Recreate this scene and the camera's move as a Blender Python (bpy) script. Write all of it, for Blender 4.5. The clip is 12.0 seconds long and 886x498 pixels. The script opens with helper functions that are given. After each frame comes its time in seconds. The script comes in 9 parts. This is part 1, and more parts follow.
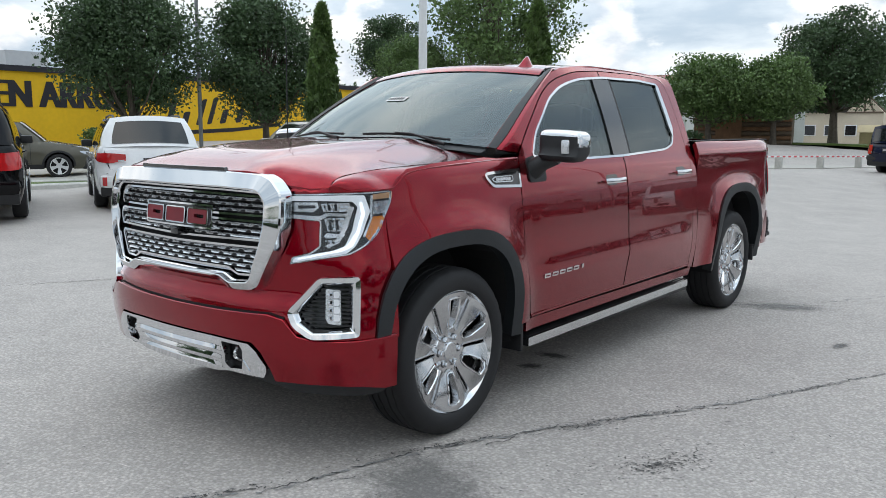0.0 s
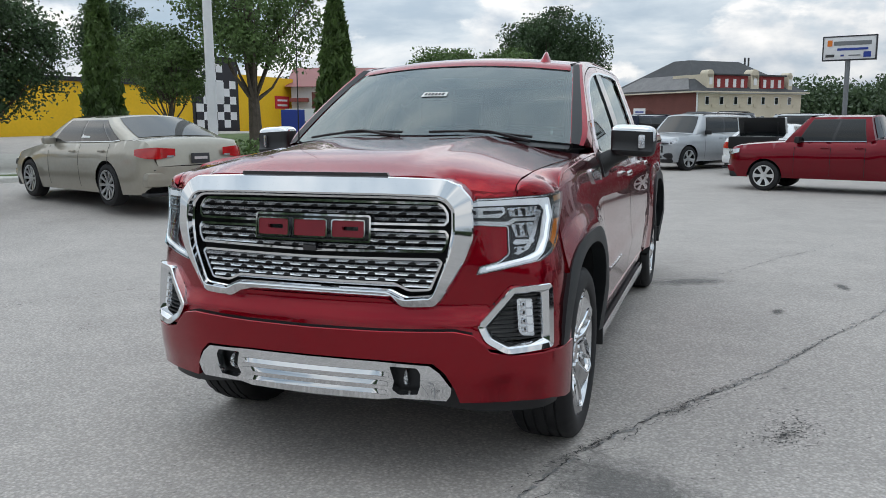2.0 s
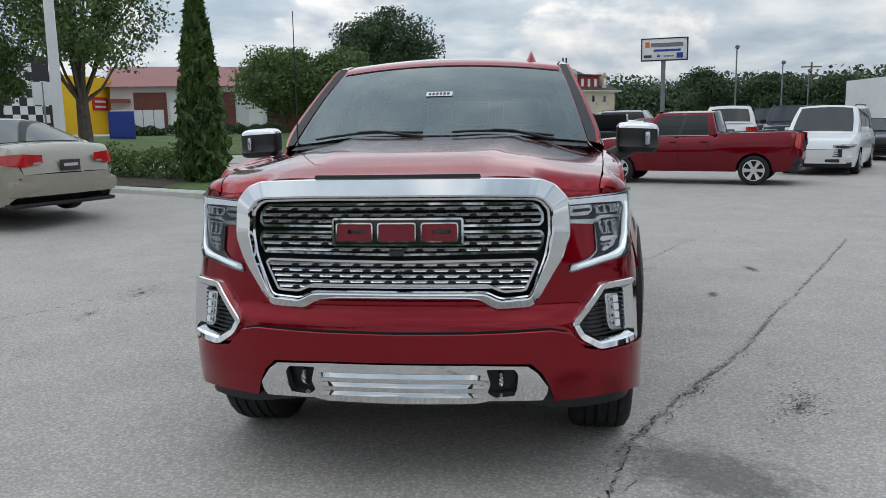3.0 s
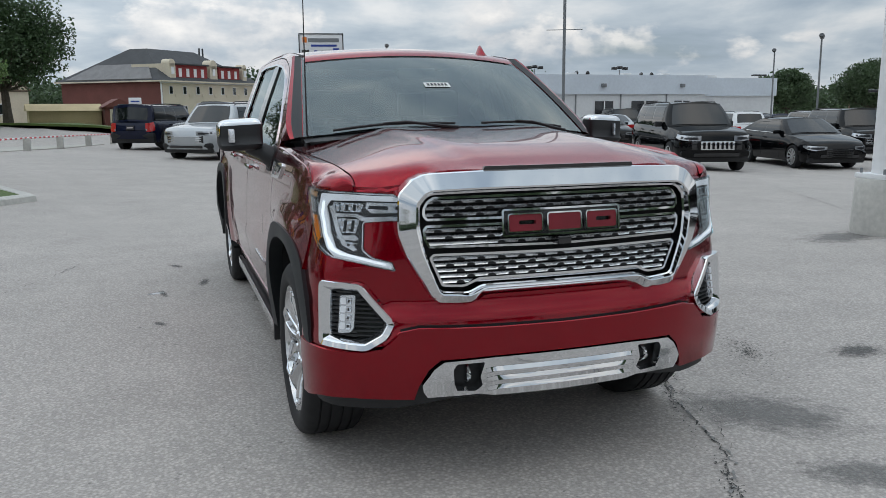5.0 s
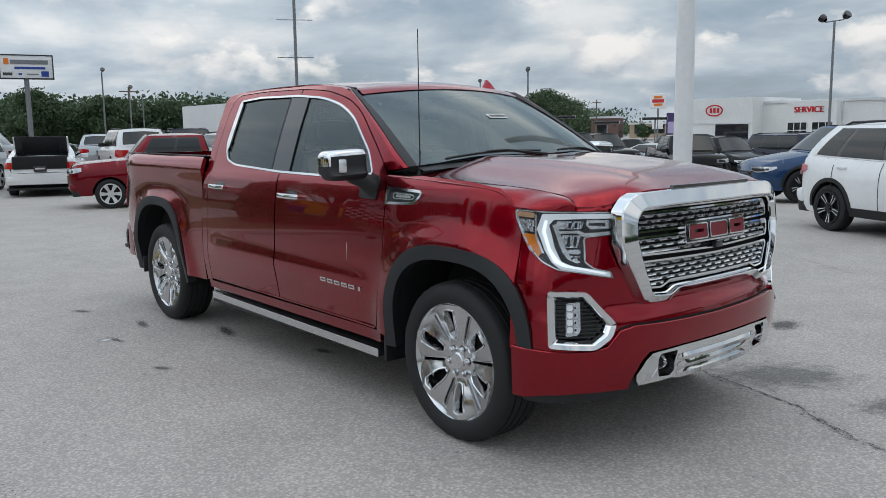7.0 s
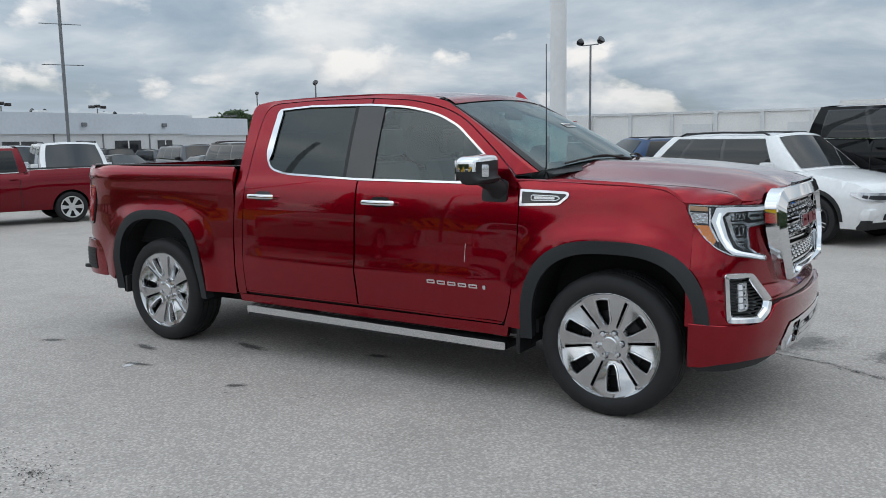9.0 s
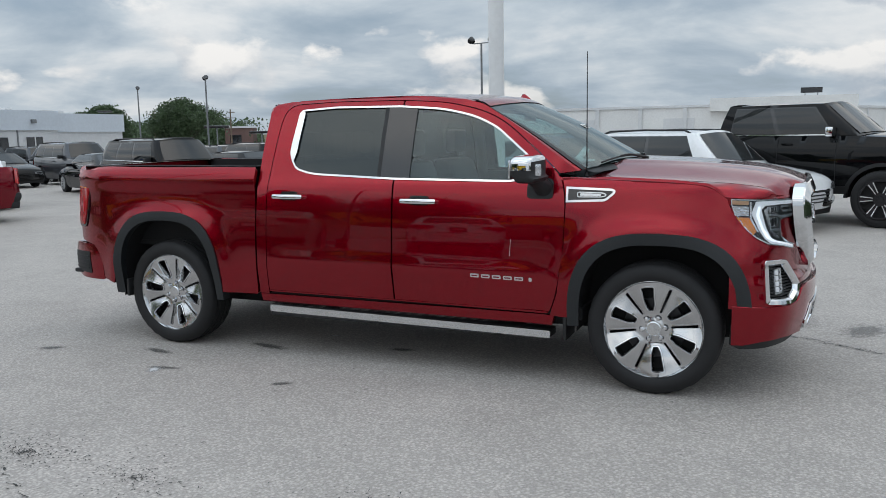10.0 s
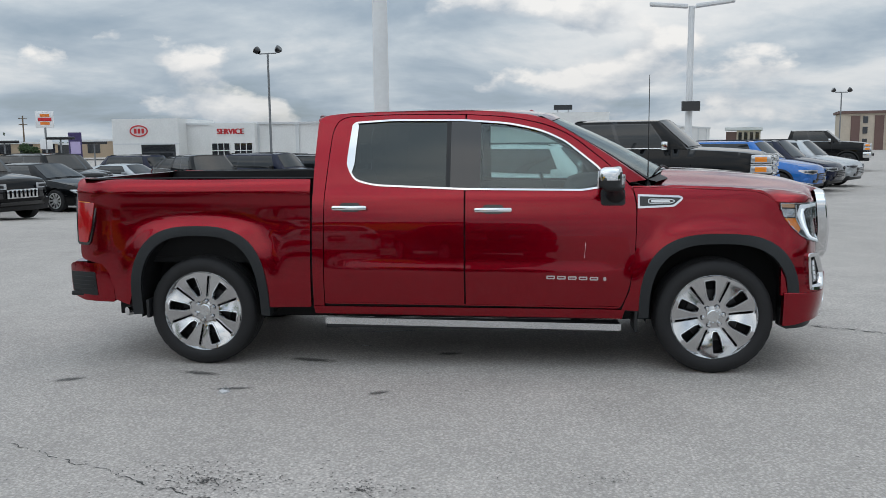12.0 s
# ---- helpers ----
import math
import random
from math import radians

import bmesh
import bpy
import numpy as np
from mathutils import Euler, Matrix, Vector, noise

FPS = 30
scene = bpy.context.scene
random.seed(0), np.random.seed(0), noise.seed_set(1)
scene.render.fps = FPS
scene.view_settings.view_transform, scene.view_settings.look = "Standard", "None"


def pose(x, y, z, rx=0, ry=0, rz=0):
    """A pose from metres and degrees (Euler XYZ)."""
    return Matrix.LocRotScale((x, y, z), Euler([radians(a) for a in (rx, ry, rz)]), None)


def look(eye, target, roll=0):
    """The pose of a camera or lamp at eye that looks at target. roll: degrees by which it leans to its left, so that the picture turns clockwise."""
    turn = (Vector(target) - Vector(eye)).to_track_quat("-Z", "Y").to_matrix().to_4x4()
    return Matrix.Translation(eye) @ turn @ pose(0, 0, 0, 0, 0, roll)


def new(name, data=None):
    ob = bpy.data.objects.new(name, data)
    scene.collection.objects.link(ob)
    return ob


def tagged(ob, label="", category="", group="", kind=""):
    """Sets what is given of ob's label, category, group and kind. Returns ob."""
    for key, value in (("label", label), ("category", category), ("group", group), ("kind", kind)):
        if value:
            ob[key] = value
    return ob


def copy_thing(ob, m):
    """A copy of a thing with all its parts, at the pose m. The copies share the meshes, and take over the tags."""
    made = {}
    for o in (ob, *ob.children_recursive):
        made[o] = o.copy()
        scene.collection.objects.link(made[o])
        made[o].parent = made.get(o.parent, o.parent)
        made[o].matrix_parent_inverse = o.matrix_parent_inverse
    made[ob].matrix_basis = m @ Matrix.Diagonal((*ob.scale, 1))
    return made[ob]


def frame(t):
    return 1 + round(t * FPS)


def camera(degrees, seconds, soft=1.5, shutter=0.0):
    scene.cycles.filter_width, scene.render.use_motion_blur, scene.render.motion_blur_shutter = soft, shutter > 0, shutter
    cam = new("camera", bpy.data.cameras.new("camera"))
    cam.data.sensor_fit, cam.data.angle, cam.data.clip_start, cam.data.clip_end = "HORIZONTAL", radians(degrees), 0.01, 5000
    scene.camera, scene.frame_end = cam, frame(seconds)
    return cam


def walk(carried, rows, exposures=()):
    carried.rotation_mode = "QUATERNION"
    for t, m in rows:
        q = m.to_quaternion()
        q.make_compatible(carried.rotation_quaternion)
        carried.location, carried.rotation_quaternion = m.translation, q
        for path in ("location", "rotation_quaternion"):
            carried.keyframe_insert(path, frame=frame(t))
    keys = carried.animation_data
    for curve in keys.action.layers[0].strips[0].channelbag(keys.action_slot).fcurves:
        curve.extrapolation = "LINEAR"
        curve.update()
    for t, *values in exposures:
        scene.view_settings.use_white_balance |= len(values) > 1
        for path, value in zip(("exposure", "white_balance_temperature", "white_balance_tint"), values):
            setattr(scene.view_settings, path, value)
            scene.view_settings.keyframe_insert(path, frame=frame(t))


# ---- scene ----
cam = camera(57.0, 12.0, soft=0.65)
PATH = [
    (0, (3.339, -3.021, 1.474), (2.09, -1.487, 1.185), 0.3),
    (0.5, (2.959, -3.258, 1.477), (1.813, -1.645, 1.184), 0.2),
    (1, (2.548, -3.458, 1.485), (1.533, -1.761, 1.186), -0.1),
    (1.5, (2.084, -3.625, 1.489), (1.241, -1.838, 1.186), -0.3),
    (2, (1.591, -3.797, 1.503), (0.937, -1.932, 1.194), -0.4),
    (2.5, (1.085, -3.892, 1.516), (0.632, -1.969, 1.204), -0.7),
    (3, (0.566, -3.994, 1.519), (0.324, -2.034, 1.203), -1.1),
    (3.2, (0.365, -4.004, 1.521), (0.212, -2.039, 1.196), -0.95),
    (4.8, (-1.297, -3.812, 1.534), (-0.735, -1.919, 1.201), -0.5),
    (5, (-1.51, -3.776, 1.532), (-0.867, -1.913, 1.189), -0.4),
    (5.5, (-2.044, -3.658, 1.534), (-1.216, -1.869, 1.195), -0.6),
    (6, (-2.583, -3.494, 1.549), (-1.59, -1.79, 1.221), -0.7),
    (6.5, (-3.116, -3.327, 1.561), (-1.974, -1.715, 1.251), -0.8),
    (7, (-3.582, -3.034, 1.575), (-2.304, -1.524, 1.286), -0.8),
    (7.2, (-3.764, -2.912, 1.574), (-2.446, -1.435, 1.275), -0.8),
    (8.8, (-5.060, -1.762, 1.566), (-3.414, -0.660, 1.284), -0.9),
    (9, (-5.219, -1.605, 1.568), (-3.542, -0.549, 1.303), -0.9),
    (9.5, (-5.602, -1.208, 1.608), (-3.853, -0.279, 1.328), -1.1),
    (10, (-5.928, -0.772, 1.618), (-4.112, 0.017, 1.338), -1.0),
    (10.5, (-6.233, -0.296, 1.631), (-4.36, 0.348, 1.355), -0.9),
    (11, (-6.47, 0.212, 1.638), (-4.551, 0.708, 1.369), -0.8),
    (11.5, (-6.661, 0.762, 1.644), (-4.71, 1.115, 1.381), -0.7),
    (12, (-6.769, 1.312, 1.654), (-4.797, 1.518, 1.394), -0.6),
]
walk(cam, [(t, look(eye, target, roll)) for t, eye, target, roll in PATH], [(0.0, 0.30), (1.0, 0.20), (2.0, 0.05), (3.0, -0.07), (5.0, -0.09), (6.5, -0.06), (9.0, 0.02), (12.0, -0.03)])

# ==== world, sun and exposure
def make_world():
    w = bpy.data.worlds.new("sky")
    scene.world = w
    w.use_nodes = True
    nt = w.node_tree
    nt.nodes.clear()
    N, L = nt.nodes.new, nt.links.new
    sky = N("ShaderNodeTexSky")
    sky.sky_type, sky.sun_disc = "NISHITA", False
    sky.sun_elevation, sky.sun_rotation = radians(SUN_EL), radians(SUN_ROT)
    sky.air_density, sky.dust_density = 1.0, 1.2
    tc = N("ShaderNodeTexCoord")
    sep = N("ShaderNodeSeparateXYZ")
    L(tc.outputs["Generated"], sep.inputs[0])
    # the cloud deck is a flat layer: the direction is projected on to it
    up = N("ShaderNodeMath"); up.operation = "MAXIMUM"; up.inputs[1].default_value = 0.0
    L(sep.outputs["Z"], up.inputs[0])
    add = N("ShaderNodeMath"); add.operation = "ADD"; add.inputs[1].default_value = 0.16
    L(up.outputs[0], add.inputs[0])
    dx = N("ShaderNodeMath"); dx.operation = "DIVIDE"
    dy = N("ShaderNodeMath"); dy.operation = "DIVIDE"
    L(sep.outputs["X"], dx.inputs[0]); L(add.outputs[0], dx.inputs[1])
    L(sep.outputs["Y"], dy.inputs[0]); L(add.outputs[0], dy.inputs[1])
    com = N("ShaderNodeCombineXYZ")
    L(dx.outputs[0], com.inputs[0]); L(dy.outputs[0], com.inputs[1])
    big = N("ShaderNodeTexNoise")
    big.inputs["Scale"].default_value, big.inputs["Detail"].default_value = 0.95, 9.0
    big.inputs["Roughness"].default_value, big.inputs["Distortion"].default_value = 0.55, 0.25
    L(com.outputs[0], big.inputs["Vector"])
    # heaped clouds low over the skyline use the direction itself
    low = N("ShaderNodeTexNoise")
    low.inputs["Scale"].default_value, low.inputs["Detail"].default_value = 2.9, 11.0
    low.inputs["Roughness"].default_value, low.inputs["Distortion"].default_value = 0.56, 0.35
    sc = N("ShaderNodeMapping"); sc.inputs["Scale"].default_value = (1.0, 1.0, 2.0); sc.inputs["Location"].default_value = (3.1, 1.7, 0.4)
    L(tc.outputs["Generated"], sc.inputs["Vector"]); L(sc.outputs[0], low.inputs["Vector"])
    # soft grey-blue deck with lighter and darker sheets
    mixn = N("ShaderNodeMix"); mixn.data_type = "FLOAT"; mixn.inputs[0].default_value = 0.45
    L(big.outputs["Fac"], mixn.inputs[2]); L(low.outputs["Fac"], mixn.inputs[3])
    shade = N("ShaderNodeValToRGB")
    e = shade.color_ramp.elements
    e[0].position, e[0].color = 0.35, (0.30, 0.39, 0.49, 1)
    e[1].position, e[1].color = 0.64, (0.95, 0.96, 0.96, 1)
    for q, c in ((0.45, (0.45, 0.54, 0.63, 1)), (0.51, (0.59, 0.67, 0.74, 1)), (0.57, (0.80, 0.84, 0.87, 1))):
        m = e.new(q); m.color = c
    L(mixn.outputs[0], shade.inputs[0])
    # small white heaps with crisp tops
    hs = N("ShaderNodeMapping"); hs.inputs["Scale"].default_value = (1.0, 1.0, 1.9); hs.inputs["Location"].default_value = HEAP_AT
    L(tc.outputs["Generated"], hs.inputs["Vector"])
    above = N("ShaderNodeVectorMath"); above.operation = "ADD"; above.inputs[1].default_value = (0, 0, .045)
    L(hs.outputs[0], above.inputs[0])
    heaps = []
    for src in (hs, above):
        q = N("ShaderNodeTexNoise")
        q.inputs["Scale"].default_value, q.inputs["Detail"].default_value = 5.2, 12.0
        q.inputs["Roughness"].default_value, q.inputs["Distortion"].default_value = 0.52, 0.1
        L(src.outputs[0], q.inputs["Vector"])
        heaps.append(q)
    # heaps stand in a band over the skyline
    band = N("ShaderNodeValToRGB")
    g = band.color_ramp.elements
    g[0].position, g[0].color = 0.02, (.75, .75, .75, 1)
    g[1].position, g[1].color = 0.42, (0, 0, 0, 1)
    m = g.new(.10); m.color = (1, 1, 1, 1)
    m = g.new(.24); m.color = (.8, .8, .8, 1)
    L(up.outputs[0], band.inputs[0])
    hm = N("ShaderNodeMapRange")
    for key, val in (("From Min", 0.535), ("From Max", 0.585), ("To Min", 0.0), ("To Max", 1.0)):
        hm.inputs[key].default_value = val
    L(heaps[0].outputs["Fac"], hm.inputs["Value"])
    hk = N("ShaderNodeMath"); hk.operation = "MULTIPLY"
    L(hm.outputs[0], hk.inputs[0]); L(band.outputs[0], hk.inputs[1])
    lit = N("ShaderNodeMath"); lit.operation = "SUBTRACT"
    L(heaps[0].outputs["Fac"], lit.inputs[0]); L(heaps[1].outputs["Fac"], lit.inputs[1])
    puff = N("ShaderNodeMix"); puff.data_type = "RGBA"
    body = N("ShaderNodeValToRGB")
    w_ = body.color_ramp.elements
    w_[0].position, w_[0].color = 0.40, (0.50, 0.57, 0.65, 1)
    w_[1].position, w_[1].color = 0.56, (1.02, 1.01, 0.99, 1)
    lift2 = N("ShaderNodeMath"); lift2.operation = "ADD"; lift2.inputs[1].default_value = 0.46
    L(lit.outputs[0], lift2.inputs[0]); L(lift2.outputs[0], body.inputs[0]); L(body.outputs[0], puff.inputs[7])
    L(hk.outputs[0], puff.inputs[0]); L(shade.outputs[0], puff.inputs[6])
    mask = N("ShaderNodeValToRGB")
    k = mask.color_ramp.elements
    k[0].position, k[0].color = 0.34, (0.6, 0.6, 0.6, 1)
    k[1].position, k[1].color = 0.45, (1, 1, 1, 1)
    L(mixn.outputs[0], mask.inputs[0])
    clear = N("ShaderNodeVectorMath"); clear.operation = "SCALE"; clear.inputs["Scale"].default_value = 0.11
    L(sky.outputs[0], clear.inputs[0])
    mix = N("ShaderNodeMix"); mix.data_type = "RGBA"
    L(mask.outputs[0], mix.inputs[0]); L(clear.outputs[0], mix.inputs[6]); L(puff.outputs[2], mix.inputs[7])
    # an overcast dome is brighter overhead than at the skyline
    lift = N("ShaderNodeMapRange")
    for key, val in (("From Min", 0.0), ("From Max", 1.0), ("To Min", SKY_LOW), ("To Max", SKY_TOP)):
        lift.inputs[key].default_value = val
    L(up.outputs[0], lift.inputs["Value"])
    dome = N("ShaderNodeVectorMath"); dome.operation = "SCALE"
    L(mix.outputs[2], dome.inputs[0]); L(lift.outputs[0], dome.inputs["Scale"])
    # and brighter round the veiled sun
    toward = N("ShaderNodeVectorMath"); toward.operation = "DOT_PRODUCT"
    a, e_ = radians(SUN_ROT), radians(SUN_EL)
    toward.inputs[1].default_value = (math.sin(a) * math.cos(e_), math.cos(a) * math.cos(e_), math.sin(e_))
    L(tc.outputs["Generated"], toward.inputs[0])
    veil = N("ShaderNodeMapRange"); veil.interpolation_type = "SMOOTHSTEP"
    for key, val in (("From Min", 0.1), ("From Max", 1.0), ("To Min", 0.92), ("To Max", 1.38)):
        veil.inputs[key].default_value = val
    L(toward.outputs["Value"], veil.inputs["Value"])
    bright = N("ShaderNodeVectorMath"); bright.operation = "SCALE"
    L(dome.outputs[0], bright.inputs[0]); L(veil.outputs[0], bright.inputs["Scale"])
    bg = N("ShaderNodeBackground"); bg.inputs["Strength"].default_value = 1.0
    out = N("ShaderNodeOutputWorld")
    L(bright.outputs[0], bg.inputs[0]); L(bg.outputs[0], out.inputs[0])


SUN_EL, SUN_ROT = 62.0, -38.0
SKY_LOW, SKY_TOP = 0.88, 1.56
HEAP_AT = (1.3, 4.2, 0.7)
make_world()
sun = new("sun", bpy.data.lights.new("sun", "SUN"))
sun.data.energy, sun.data.angle, sun.data.color = 0.20, radians(150), (1.0, 0.975, 0.94)
_a = radians(SUN_ROT)
sun.matrix_world = look((30 * math.sin(_a) * math.cos(radians(SUN_EL)), 30 * math.cos(_a) * math.cos(radians(SUN_EL)), 30 * math.sin(radians(SUN_EL))), (0, 0, 0))


# ==== materials
def mat_base(name):
    m = bpy.data.materials.new(name)
    m.use_nodes = True
    return m, m.node_tree, m.node_tree.nodes["Principled BSDF"]


def vary(nt, socket, colour, amount, scale, detail=5.0, coords="Object", second=0.0):
    """Two scales of lighter and darker mottling round a base colour."""
    N, L = nt.nodes.new, nt.links.new
    tc = N("ShaderNodeTexCoord")
    n1 = N("ShaderNodeTexNoise"); n1.inputs["Scale"].default_value = scale; n1.inputs["Detail"].default_value = detail
    L(tc.outputs[coords], n1.inputs["Vector"])
    r = N("ShaderNodeMapRange")
    r.inputs["From Min"].default_value, r.inputs["From Max"].default_value = 0.3, 0.7
    r.inputs["To Min"].default_value, r.inputs["To Max"].default_value = 1 - amount, 1 + amount
    L(n1.outputs["Fac"], r.inputs["Value"])
    fac = r.outputs[0]
    if second:
        n2 = N("ShaderNodeTexNoise"); n2.inputs["Scale"].default_value = scale * 14; n2.inputs["Detail"].default_value = 3
        L(tc.outputs[coords], n2.inputs["Vector"])
        r2 = N("ShaderNodeMapRange")
        r2.inputs["From Min"].default_value, r2.inputs["From Max"].default_value = 0.3, 0.7
        r2.inputs["To Min"].default_value, r2.inputs["To Max"].default_value = 1 - second, 1 + second
        L(n2.outputs["Fac"], r2.inputs["Value"])
        mm = N("ShaderNodeMath"); mm.operation = "MULTIPLY"
        L(fac, mm.inputs[0]); L(r2.outputs[0], mm.inputs[1])
        fac = mm.outputs[0]
    vm = N("ShaderNodeVectorMath"); vm.operation = "SCALE"; vm.inputs[0].default_value = colour[:3]
    L(fac, vm.inputs["Scale"]); L(vm.outputs[0], socket)
    return fac


def bump(nt, bsdf, fac, strength=0.3, distance=0.005):
    b = nt.nodes.new("ShaderNodeBump")
    b.inputs["Strength"].default_value, b.inputs["Distance"].default_value = strength, distance
    nt.links.new(fac, b.inputs["Height"])
    nt.links.new(b.outputs[0], bsdf.inputs["Normal"])


def plain(name, colour, rough=0.5, metal=0.0, amount=0.06, scale=3.0, second=0.04, bumpy=0.0, coat=0.0):
    m, nt, b = mat_base(name)
    fac = vary(nt, b.inputs["Base Color"], colour, amount, scale, second=second)
    b.inputs["Roughness"].default_value, b.inputs["Metallic"].default_value = rough, metal
    b.inputs["Coat Weight"].default_value = coat
    b.inputs["Coat Roughness"].default_value = 0.03
    if bumpy:
        bump(nt, b, fac, bumpy, 0.004)
    return m


def paint(name, colour, metal=0.0, rough=0.38, ior=1.5):
    """Car paint: base coat with faint flakes under a clear coat."""
    m, nt, b = mat_base(name)
    N, L = nt.nodes.new, nt.links.new
    vary(nt, b.inputs["Base Color"], colour, 0.05, 1.3, second=0.03)
    b.inputs["Metallic"].default_value, b.inputs["Roughness"].default_value = metal, rough
    b.inputs["Specular IOR Level"].default_value = 0.0
    b.inputs["Coat Weight"].default_value, b.inputs["Coat Roughness"].default_value, b.inputs["Coat IOR"].default_value = 1.0, 0.012, ior
    if metal > 0:
        tc = N("ShaderNodeTexCoord")
        v = N("ShaderNodeTexVoronoi"); v.inputs["Scale"].default_value = 900
        L(tc.outputs["Object"], v.inputs["Vector"])
        bm_ = N("ShaderNodeBump"); bm_.inputs["Strength"].default_value, bm_.inputs["Distance"].default_value = 0.05, 0.001
        L(v.outputs["Distance"], bm_.inputs["Height"]); L(bm_.outputs[0], b.inputs["Normal"])
    return m


def glass(name, tint, ior=1.5):
    """Thin car glass: tinted see-through with a mirror coat that follows Fresnel."""
    m = bpy.data.materials.new(name)
    m.use_nodes = True
    nt = m.node_tree
    nt.nodes.clear()
    N, L = nt.nodes.new, nt.links.new
    t = N("ShaderNodeBsdfTransparent"); t.inputs[0].default_value = (*tint, 1)
    g = N("ShaderNodeBsdfGlossy"); g.inputs["Roughness"].default_value = 0.015; g.inputs[0].default_value = (0.86, 0.95, 0.96, 1)
    f = N("ShaderNodeFresnel"); f.inputs["IOR"].default_value = ior
    mix = N("ShaderNodeMixShader")
    out = N("ShaderNodeOutputMaterial")
    L(f.outputs[0], mix.inputs[0]); L(t.outputs[0], mix.inputs[1]); L(g.outputs[0], mix.inputs[2]); L(mix.outputs[0], out.inputs[0])
    return m


def glow(name, colour, strength):
    m, nt, b = mat_base(name)
    b.inputs["Base Color"].default_value = (*colour, 1)
    b.inputs["Emission Color"].default_value = (*colour, 1)
    b.inputs["Emission Strength"].default_value = strength
    return m


RED = paint("red_tint_paint", (0.255, 0.0003, 0.009), 0.95, 0.22, 1.41)
CHROME = plain("chrome", (0.72, 0.73, 0.745), 0.045, 1.0, 0.02, 2.0, 0.0)
SATIN = plain("satin_aluminium", (0.66, 0.67, 0.68), 0.26, 1.0, 0.04, 6.0, 0.03)
WHEELMETAL = plain("polished_wheel_metal", (0.58, 0.585, 0.595), 0.15, 1.0, 0.05, 9.0, 0.03)
WHEELDARK = plain("dark_wheel_pocket", (0.045, 0.046, 0.05), 0.35, 0.5, 0.1, 9.0, 0.05)
BLACKP = plain("black_textured_plastic", (0.009, 0.0095, 0.011), 0.52, 0.0, 0.15, 8.0, 0.2, 0.15)
FLARE = plain("grey_black_flare_plastic", (0.011, 0.0135, 0.016), 0.55, 0.0, 0.10, 8.0, 0.15, 0.12)
GLOSSB = plain("gloss_black", (0.010, 0.010, 0.012), 0.12, 0.0, 0.05, 3.0, 0.0, coat=0.6)
DARK = plain("underbody_black", (0.005, 0.005, 0.006), 0.8, 0.0, 0.2, 5.0, 0.1)
RUBBER = plain("tyre_rubber", (0.0085, 0.0085, 0.0098), 0.72, 0.0, 0.14, 10.0, 0.15, 0.2)
INTER = plain("interior_black", (0.022, 0.023, 0.026), 0.6, 0.0, 0.12, 9.0, 0.1)
SEATM = plain("seat_leather_grey", (0.06, 0.06, 0.065), 0.5, 0.0, 0.1, 12.0, 0.1, 0.1)
HEADL = plain("headliner_grey", (0.16, 0.165, 0.165), 0.9, 0.0, 0.06, 12.0, 0.1)
WSGLASS = glass("windscreen_glass", (0.20, 0.38, 0.37), 2.02)
SIDEGLASS = glass("front_side_glass", (0.58, 0.72, 0.70), 1.80)
TINTGLASS = glass("privacy_glass", (0.04, 0.045, 0.052), 1.68)
CLEAR = glass("lamp_lens", (0.95, 0.96, 0.97), 1.45)
DRL = glow("running_light_white", (0.60, 0.63, 0.67), 0.34)
GUIDE = glow("light_guide_white", (0.9, 0.95, 1.0), 0.55)
PEACH = plain("pale_amber_lens", (0.62, 0.36, 0.20), 0.25, 0.0, 0.08, 20.0, 0.1, coat=1.0)
LED = glow("led_white", (0.56, 0.58, 0.61), 0.16)
AMBER = plain("amber_lens", (0.85, 0.26, 0.02), 0.18, 0.0, 0.08, 20.0, 0.1, coat=1.0)
REDLENS = plain("red_lens", (0.40, 0.004, 0.008), 0.15, 0.0, 0.08, 12.0, 0.1, coat=1.0)
LAMPSILVER = plain("lamp_reflector", (0.66, 0.68, 0.71), 0.22, 0.9, 0.2, 18.0, 0.2)
LAMPDARK = plain("lamp_housing", (0.022, 0.023, 0.027), 0.3, 0.3, 0.2, 18.0, 0.1)
BADGERED = plain("badge_red", (0.17, 0.003, 0.012), 0.5, 0.0, 0.1, 14.0, 0.05)
WHITEP = plain("white_paper", (0.75, 0.76, 0.74), 0.6, 0.0, 0.03, 9.0, 0.02)
INKB = plain("ink_black", (0.02, 0.02, 0.025), 0.6, 0.0, 0.05, 9.0, 0.0)


def facet(name):
    """Stepped reflector of a lamp: bright metal broken into small tilted cells."""
    m, nt, b = mat_base(name)
    N, L = nt.nodes.new, nt.links.new
    b.inputs["Base Color"].default_value = (0.55, 0.57, 0.60, 1)
    b.inputs["Metallic"].default_value, b.inputs["Roughness"].default_value = 1.0, 0.20
    tc = N("ShaderNodeTexCoord")
    v = N("ShaderNodeTexVoronoi"); v.inputs["Scale"].default_value = 70
    L(tc.outputs["Object"], v.inputs["Vector"])
    w = N("ShaderNodeBump"); w.inputs["Strength"].default_value, w.inputs["Distance"].default_value = 0.5, 0.010
    L(v.outputs["Distance"], w.inputs["Height"]); L(w.outputs[0], b.inputs["Normal"])
    return m


FACET = facet("stepped_reflector")



# ==== shape tools
from mathutils.geometry import delaunay_2d_cdt


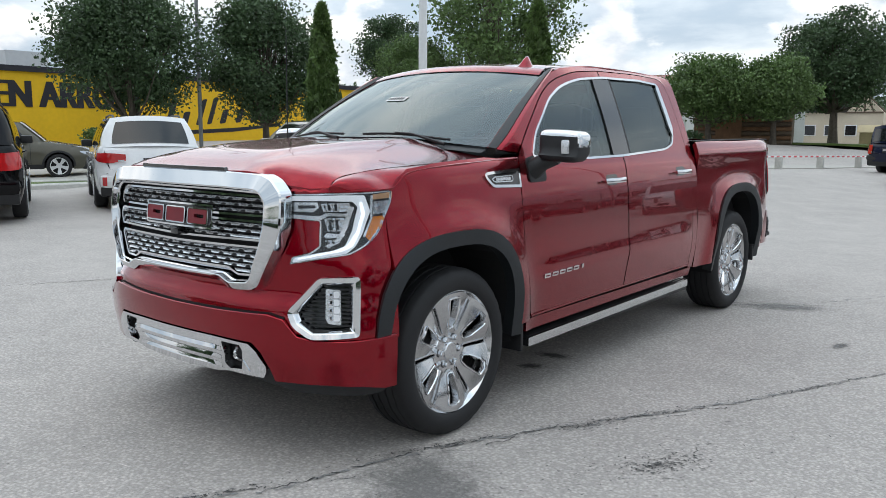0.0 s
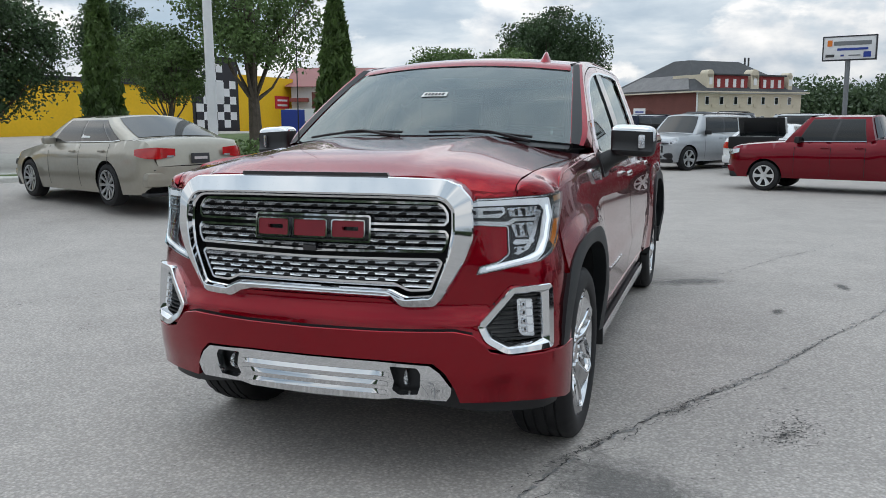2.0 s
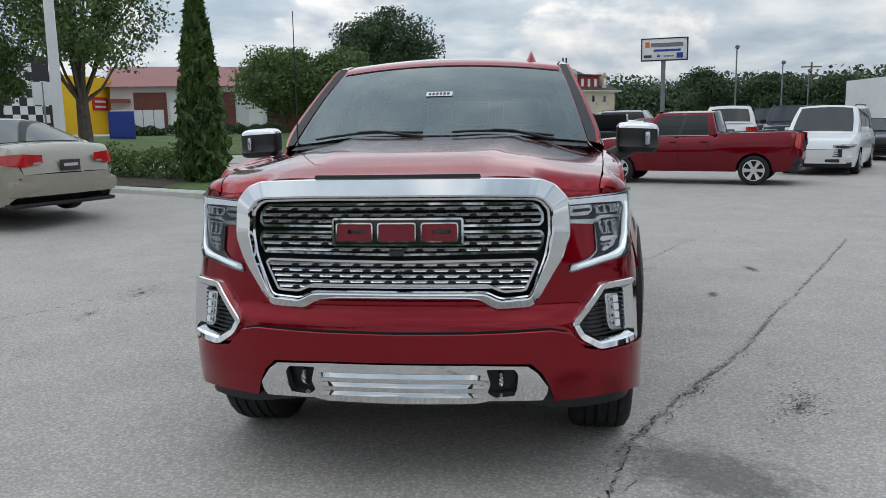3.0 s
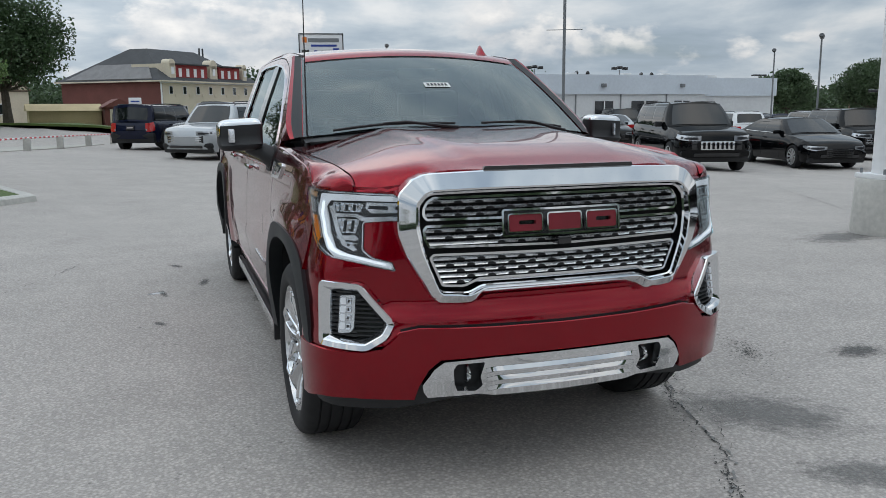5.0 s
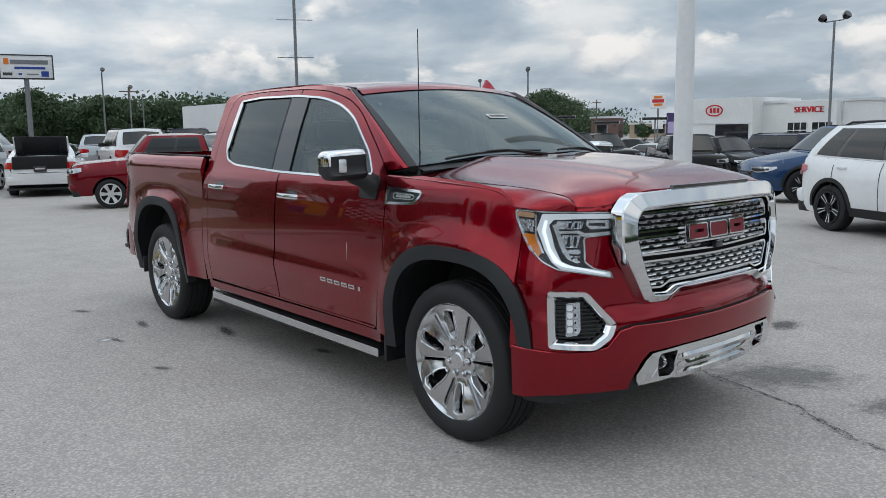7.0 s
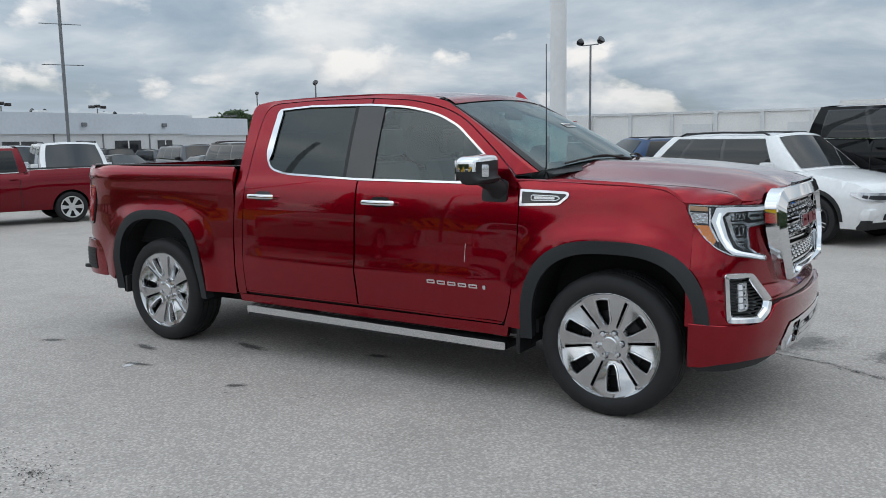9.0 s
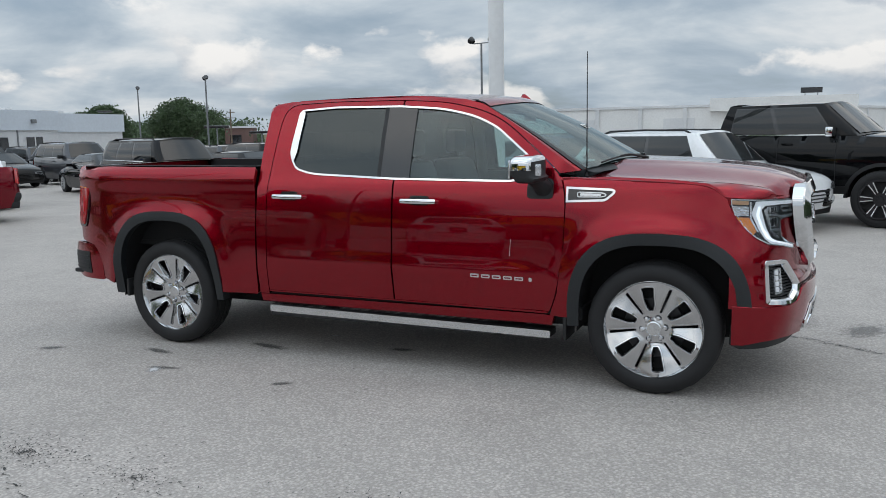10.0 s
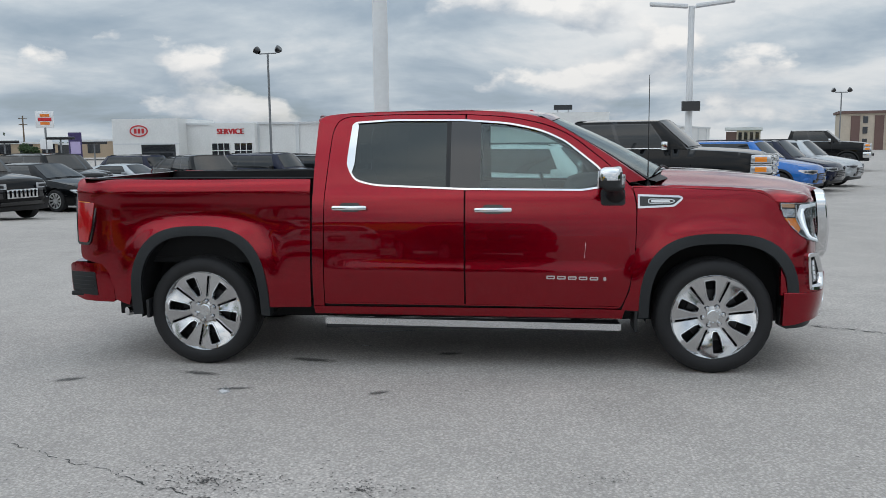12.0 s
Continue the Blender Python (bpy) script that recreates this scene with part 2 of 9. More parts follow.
def finish(name, bm, mat, parent=None, label="", sharp=38.0, smooth=True):
    me = bpy.data.meshes.new(name)
    if smooth:
        lim = math.cos(radians(sharp))
        for f in bm.faces:
            f.smooth = True
        for e in bm.edges:
            if len(e.link_faces) == 2 and e.link_faces[0].normal.dot(e.link_faces[1].normal) < lim:
                e.smooth = False
    bm.to_mesh(me)
    bm.free()
    for m in (mat if isinstance(mat, (list, tuple)) else [mat]):
        me.materials.append(m)
    ob = new(name, me)
    if parent is not None:
        ob.parent = parent
    if label:
        tagged(ob, label)
    return ob


def thing(name, label, category, m=None, group="", kind=""):
    ob = new(name)
    ob.empty_display_size = 0.3
    if m is not None:
        ob.matrix_world = m
    return tagged(ob, label, category, group, kind)


def curve(xs, ys):
    """A smooth function through the given values."""
    xs, ys = np.array(xs, float), np.array(ys, float)
    d = np.diff(ys) / np.diff(xs)
    s = np.r_[d[0], [0 if a * b <= 0 else 2 * a * b / (a + b) for a, b in zip(d[:-1], d[1:])], d[-1]]

    def f(x):
        x = min(max(x, xs[0]), xs[-1])
        i = min(int(np.searchsorted(xs, x, "right")) - 1, len(xs) - 2)
        h = xs[i + 1] - xs[i]
        t = (x - xs[i]) / h
        return float((2 * t**3 - 3 * t**2 + 1) * ys[i] + (t**3 - 2 * t**2 + t) * h * s[i] + (3 * t**2 - 2 * t**3) * ys[i + 1] + (t**3 - t**2) * h * s[i + 1])
    return f


def sstep(a, b, x):
    t = min(max((x - a) / (b - a), 0.0), 1.0)
    return t * t * (3 - 2 * t)


def fillet(poly, r, n=5):
    """A closed outline with its corners rounded by about r (one value, or one for each corner)."""
    out = []
    k = len(poly)
    for i, p in enumerate(poly):
        ri = r[i] if isinstance(r, (list, tuple)) else r
        p, a, b = Vector(p), Vector(poly[i - 1]), Vector(poly[(i + 1) % k])
        da, db = a - p, b - p
        if ri <= 0:
            out.append(p)
            continue
        ra, rb = min(ri, da.length * 0.48), min(ri, db.length * 0.48)
        pa, pb = p + da.normalized() * ra, p + db.normalized() * rb
        for j in range(n + 1):
            t = j / n
            out.append(pa * (1 - t) ** 2 + p * 2 * t * (1 - t) + pb * t * t)
    return [Vector(v) for v in out]


def grown(poly, d):
    """The outline moved outwards by d."""
    poly = [Vector(p) for p in poly]
    area = sum(poly[i - 1].x * poly[i].y - poly[i].x * poly[i - 1].y for i in range(len(poly)))
    s = 1 if area > 0 else -1
    out = []
    for i, p in enumerate(poly):
        a, b = poly[i - 1], poly[(i + 1) % len(poly)]
        e1, e2 = (p - a), (b - p)
        if e1.length < 1e-7 or e2.length < 1e-7:
            out.append(p.copy()); continue
        n1, n2 = Vector((e1.y, -e1.x)).normalized(), Vector((e2.y, -e2.x)).normalized()
        m = n1 + n2
        m = m / max(m.length_squared / 2, 0.35)
        out.append(p + m * d * s)
    return out


def even(poly, step):
    out = []
    for i, p in enumerate(poly):
        q = poly[(i + 1) % len(poly)]
        p, q = Vector(p), Vector(q)
        n = max(1, int((q - p).length / step + 0.999))
        out += [p.lerp(q, j / n) for j in range(n)]
    return out


def inside(poly, x, y):
    c, j = False, len(poly) - 1
    for i in range(len(poly)):
        if (poly[i].y > y) != (poly[j].y > y) and x < (poly[j].x - poly[i].x) * (y - poly[i].y) / (poly[j].y - poly[i].y) + poly[i].x:
            c = not c
        j = i
    return c


def flat_mesh(outline, holes=(), step=0.06):
    """Points and triangles that fill an outline with holes."""
    loops = [even(l, step) for l in (outline, *holes)]
    pts, edges = [], []
    for l in loops:
        o = len(pts)
        pts += l
        edges += [(o + i, o + (i + 1) % len(l)) for i in range(len(l))]
    arr = np.array([(p.x, p.y) for p in pts])
    x0, y0 = arr.min(0)
    x1, y1 = arr.max(0)
    for i in range(1, int((x1 - x0) / step) + 1):
        for j in range(1, int((y1 - y0) / step) + 1):
            x, y = x0 + i * step, y0 + j * step
            if ((arr - (x, y)) ** 2).sum(1).min() > (0.45 * step) ** 2 and inside(loops[0], x, y) and not any(inside(h, x, y) for h in loops[1:]):
                pts.append(Vector((x, y)))
    v, _, f, *_ = delaunay_2d_cdt([Vector(p[:2]) for p in pts], edges, [], 1, 1e-6)
    keep = []
    for t in f:
        c = (v[t[0]] + v[t[1]] + v[t[2]]) / 3
        if inside(loops[0], c.x, c.y) and not any(inside(h, c.x, c.y) for h in loops[1:]):
            keep.append(t)
    return v, keep


def add_panel(bm, outline, fn, out, holes=(), step=0.06, rim=0.02):
    """Fills an outline, lays it on the surface fn(u, v) and turns its rim inwards. out: a direction that is outside (or a function of the place)."""
    v, tri = flat_mesh(outline, holes, step)
    e = 1e-4
    places = [Vector(fn(p.x, p.y)) for p in v]
    verts = [bm.verts.new(p) for p in places]
    faces = []
    for t in tri:
        a, b, c = (places[i] for i in t)
        n = (b - a).cross(c - a)
        o = Vector(out(a)) if callable(out) else Vector(out)
        try:
            faces.append(bm.faces.new([verts[i] for i in (t if n.dot(o) > 0 else reversed(t))]))
        except ValueError:
            pass
    if rim:
        normals = {}
        for i, p in enumerate(v):
            du, dv = Vector(fn(p.x + e, p.y)) - places[i], Vector(fn(p.x, p.y + e)) - places[i]
            n = du.cross(dv)
            n = n.normalized() if n.length > 1e-12 else Vector((0, 0, 1))
            o = Vector(out(places[i])) if callable(out) else Vector(out)
            normals[verts[i]] = n if n.dot(o) > 0 else -n
        low = {}
        fset = set(faces)
        for f in list(faces):
            for l in f.loops:
                if sum(g in fset for g in l.edge.link_faces) == 1 and len(l.edge.link_faces) == 1:
                    a, b = l.vert, l.link_loop_next.vert
                    for w in (a, b):
                        if w not in low:
                            low[w] = bm.verts.new(w.co - normals[w] * rim)
                    try:
                        bm.faces.new((b, a, low[a], low[b]))
                    except ValueError:
                        pass
    for w in [w for w in bm.verts if not w.link_faces]:
        bm.verts.remove(w)
    bm.normal_update()
    return bm


def panel(name, outline, fn, out, mat, parent, holes=(), step=0.06, rim=0.02, label=""):
    return finish(name, add_panel(bmesh.new(), outline, fn, out, holes, step, rim), mat, parent, label)


def add_grid(bm, nu, nv, fn, flip=False):
    vs = [[bm.verts.new(fn(i / nu, j / nv)) for j in range(nv + 1)] for i in range(nu + 1)]
    for i in range(nu):
        for j in range(nv):
            q = (vs[i][j], vs[i + 1][j], vs[i + 1][j + 1], vs[i][j + 1])
            try:
                bm.faces.new(q[::-1] if flip else q)
            except ValueError:
                pass
    bm.normal_update()
    return bm


def add_box(bm, lo, hi, bevel=0.0, m=None):
    c = [(a + b) / 2 for a, b in zip(lo, hi)]
    d = [abs(b - a) for a, b in zip(lo, hi)]
    r = bmesh.ops.create_cube(bm, size=1.0, matrix=Matrix.Translation(c) @ Matrix.Diagonal((*d, 1)))
    if bevel:
        es = list({e for v in r["verts"] for e in v.link_edges})
        g = bmesh.ops.bevel(bm, geom=es, offset=bevel, segments=2, affect="EDGES", profile=0.6)
        vs = g["verts"]
        vs = list({v for f in g["faces"] for v in f.verts} | {v for v in r["verts"] if v.is_valid})
    else:
        vs = r["verts"]
    if m is not None:
        bmesh.ops.transform(bm, matrix=m, verts=vs)
    bm.normal_update()
    return bm


def box(name, lo, hi, mat, parent=None, bevel=0.0, label="", m=None):
    return finish(name, add_box(bmesh.new(), lo, hi, bevel, m), mat, parent, label, sharp=50)


def add_lathe(bm, profile, n, axis="x", centre=(0, 0, 0), closed=False):
    """Turns (offset along the axis, radius) about an axis through centre."""
    c = Vector(centre)
    rings = []
    for o, r in profile:
        ring = []
        for i in range(n):
            a = 2 * math.pi * i / n
            p = (o, r * math.cos(a), r * math.sin(a))
            p = {"x": p, "y": (p[1], o, p[2]), "z": (p[1], p[2], o)}[axis]
            ring.append(bm.verts.new(c + Vector(p)))
        rings.append(ring)
    pairs = list(zip(rings[:-1], rings[1:])) + ([(rings[-1], rings[0])] if closed else [])
    for a, b in pairs:
        for i in range(n):
            bm.faces.new((a[i], a[(i + 1) % n], b[(i + 1) % n], b[i]))
    bm.normal_update()
    return bm


def add_tube(bm, pts, radius, n=8, cap=True):
    """A round bar along points; radius may be one value for each point."""
    pts = [Vector(p) for p in pts]
    rings = []
    ref = Vector((0.123, 0.456, 0.9)).normalized()
    for i, p in enumerate(pts):
        d = (pts[min(i + 1, len(pts) - 1)] - pts[max(i - 1, 0)]).normalized()
        s = d.cross(ref).normalized()
        t = d.cross(s)
        r = radius[i] if isinstance(radius, (list, tuple)) else radius
        rings.append([bm.verts.new(p + (s * math.cos(2 * math.pi * k / n) + t * math.sin(2 * math.pi * k / n)) * r) for k in range(n)])
    for a, b in zip(rings[:-1], rings[1:]):
        for k in range(n):
            bm.faces.new((a[k], b[k], b[(k + 1) % n], a[(k + 1) % n]))
    if cap:
        bm.faces.new(rings[0]); bm.faces.new(rings[-1][::-1])
    bm.normal_update()
    return bm


def tube(name, pts, radius, mat, parent=None, n=8, label=""):
    return finish(name, add_tube(bmesh.new(), pts, radius, n), mat, parent, label)



# ==== the red pickup: nose towards -y, front axle at y = 0, rear axle at y = 3.745
FA, RA, HUBZ = 0.0, 3.745, 0.408
_door = curve([.25, .40, .50, .58, .66, .80, 1.0, 1.10, 1.20, 1.27, 1.32, 1.36, 1.55, 1.75, 1.84, 1.89], [.925, .945, .960, .972, .982, .982, .974, .966, .952, .938, .915, .902, .838, .760, .722, .675])
_bed = curve([.25, .40, .55, .66, .80, 1.0, 1.10, 1.20, 1.285, 1.315, 1.335, 1.375, 1.395, 1.41], [.93, .95, .965, .975, .978, .968, .960, .958, .965, .966, .956, .945, .930, .895])
_fen = curve([.25, .40, .55, .66, .80, 1.0, 1.10, 1.20, 1.27, 1.31, 1.335, 1.355], [.94, .955, .97, .978, .982, .976, .968, .952, .938, .922, .900, .860])


BED_SIDE = [False]


def side_x(y, z):
    """Half the width of the body at a place of its side."""
    w = sstep(.42, .66, y)
    x = _fen(z) * (1 - w) + _door(z) * w
    if BED_SIDE[0]:
        x = _bed(z)
    for a, top in ((FA, 1.0), (RA, 1.05)):
        r = math.hypot((y - a) / .54, (z - .41) / (top - .41))
        x += .030 * math.exp(-((r - 1.02) / .20) ** 2) * sstep(1.16, 1.0, z) * (1 if z < 1.2 else 0)
    # a soft crease runs back along the doors
    x += .013 * math.exp(-((z - .70 - .012 * y) / .055) ** 2) * sstep(.5, .9, y) * (1 - sstep(2.6, 2.9, y))
    if y < -.05:
        x -= (.016 + .024 * sstep(.80, 1.12, z)) * ((-.05 - y) / .40) ** 2
    if y > 4.25:
        x -= .10 * ((y - 4.25) / .48) ** 2.6
    return x


def side(s, off=0.0):
    return lambda y, z: (s * (side_x(y, z) + off), y, z)


# the nose is laid on a plan curve that wraps round its corners
_px = [0, .12, .25, .38, .50, .60, .70, .78, .84, .89, .92, .938, .946]
_py = [-.905, -.903, -.897, -.886, -.868, -.845, -.806, -.764, -.716, -.652, -.585, -.51, -.42]
_ps = np.r_[0, np.cumsum(np.hypot(np.diff(_px), np.diff(_py)))]
_cx, _cy = curve(_ps, _px), curve(_ps, _py)
S_END = float(_ps[-1])


def s_at(x):
    """The way along the nose at which it is x from the middle."""
    return math.copysign(float(np.interp(abs(x), _px, _ps)), x)


def s_back(y):
    return float(np.interp(y, _py[6:], _ps[6:]))


_recess = curve([.2, .42, .50, .62, .655, .685, .715, .76, .82, .90, 1.0, 1.25], [.05, .022, .006, .0, .014, .022, .022, .050, .052, .052, .060, .085])
_ledge = curve([.2, .42, .50, .62, .66, .70], [.05, .022, .006, .0, .002, .006])


def nose(off=0.0, shape=_recess):
    def f(s, z):
        a = abs(s)
        e = 1e-3
        x, y = _cx(a), _cy(a)
        tx, ty = _cx(min(a + e, S_END)) - _cx(max(a - e, 0)), _cy(min(a + e, S_END)) - _cy(max(a - e, 0))
        l = math.hypot(tx, ty) or 1
        nx, ny = ty / l, -tx / l
        d = off - shape(z) * (1 - .75 * sstep(.86, 1.0, x / .946))
        x *= 1 + .046 * sstep(.6, .9, x) * (1 - sstep(.80, 1.12, z))
        return (math.copysign(x + nx * d, s) if s else 0.0, y + ny * d, z)
    return f


NOSE_OUT = lambda p: (p.x * 1.0, -1.2, 0.0)


def pts(*xz):
    return [Vector((s_at(x), z)) for x, z in xz]


def mirrored(poly):
    return [Vector((-p[0], p[1])) for p in reversed(poly)]


def arch_pts(yc, top, grow=0.0, n=22, low=.40):
    a, b = .525 + grow, top - .41 + grow
    if yc == FA:
        yc, a = yc - .022, a + .020
    out = []
    for i in range(n + 1):
        t = math.pi * i / n
        c, s_ = math.cos(t), math.sin(t)
        k = 2 / 2.85
        out.append(Vector((yc + a * math.copysign(abs(c) ** k, c), .41 + b * abs(s_) ** k)))
    out[0].y = out[-1].y = low
    return out


truck = thing("pickup_truck", "dark red crew-cab pickup truck with chrome grille parked on the lot", "pickup truck")
WIN = [(2.600, 1.805), (2.632, 1.500), (2.575, 1.385), (2.43, 1.345), (1.768, 1.315), (.93, 1.305), (.715, 1.335), (.80, 1.462), (1.04, 1.655), (1.205, 1.735), (1.45, 1.790), (1.78, 1.815), (2.30, 1.822)]
WIN = fillet(WIN, [.04, .06, .05, .08, 0, 0, .035, .05, .05, .1, .1, 0, 0], 5)


def split_window(lo, hi, shape):
    """The stretch of the window outline between two places along the car."""
    out = []
    n = len(shape)
    for i, p in enumerate(shape):
        q = shape[(i + 1) % n]
        if lo <= p.x <= hi:
            out.append(p)
        for c in sorted((lo, hi), key=lambda c: abs(c - p.x)):
            if (p.x - c) * (q.x - c) < 0:
                out.append(p.lerp(q, (c - p.x) / (q.x - p.x)))
    return out


def door_polys():
    """Front and rear door skins: they reach round their window on three sides."""
    yb = 1.762
    i0 = min(range(len(WIN)), key=lambda i: abs(WIN[i].x - yb) + (WIN[i].y > 1.5))
    i1 = min(range(len(WIN)), key=lambda i: abs(WIN[i].x - yb) + (WIN[i].y < 1.5))
    front_in = [Vector((yb - .006, 1.315))] + [p for p in WIN[i0 + 1:i1]] + [Vector((yb - .006, 1.815))]
    front_in = [p for p in front_in if p.x <= yb - .005]
    rear_in = [p for p in (WIN[i1:] + WIN[:i0 + 1]) if p.x > yb + .007]
    rear_in = [Vector((yb + .006, 1.816))] + rear_in + [Vector((yb + .006, 1.315))]
    fo = fillet([(yb - .006, 1.850), (1.44, 1.828), (1.18, 1.772), (1.0, 1.690), (.735, 1.478), (.585, 1.335), (.552, 1.20), (.560, .86), (.600, .60), (.655, .462), (yb - .006, .475)], [0, .1, .1, .1, .1, .08, .1, .1, .1, .04, 0], 4)
    front = front_in[::1] + fo
    ro = fillet([(yb + .006, .475), (2.80, .478), (2.785, 1.30), (2.745, 1.76), (2.68, 1.842), (2.3, 1.856), (yb + .006, 1.850)], [0, .03, .1, .09, .08, .1, 0], 4)
    rear = rear_in[::1] + ro
    return front, rear


def build_sides():
    fdoor, rdoor = door_polys()
    fa, ra = arch_pts(FA, 1.0), arch_pts(RA, 1.052)
    head = fillet([(-.405, 1.222), (-.47, 1.10), (-.545, .985)], 0)
    fender = [Vector(p) for p in ((.548, .455), (.556, .86), (.545, 1.20), (.572, 1.325), (.60, 1.345), (.30, 1.338), (-.10, 1.322), (-.30, 1.301), (-.36, 1.268), (-.402, 1.226), (-.412, 1.19), (-.452, 1.10), (-.452, .80))]
    fender = [Vector((.647, .455)), Vector((.593, .605))] + fillet(fender[1:5], .03, 3) + fender[5:] + list(reversed([p for p in fa if p.y > .44 and not (p.x < -.452)])) + [Vector((.529, .452))]
    bed = [Vector(p) for p in ((2.905, .45), (2.895, 1.0), (2.888, 1.395), (3.6, 1.402), (4.3, 1.405), (4.70, 1.412), (4.728, 1.36), (4.722, 1.30), (4.715, .80), (4.50, .76), (4.44, .50), (4.30, .46))]
    bed = fillet(bed, [.02, 0, .012, 0, 0, .02, .02, 0, .04, .04, .03, 0], 3) + [p for p in ra if p.y > .45] + [Vector((RA - .527, .452))]
    frame_in = fillet([(2.806, .462), (2.791, 1.30), (2.750, 1.765), (2.682, 1.848), (2.3, 1.862), (1.762, 1.856), (1.44, 1.834), (1.176, 1.778), (.996, 1.696), (.731, 1.484), (.600, 1.358)], [0, .1, .09, .08, .1, 0, .1, .1, .1, .1, 0], 4)
    frame_out = [Vector(p) for p in ((.49, 1.372), (.60, 1.452), (.80, 1.590), (1.0, 1.716), (1.167, 1.812), (1.30, 1.846), (1.50, 1.864), (1.90, 1.878), (2.3, 1.874), (2.72, 1.862), (2.83, 1.846), (2.862, 1.80), (2.875, 1.46), (2.885, .462))]
    frame = frame_in + frame_out
    rocker = [Vector(p) for p in ((.62, .452), (2.89, .455), (2.88, .40), (.64, .385))]
    for s in (1, -1):
        out = (s, 0, 0)
        panel("fender", fender, side(s), out, RED, truck, step=.028, rim=.025)
        fd = panel("front_door", fdoor, side(s), out, RED, truck, step=.036, rim=.022)
        rd = panel("rear_door", rdoor, side(s), out, RED, truck, step=.036, rim=.022)
        BED_SIDE[0] = True
        panel("bed_side", bed, side(s), out, RED, truck, step=.028, rim=.03)
        BED_SIDE[0] = False
        panel("cab_frame", frame, side(s), out, RED, truck, step=.05, rim=.03)
        panel("rocker_panel", rocker, side(s, -.012), out, RED, truck, step=.08, rim=.03)
        # dark gaps behind the shut lines
        panel("door_jamb", fillet([(.53, .44), (2.90, .44), (2.90, 1.30), (.53, 1.30)], 0), side(s, -.030), out, DARK, truck, step=.12, rim=0)
        # windows
        fg = split_window(.6, 1.655, grown(WIN, -.006))
        rg = split_window(1.862, 2.7, grown(WIN, -.006))
        panel("front_window", fg, side(s, -.010), out, SIDEGLASS, fd, step=.08, rim=0, label="lightly tinted front door glass").visible_shadow = False
        panel("rear_window", rg, side(s, -.010), out, TINTGLASS, rd, step=.08, rim=0, label="dark privacy glass")
        post = split_window(1.650, 1.868, grown(WIN, -.005))
        pf = [p for p in post]
        panel("window_post", pf, side(s, .0), out, GLOSSB, truck, step=.06, rim=.012, label="gloss black door post")
        for lo, hi in ((1.86, 1.90),):
            panel("window_seal", split_window(lo, hi, grown(WIN, -.012)), side(s, -.004), out, BLACKP, rd, step=.05, rim=.006)
        panel("window_trim", grown(WIN, .003), side(s, .006), out, CHROME, truck, holes=[grown(WIN, -.010)], step=.035, rim=.012, label="chrome window surround")
        # the rear corner of the surround is broader
        panel("trim_corner", fillet([(2.604, 1.795), (2.632, 1.50), (2.60, 1.42), (2.575, 1.50), (2.555, 1.795)], .02), side(s, .007), out, CHROME, truck, step=.04, rim=.01)
        # handles
        for door, y0, y1, z in ((fd, 1.425, 1.690, 1.172), (rd, 2.47, 2.725, 1.188)):
            m = Matrix.Translation((0, 0, 0))
            bm = bmesh.new()
            yc = (y0 + y1) / 2
            add_panel(bm, fillet([(yc - .075, z - .03), (yc + .075, z - .03), (yc + .075, z + .035), (yc - .075, z + .035)], .03), side(s, .001), out, step=.03, rim=0)
            cup = finish("handle_cup", bm, GLOSSB, door)
            bm = bmesh.new()
            prof = fillet([(y0, z - .015), (y1, z - .015), (y1, z + .015), (y0, z + .015)], .014)
            add_panel(bm, prof, lambda y, zz, yc=yc, z=z: (s * (side_x(y, zz) + .034 + .012 * (1 - ((y - yc) / .13) ** 2) - 14 * (zz - z) ** 2), y, zz), out, step=.008, rim=.026)
            finish("door_handle", bm, CHROME, door, "chrome door handle")
        # wheel-arch flares and liners
        for (yc, top) in ((FA, 1.0), (RA, 1.052)):
            outer, inner = arch_pts(yc, top, .006, 30, .40), arch_pts(yc, top, -.066, 30, .40)
            lo = .40 if yc == FA else .385
            for q in (outer[0], outer[-1], inner[0], inner[-1]):
                q.y = lo
            if yc == FA:
                cut = .585
                outer = [p for p in outer if not (p.x < 0 and p.y < cut)]
                inner = [p for p in inner if not (p.x < 0 and p.y < cut)]
                outer[-1].y = inner[-1].y = cut
            panel("wheel_arch_flare", outer + inner[::-1], lambda y, z, s=s: (s * (max(side_x(y, z), .95) + .007), y, z), out, FLARE, truck, step=.035, rim=.07, label="dark grey plastic wheel-arch flare")
            bm = bmesh.new()
            path = arch_pts(yc, top, -.05, 18, .36)
            rows = [[bm.verts.new((s * x, p.x, p.y)) for p in path] for x in (.96, .62)]
            for a in range(len(path) - 1):
                bm.faces.new((rows[0][a], rows[0][a + 1], rows[1][a + 1], rows[1][a]))
            bm.faces.new(rows[1])
            finish("wheel_liner", bm, DARK, truck)
        # mud flaps
        for y, z0 in ((.545, .30), (4.16, .36)):
            box("mud_flap", (s * .76 if s > 0 else -.985, y - .012, z0), (.985 if s > 0 else -.76, y + .012, .50), BLACKP, truck, .008)
        # running board
        bm = bmesh.new()
        add_panel(bm, fillet([(.645, .302), (2.80, .328), (2.80, .378), (.645, .350)], .01), lambda y, z: (s * .962, y, z), out, step=.3, rim=.004)
        board = finish("running_board", bm, SATIN, truck, "satin aluminium running board with black tread")
        bm = bmesh.new()
        for k in range(5):
            x0 = .812 + .030 * k
            add_grid(bm, 1, 1, lambda u, v: (s * (x0 + .022 * u), .655 + 2.135 * v, .351 + .0275 * v + .004), flip=s < 0)
        finish("tread_strip", bm, BLACKP, board)
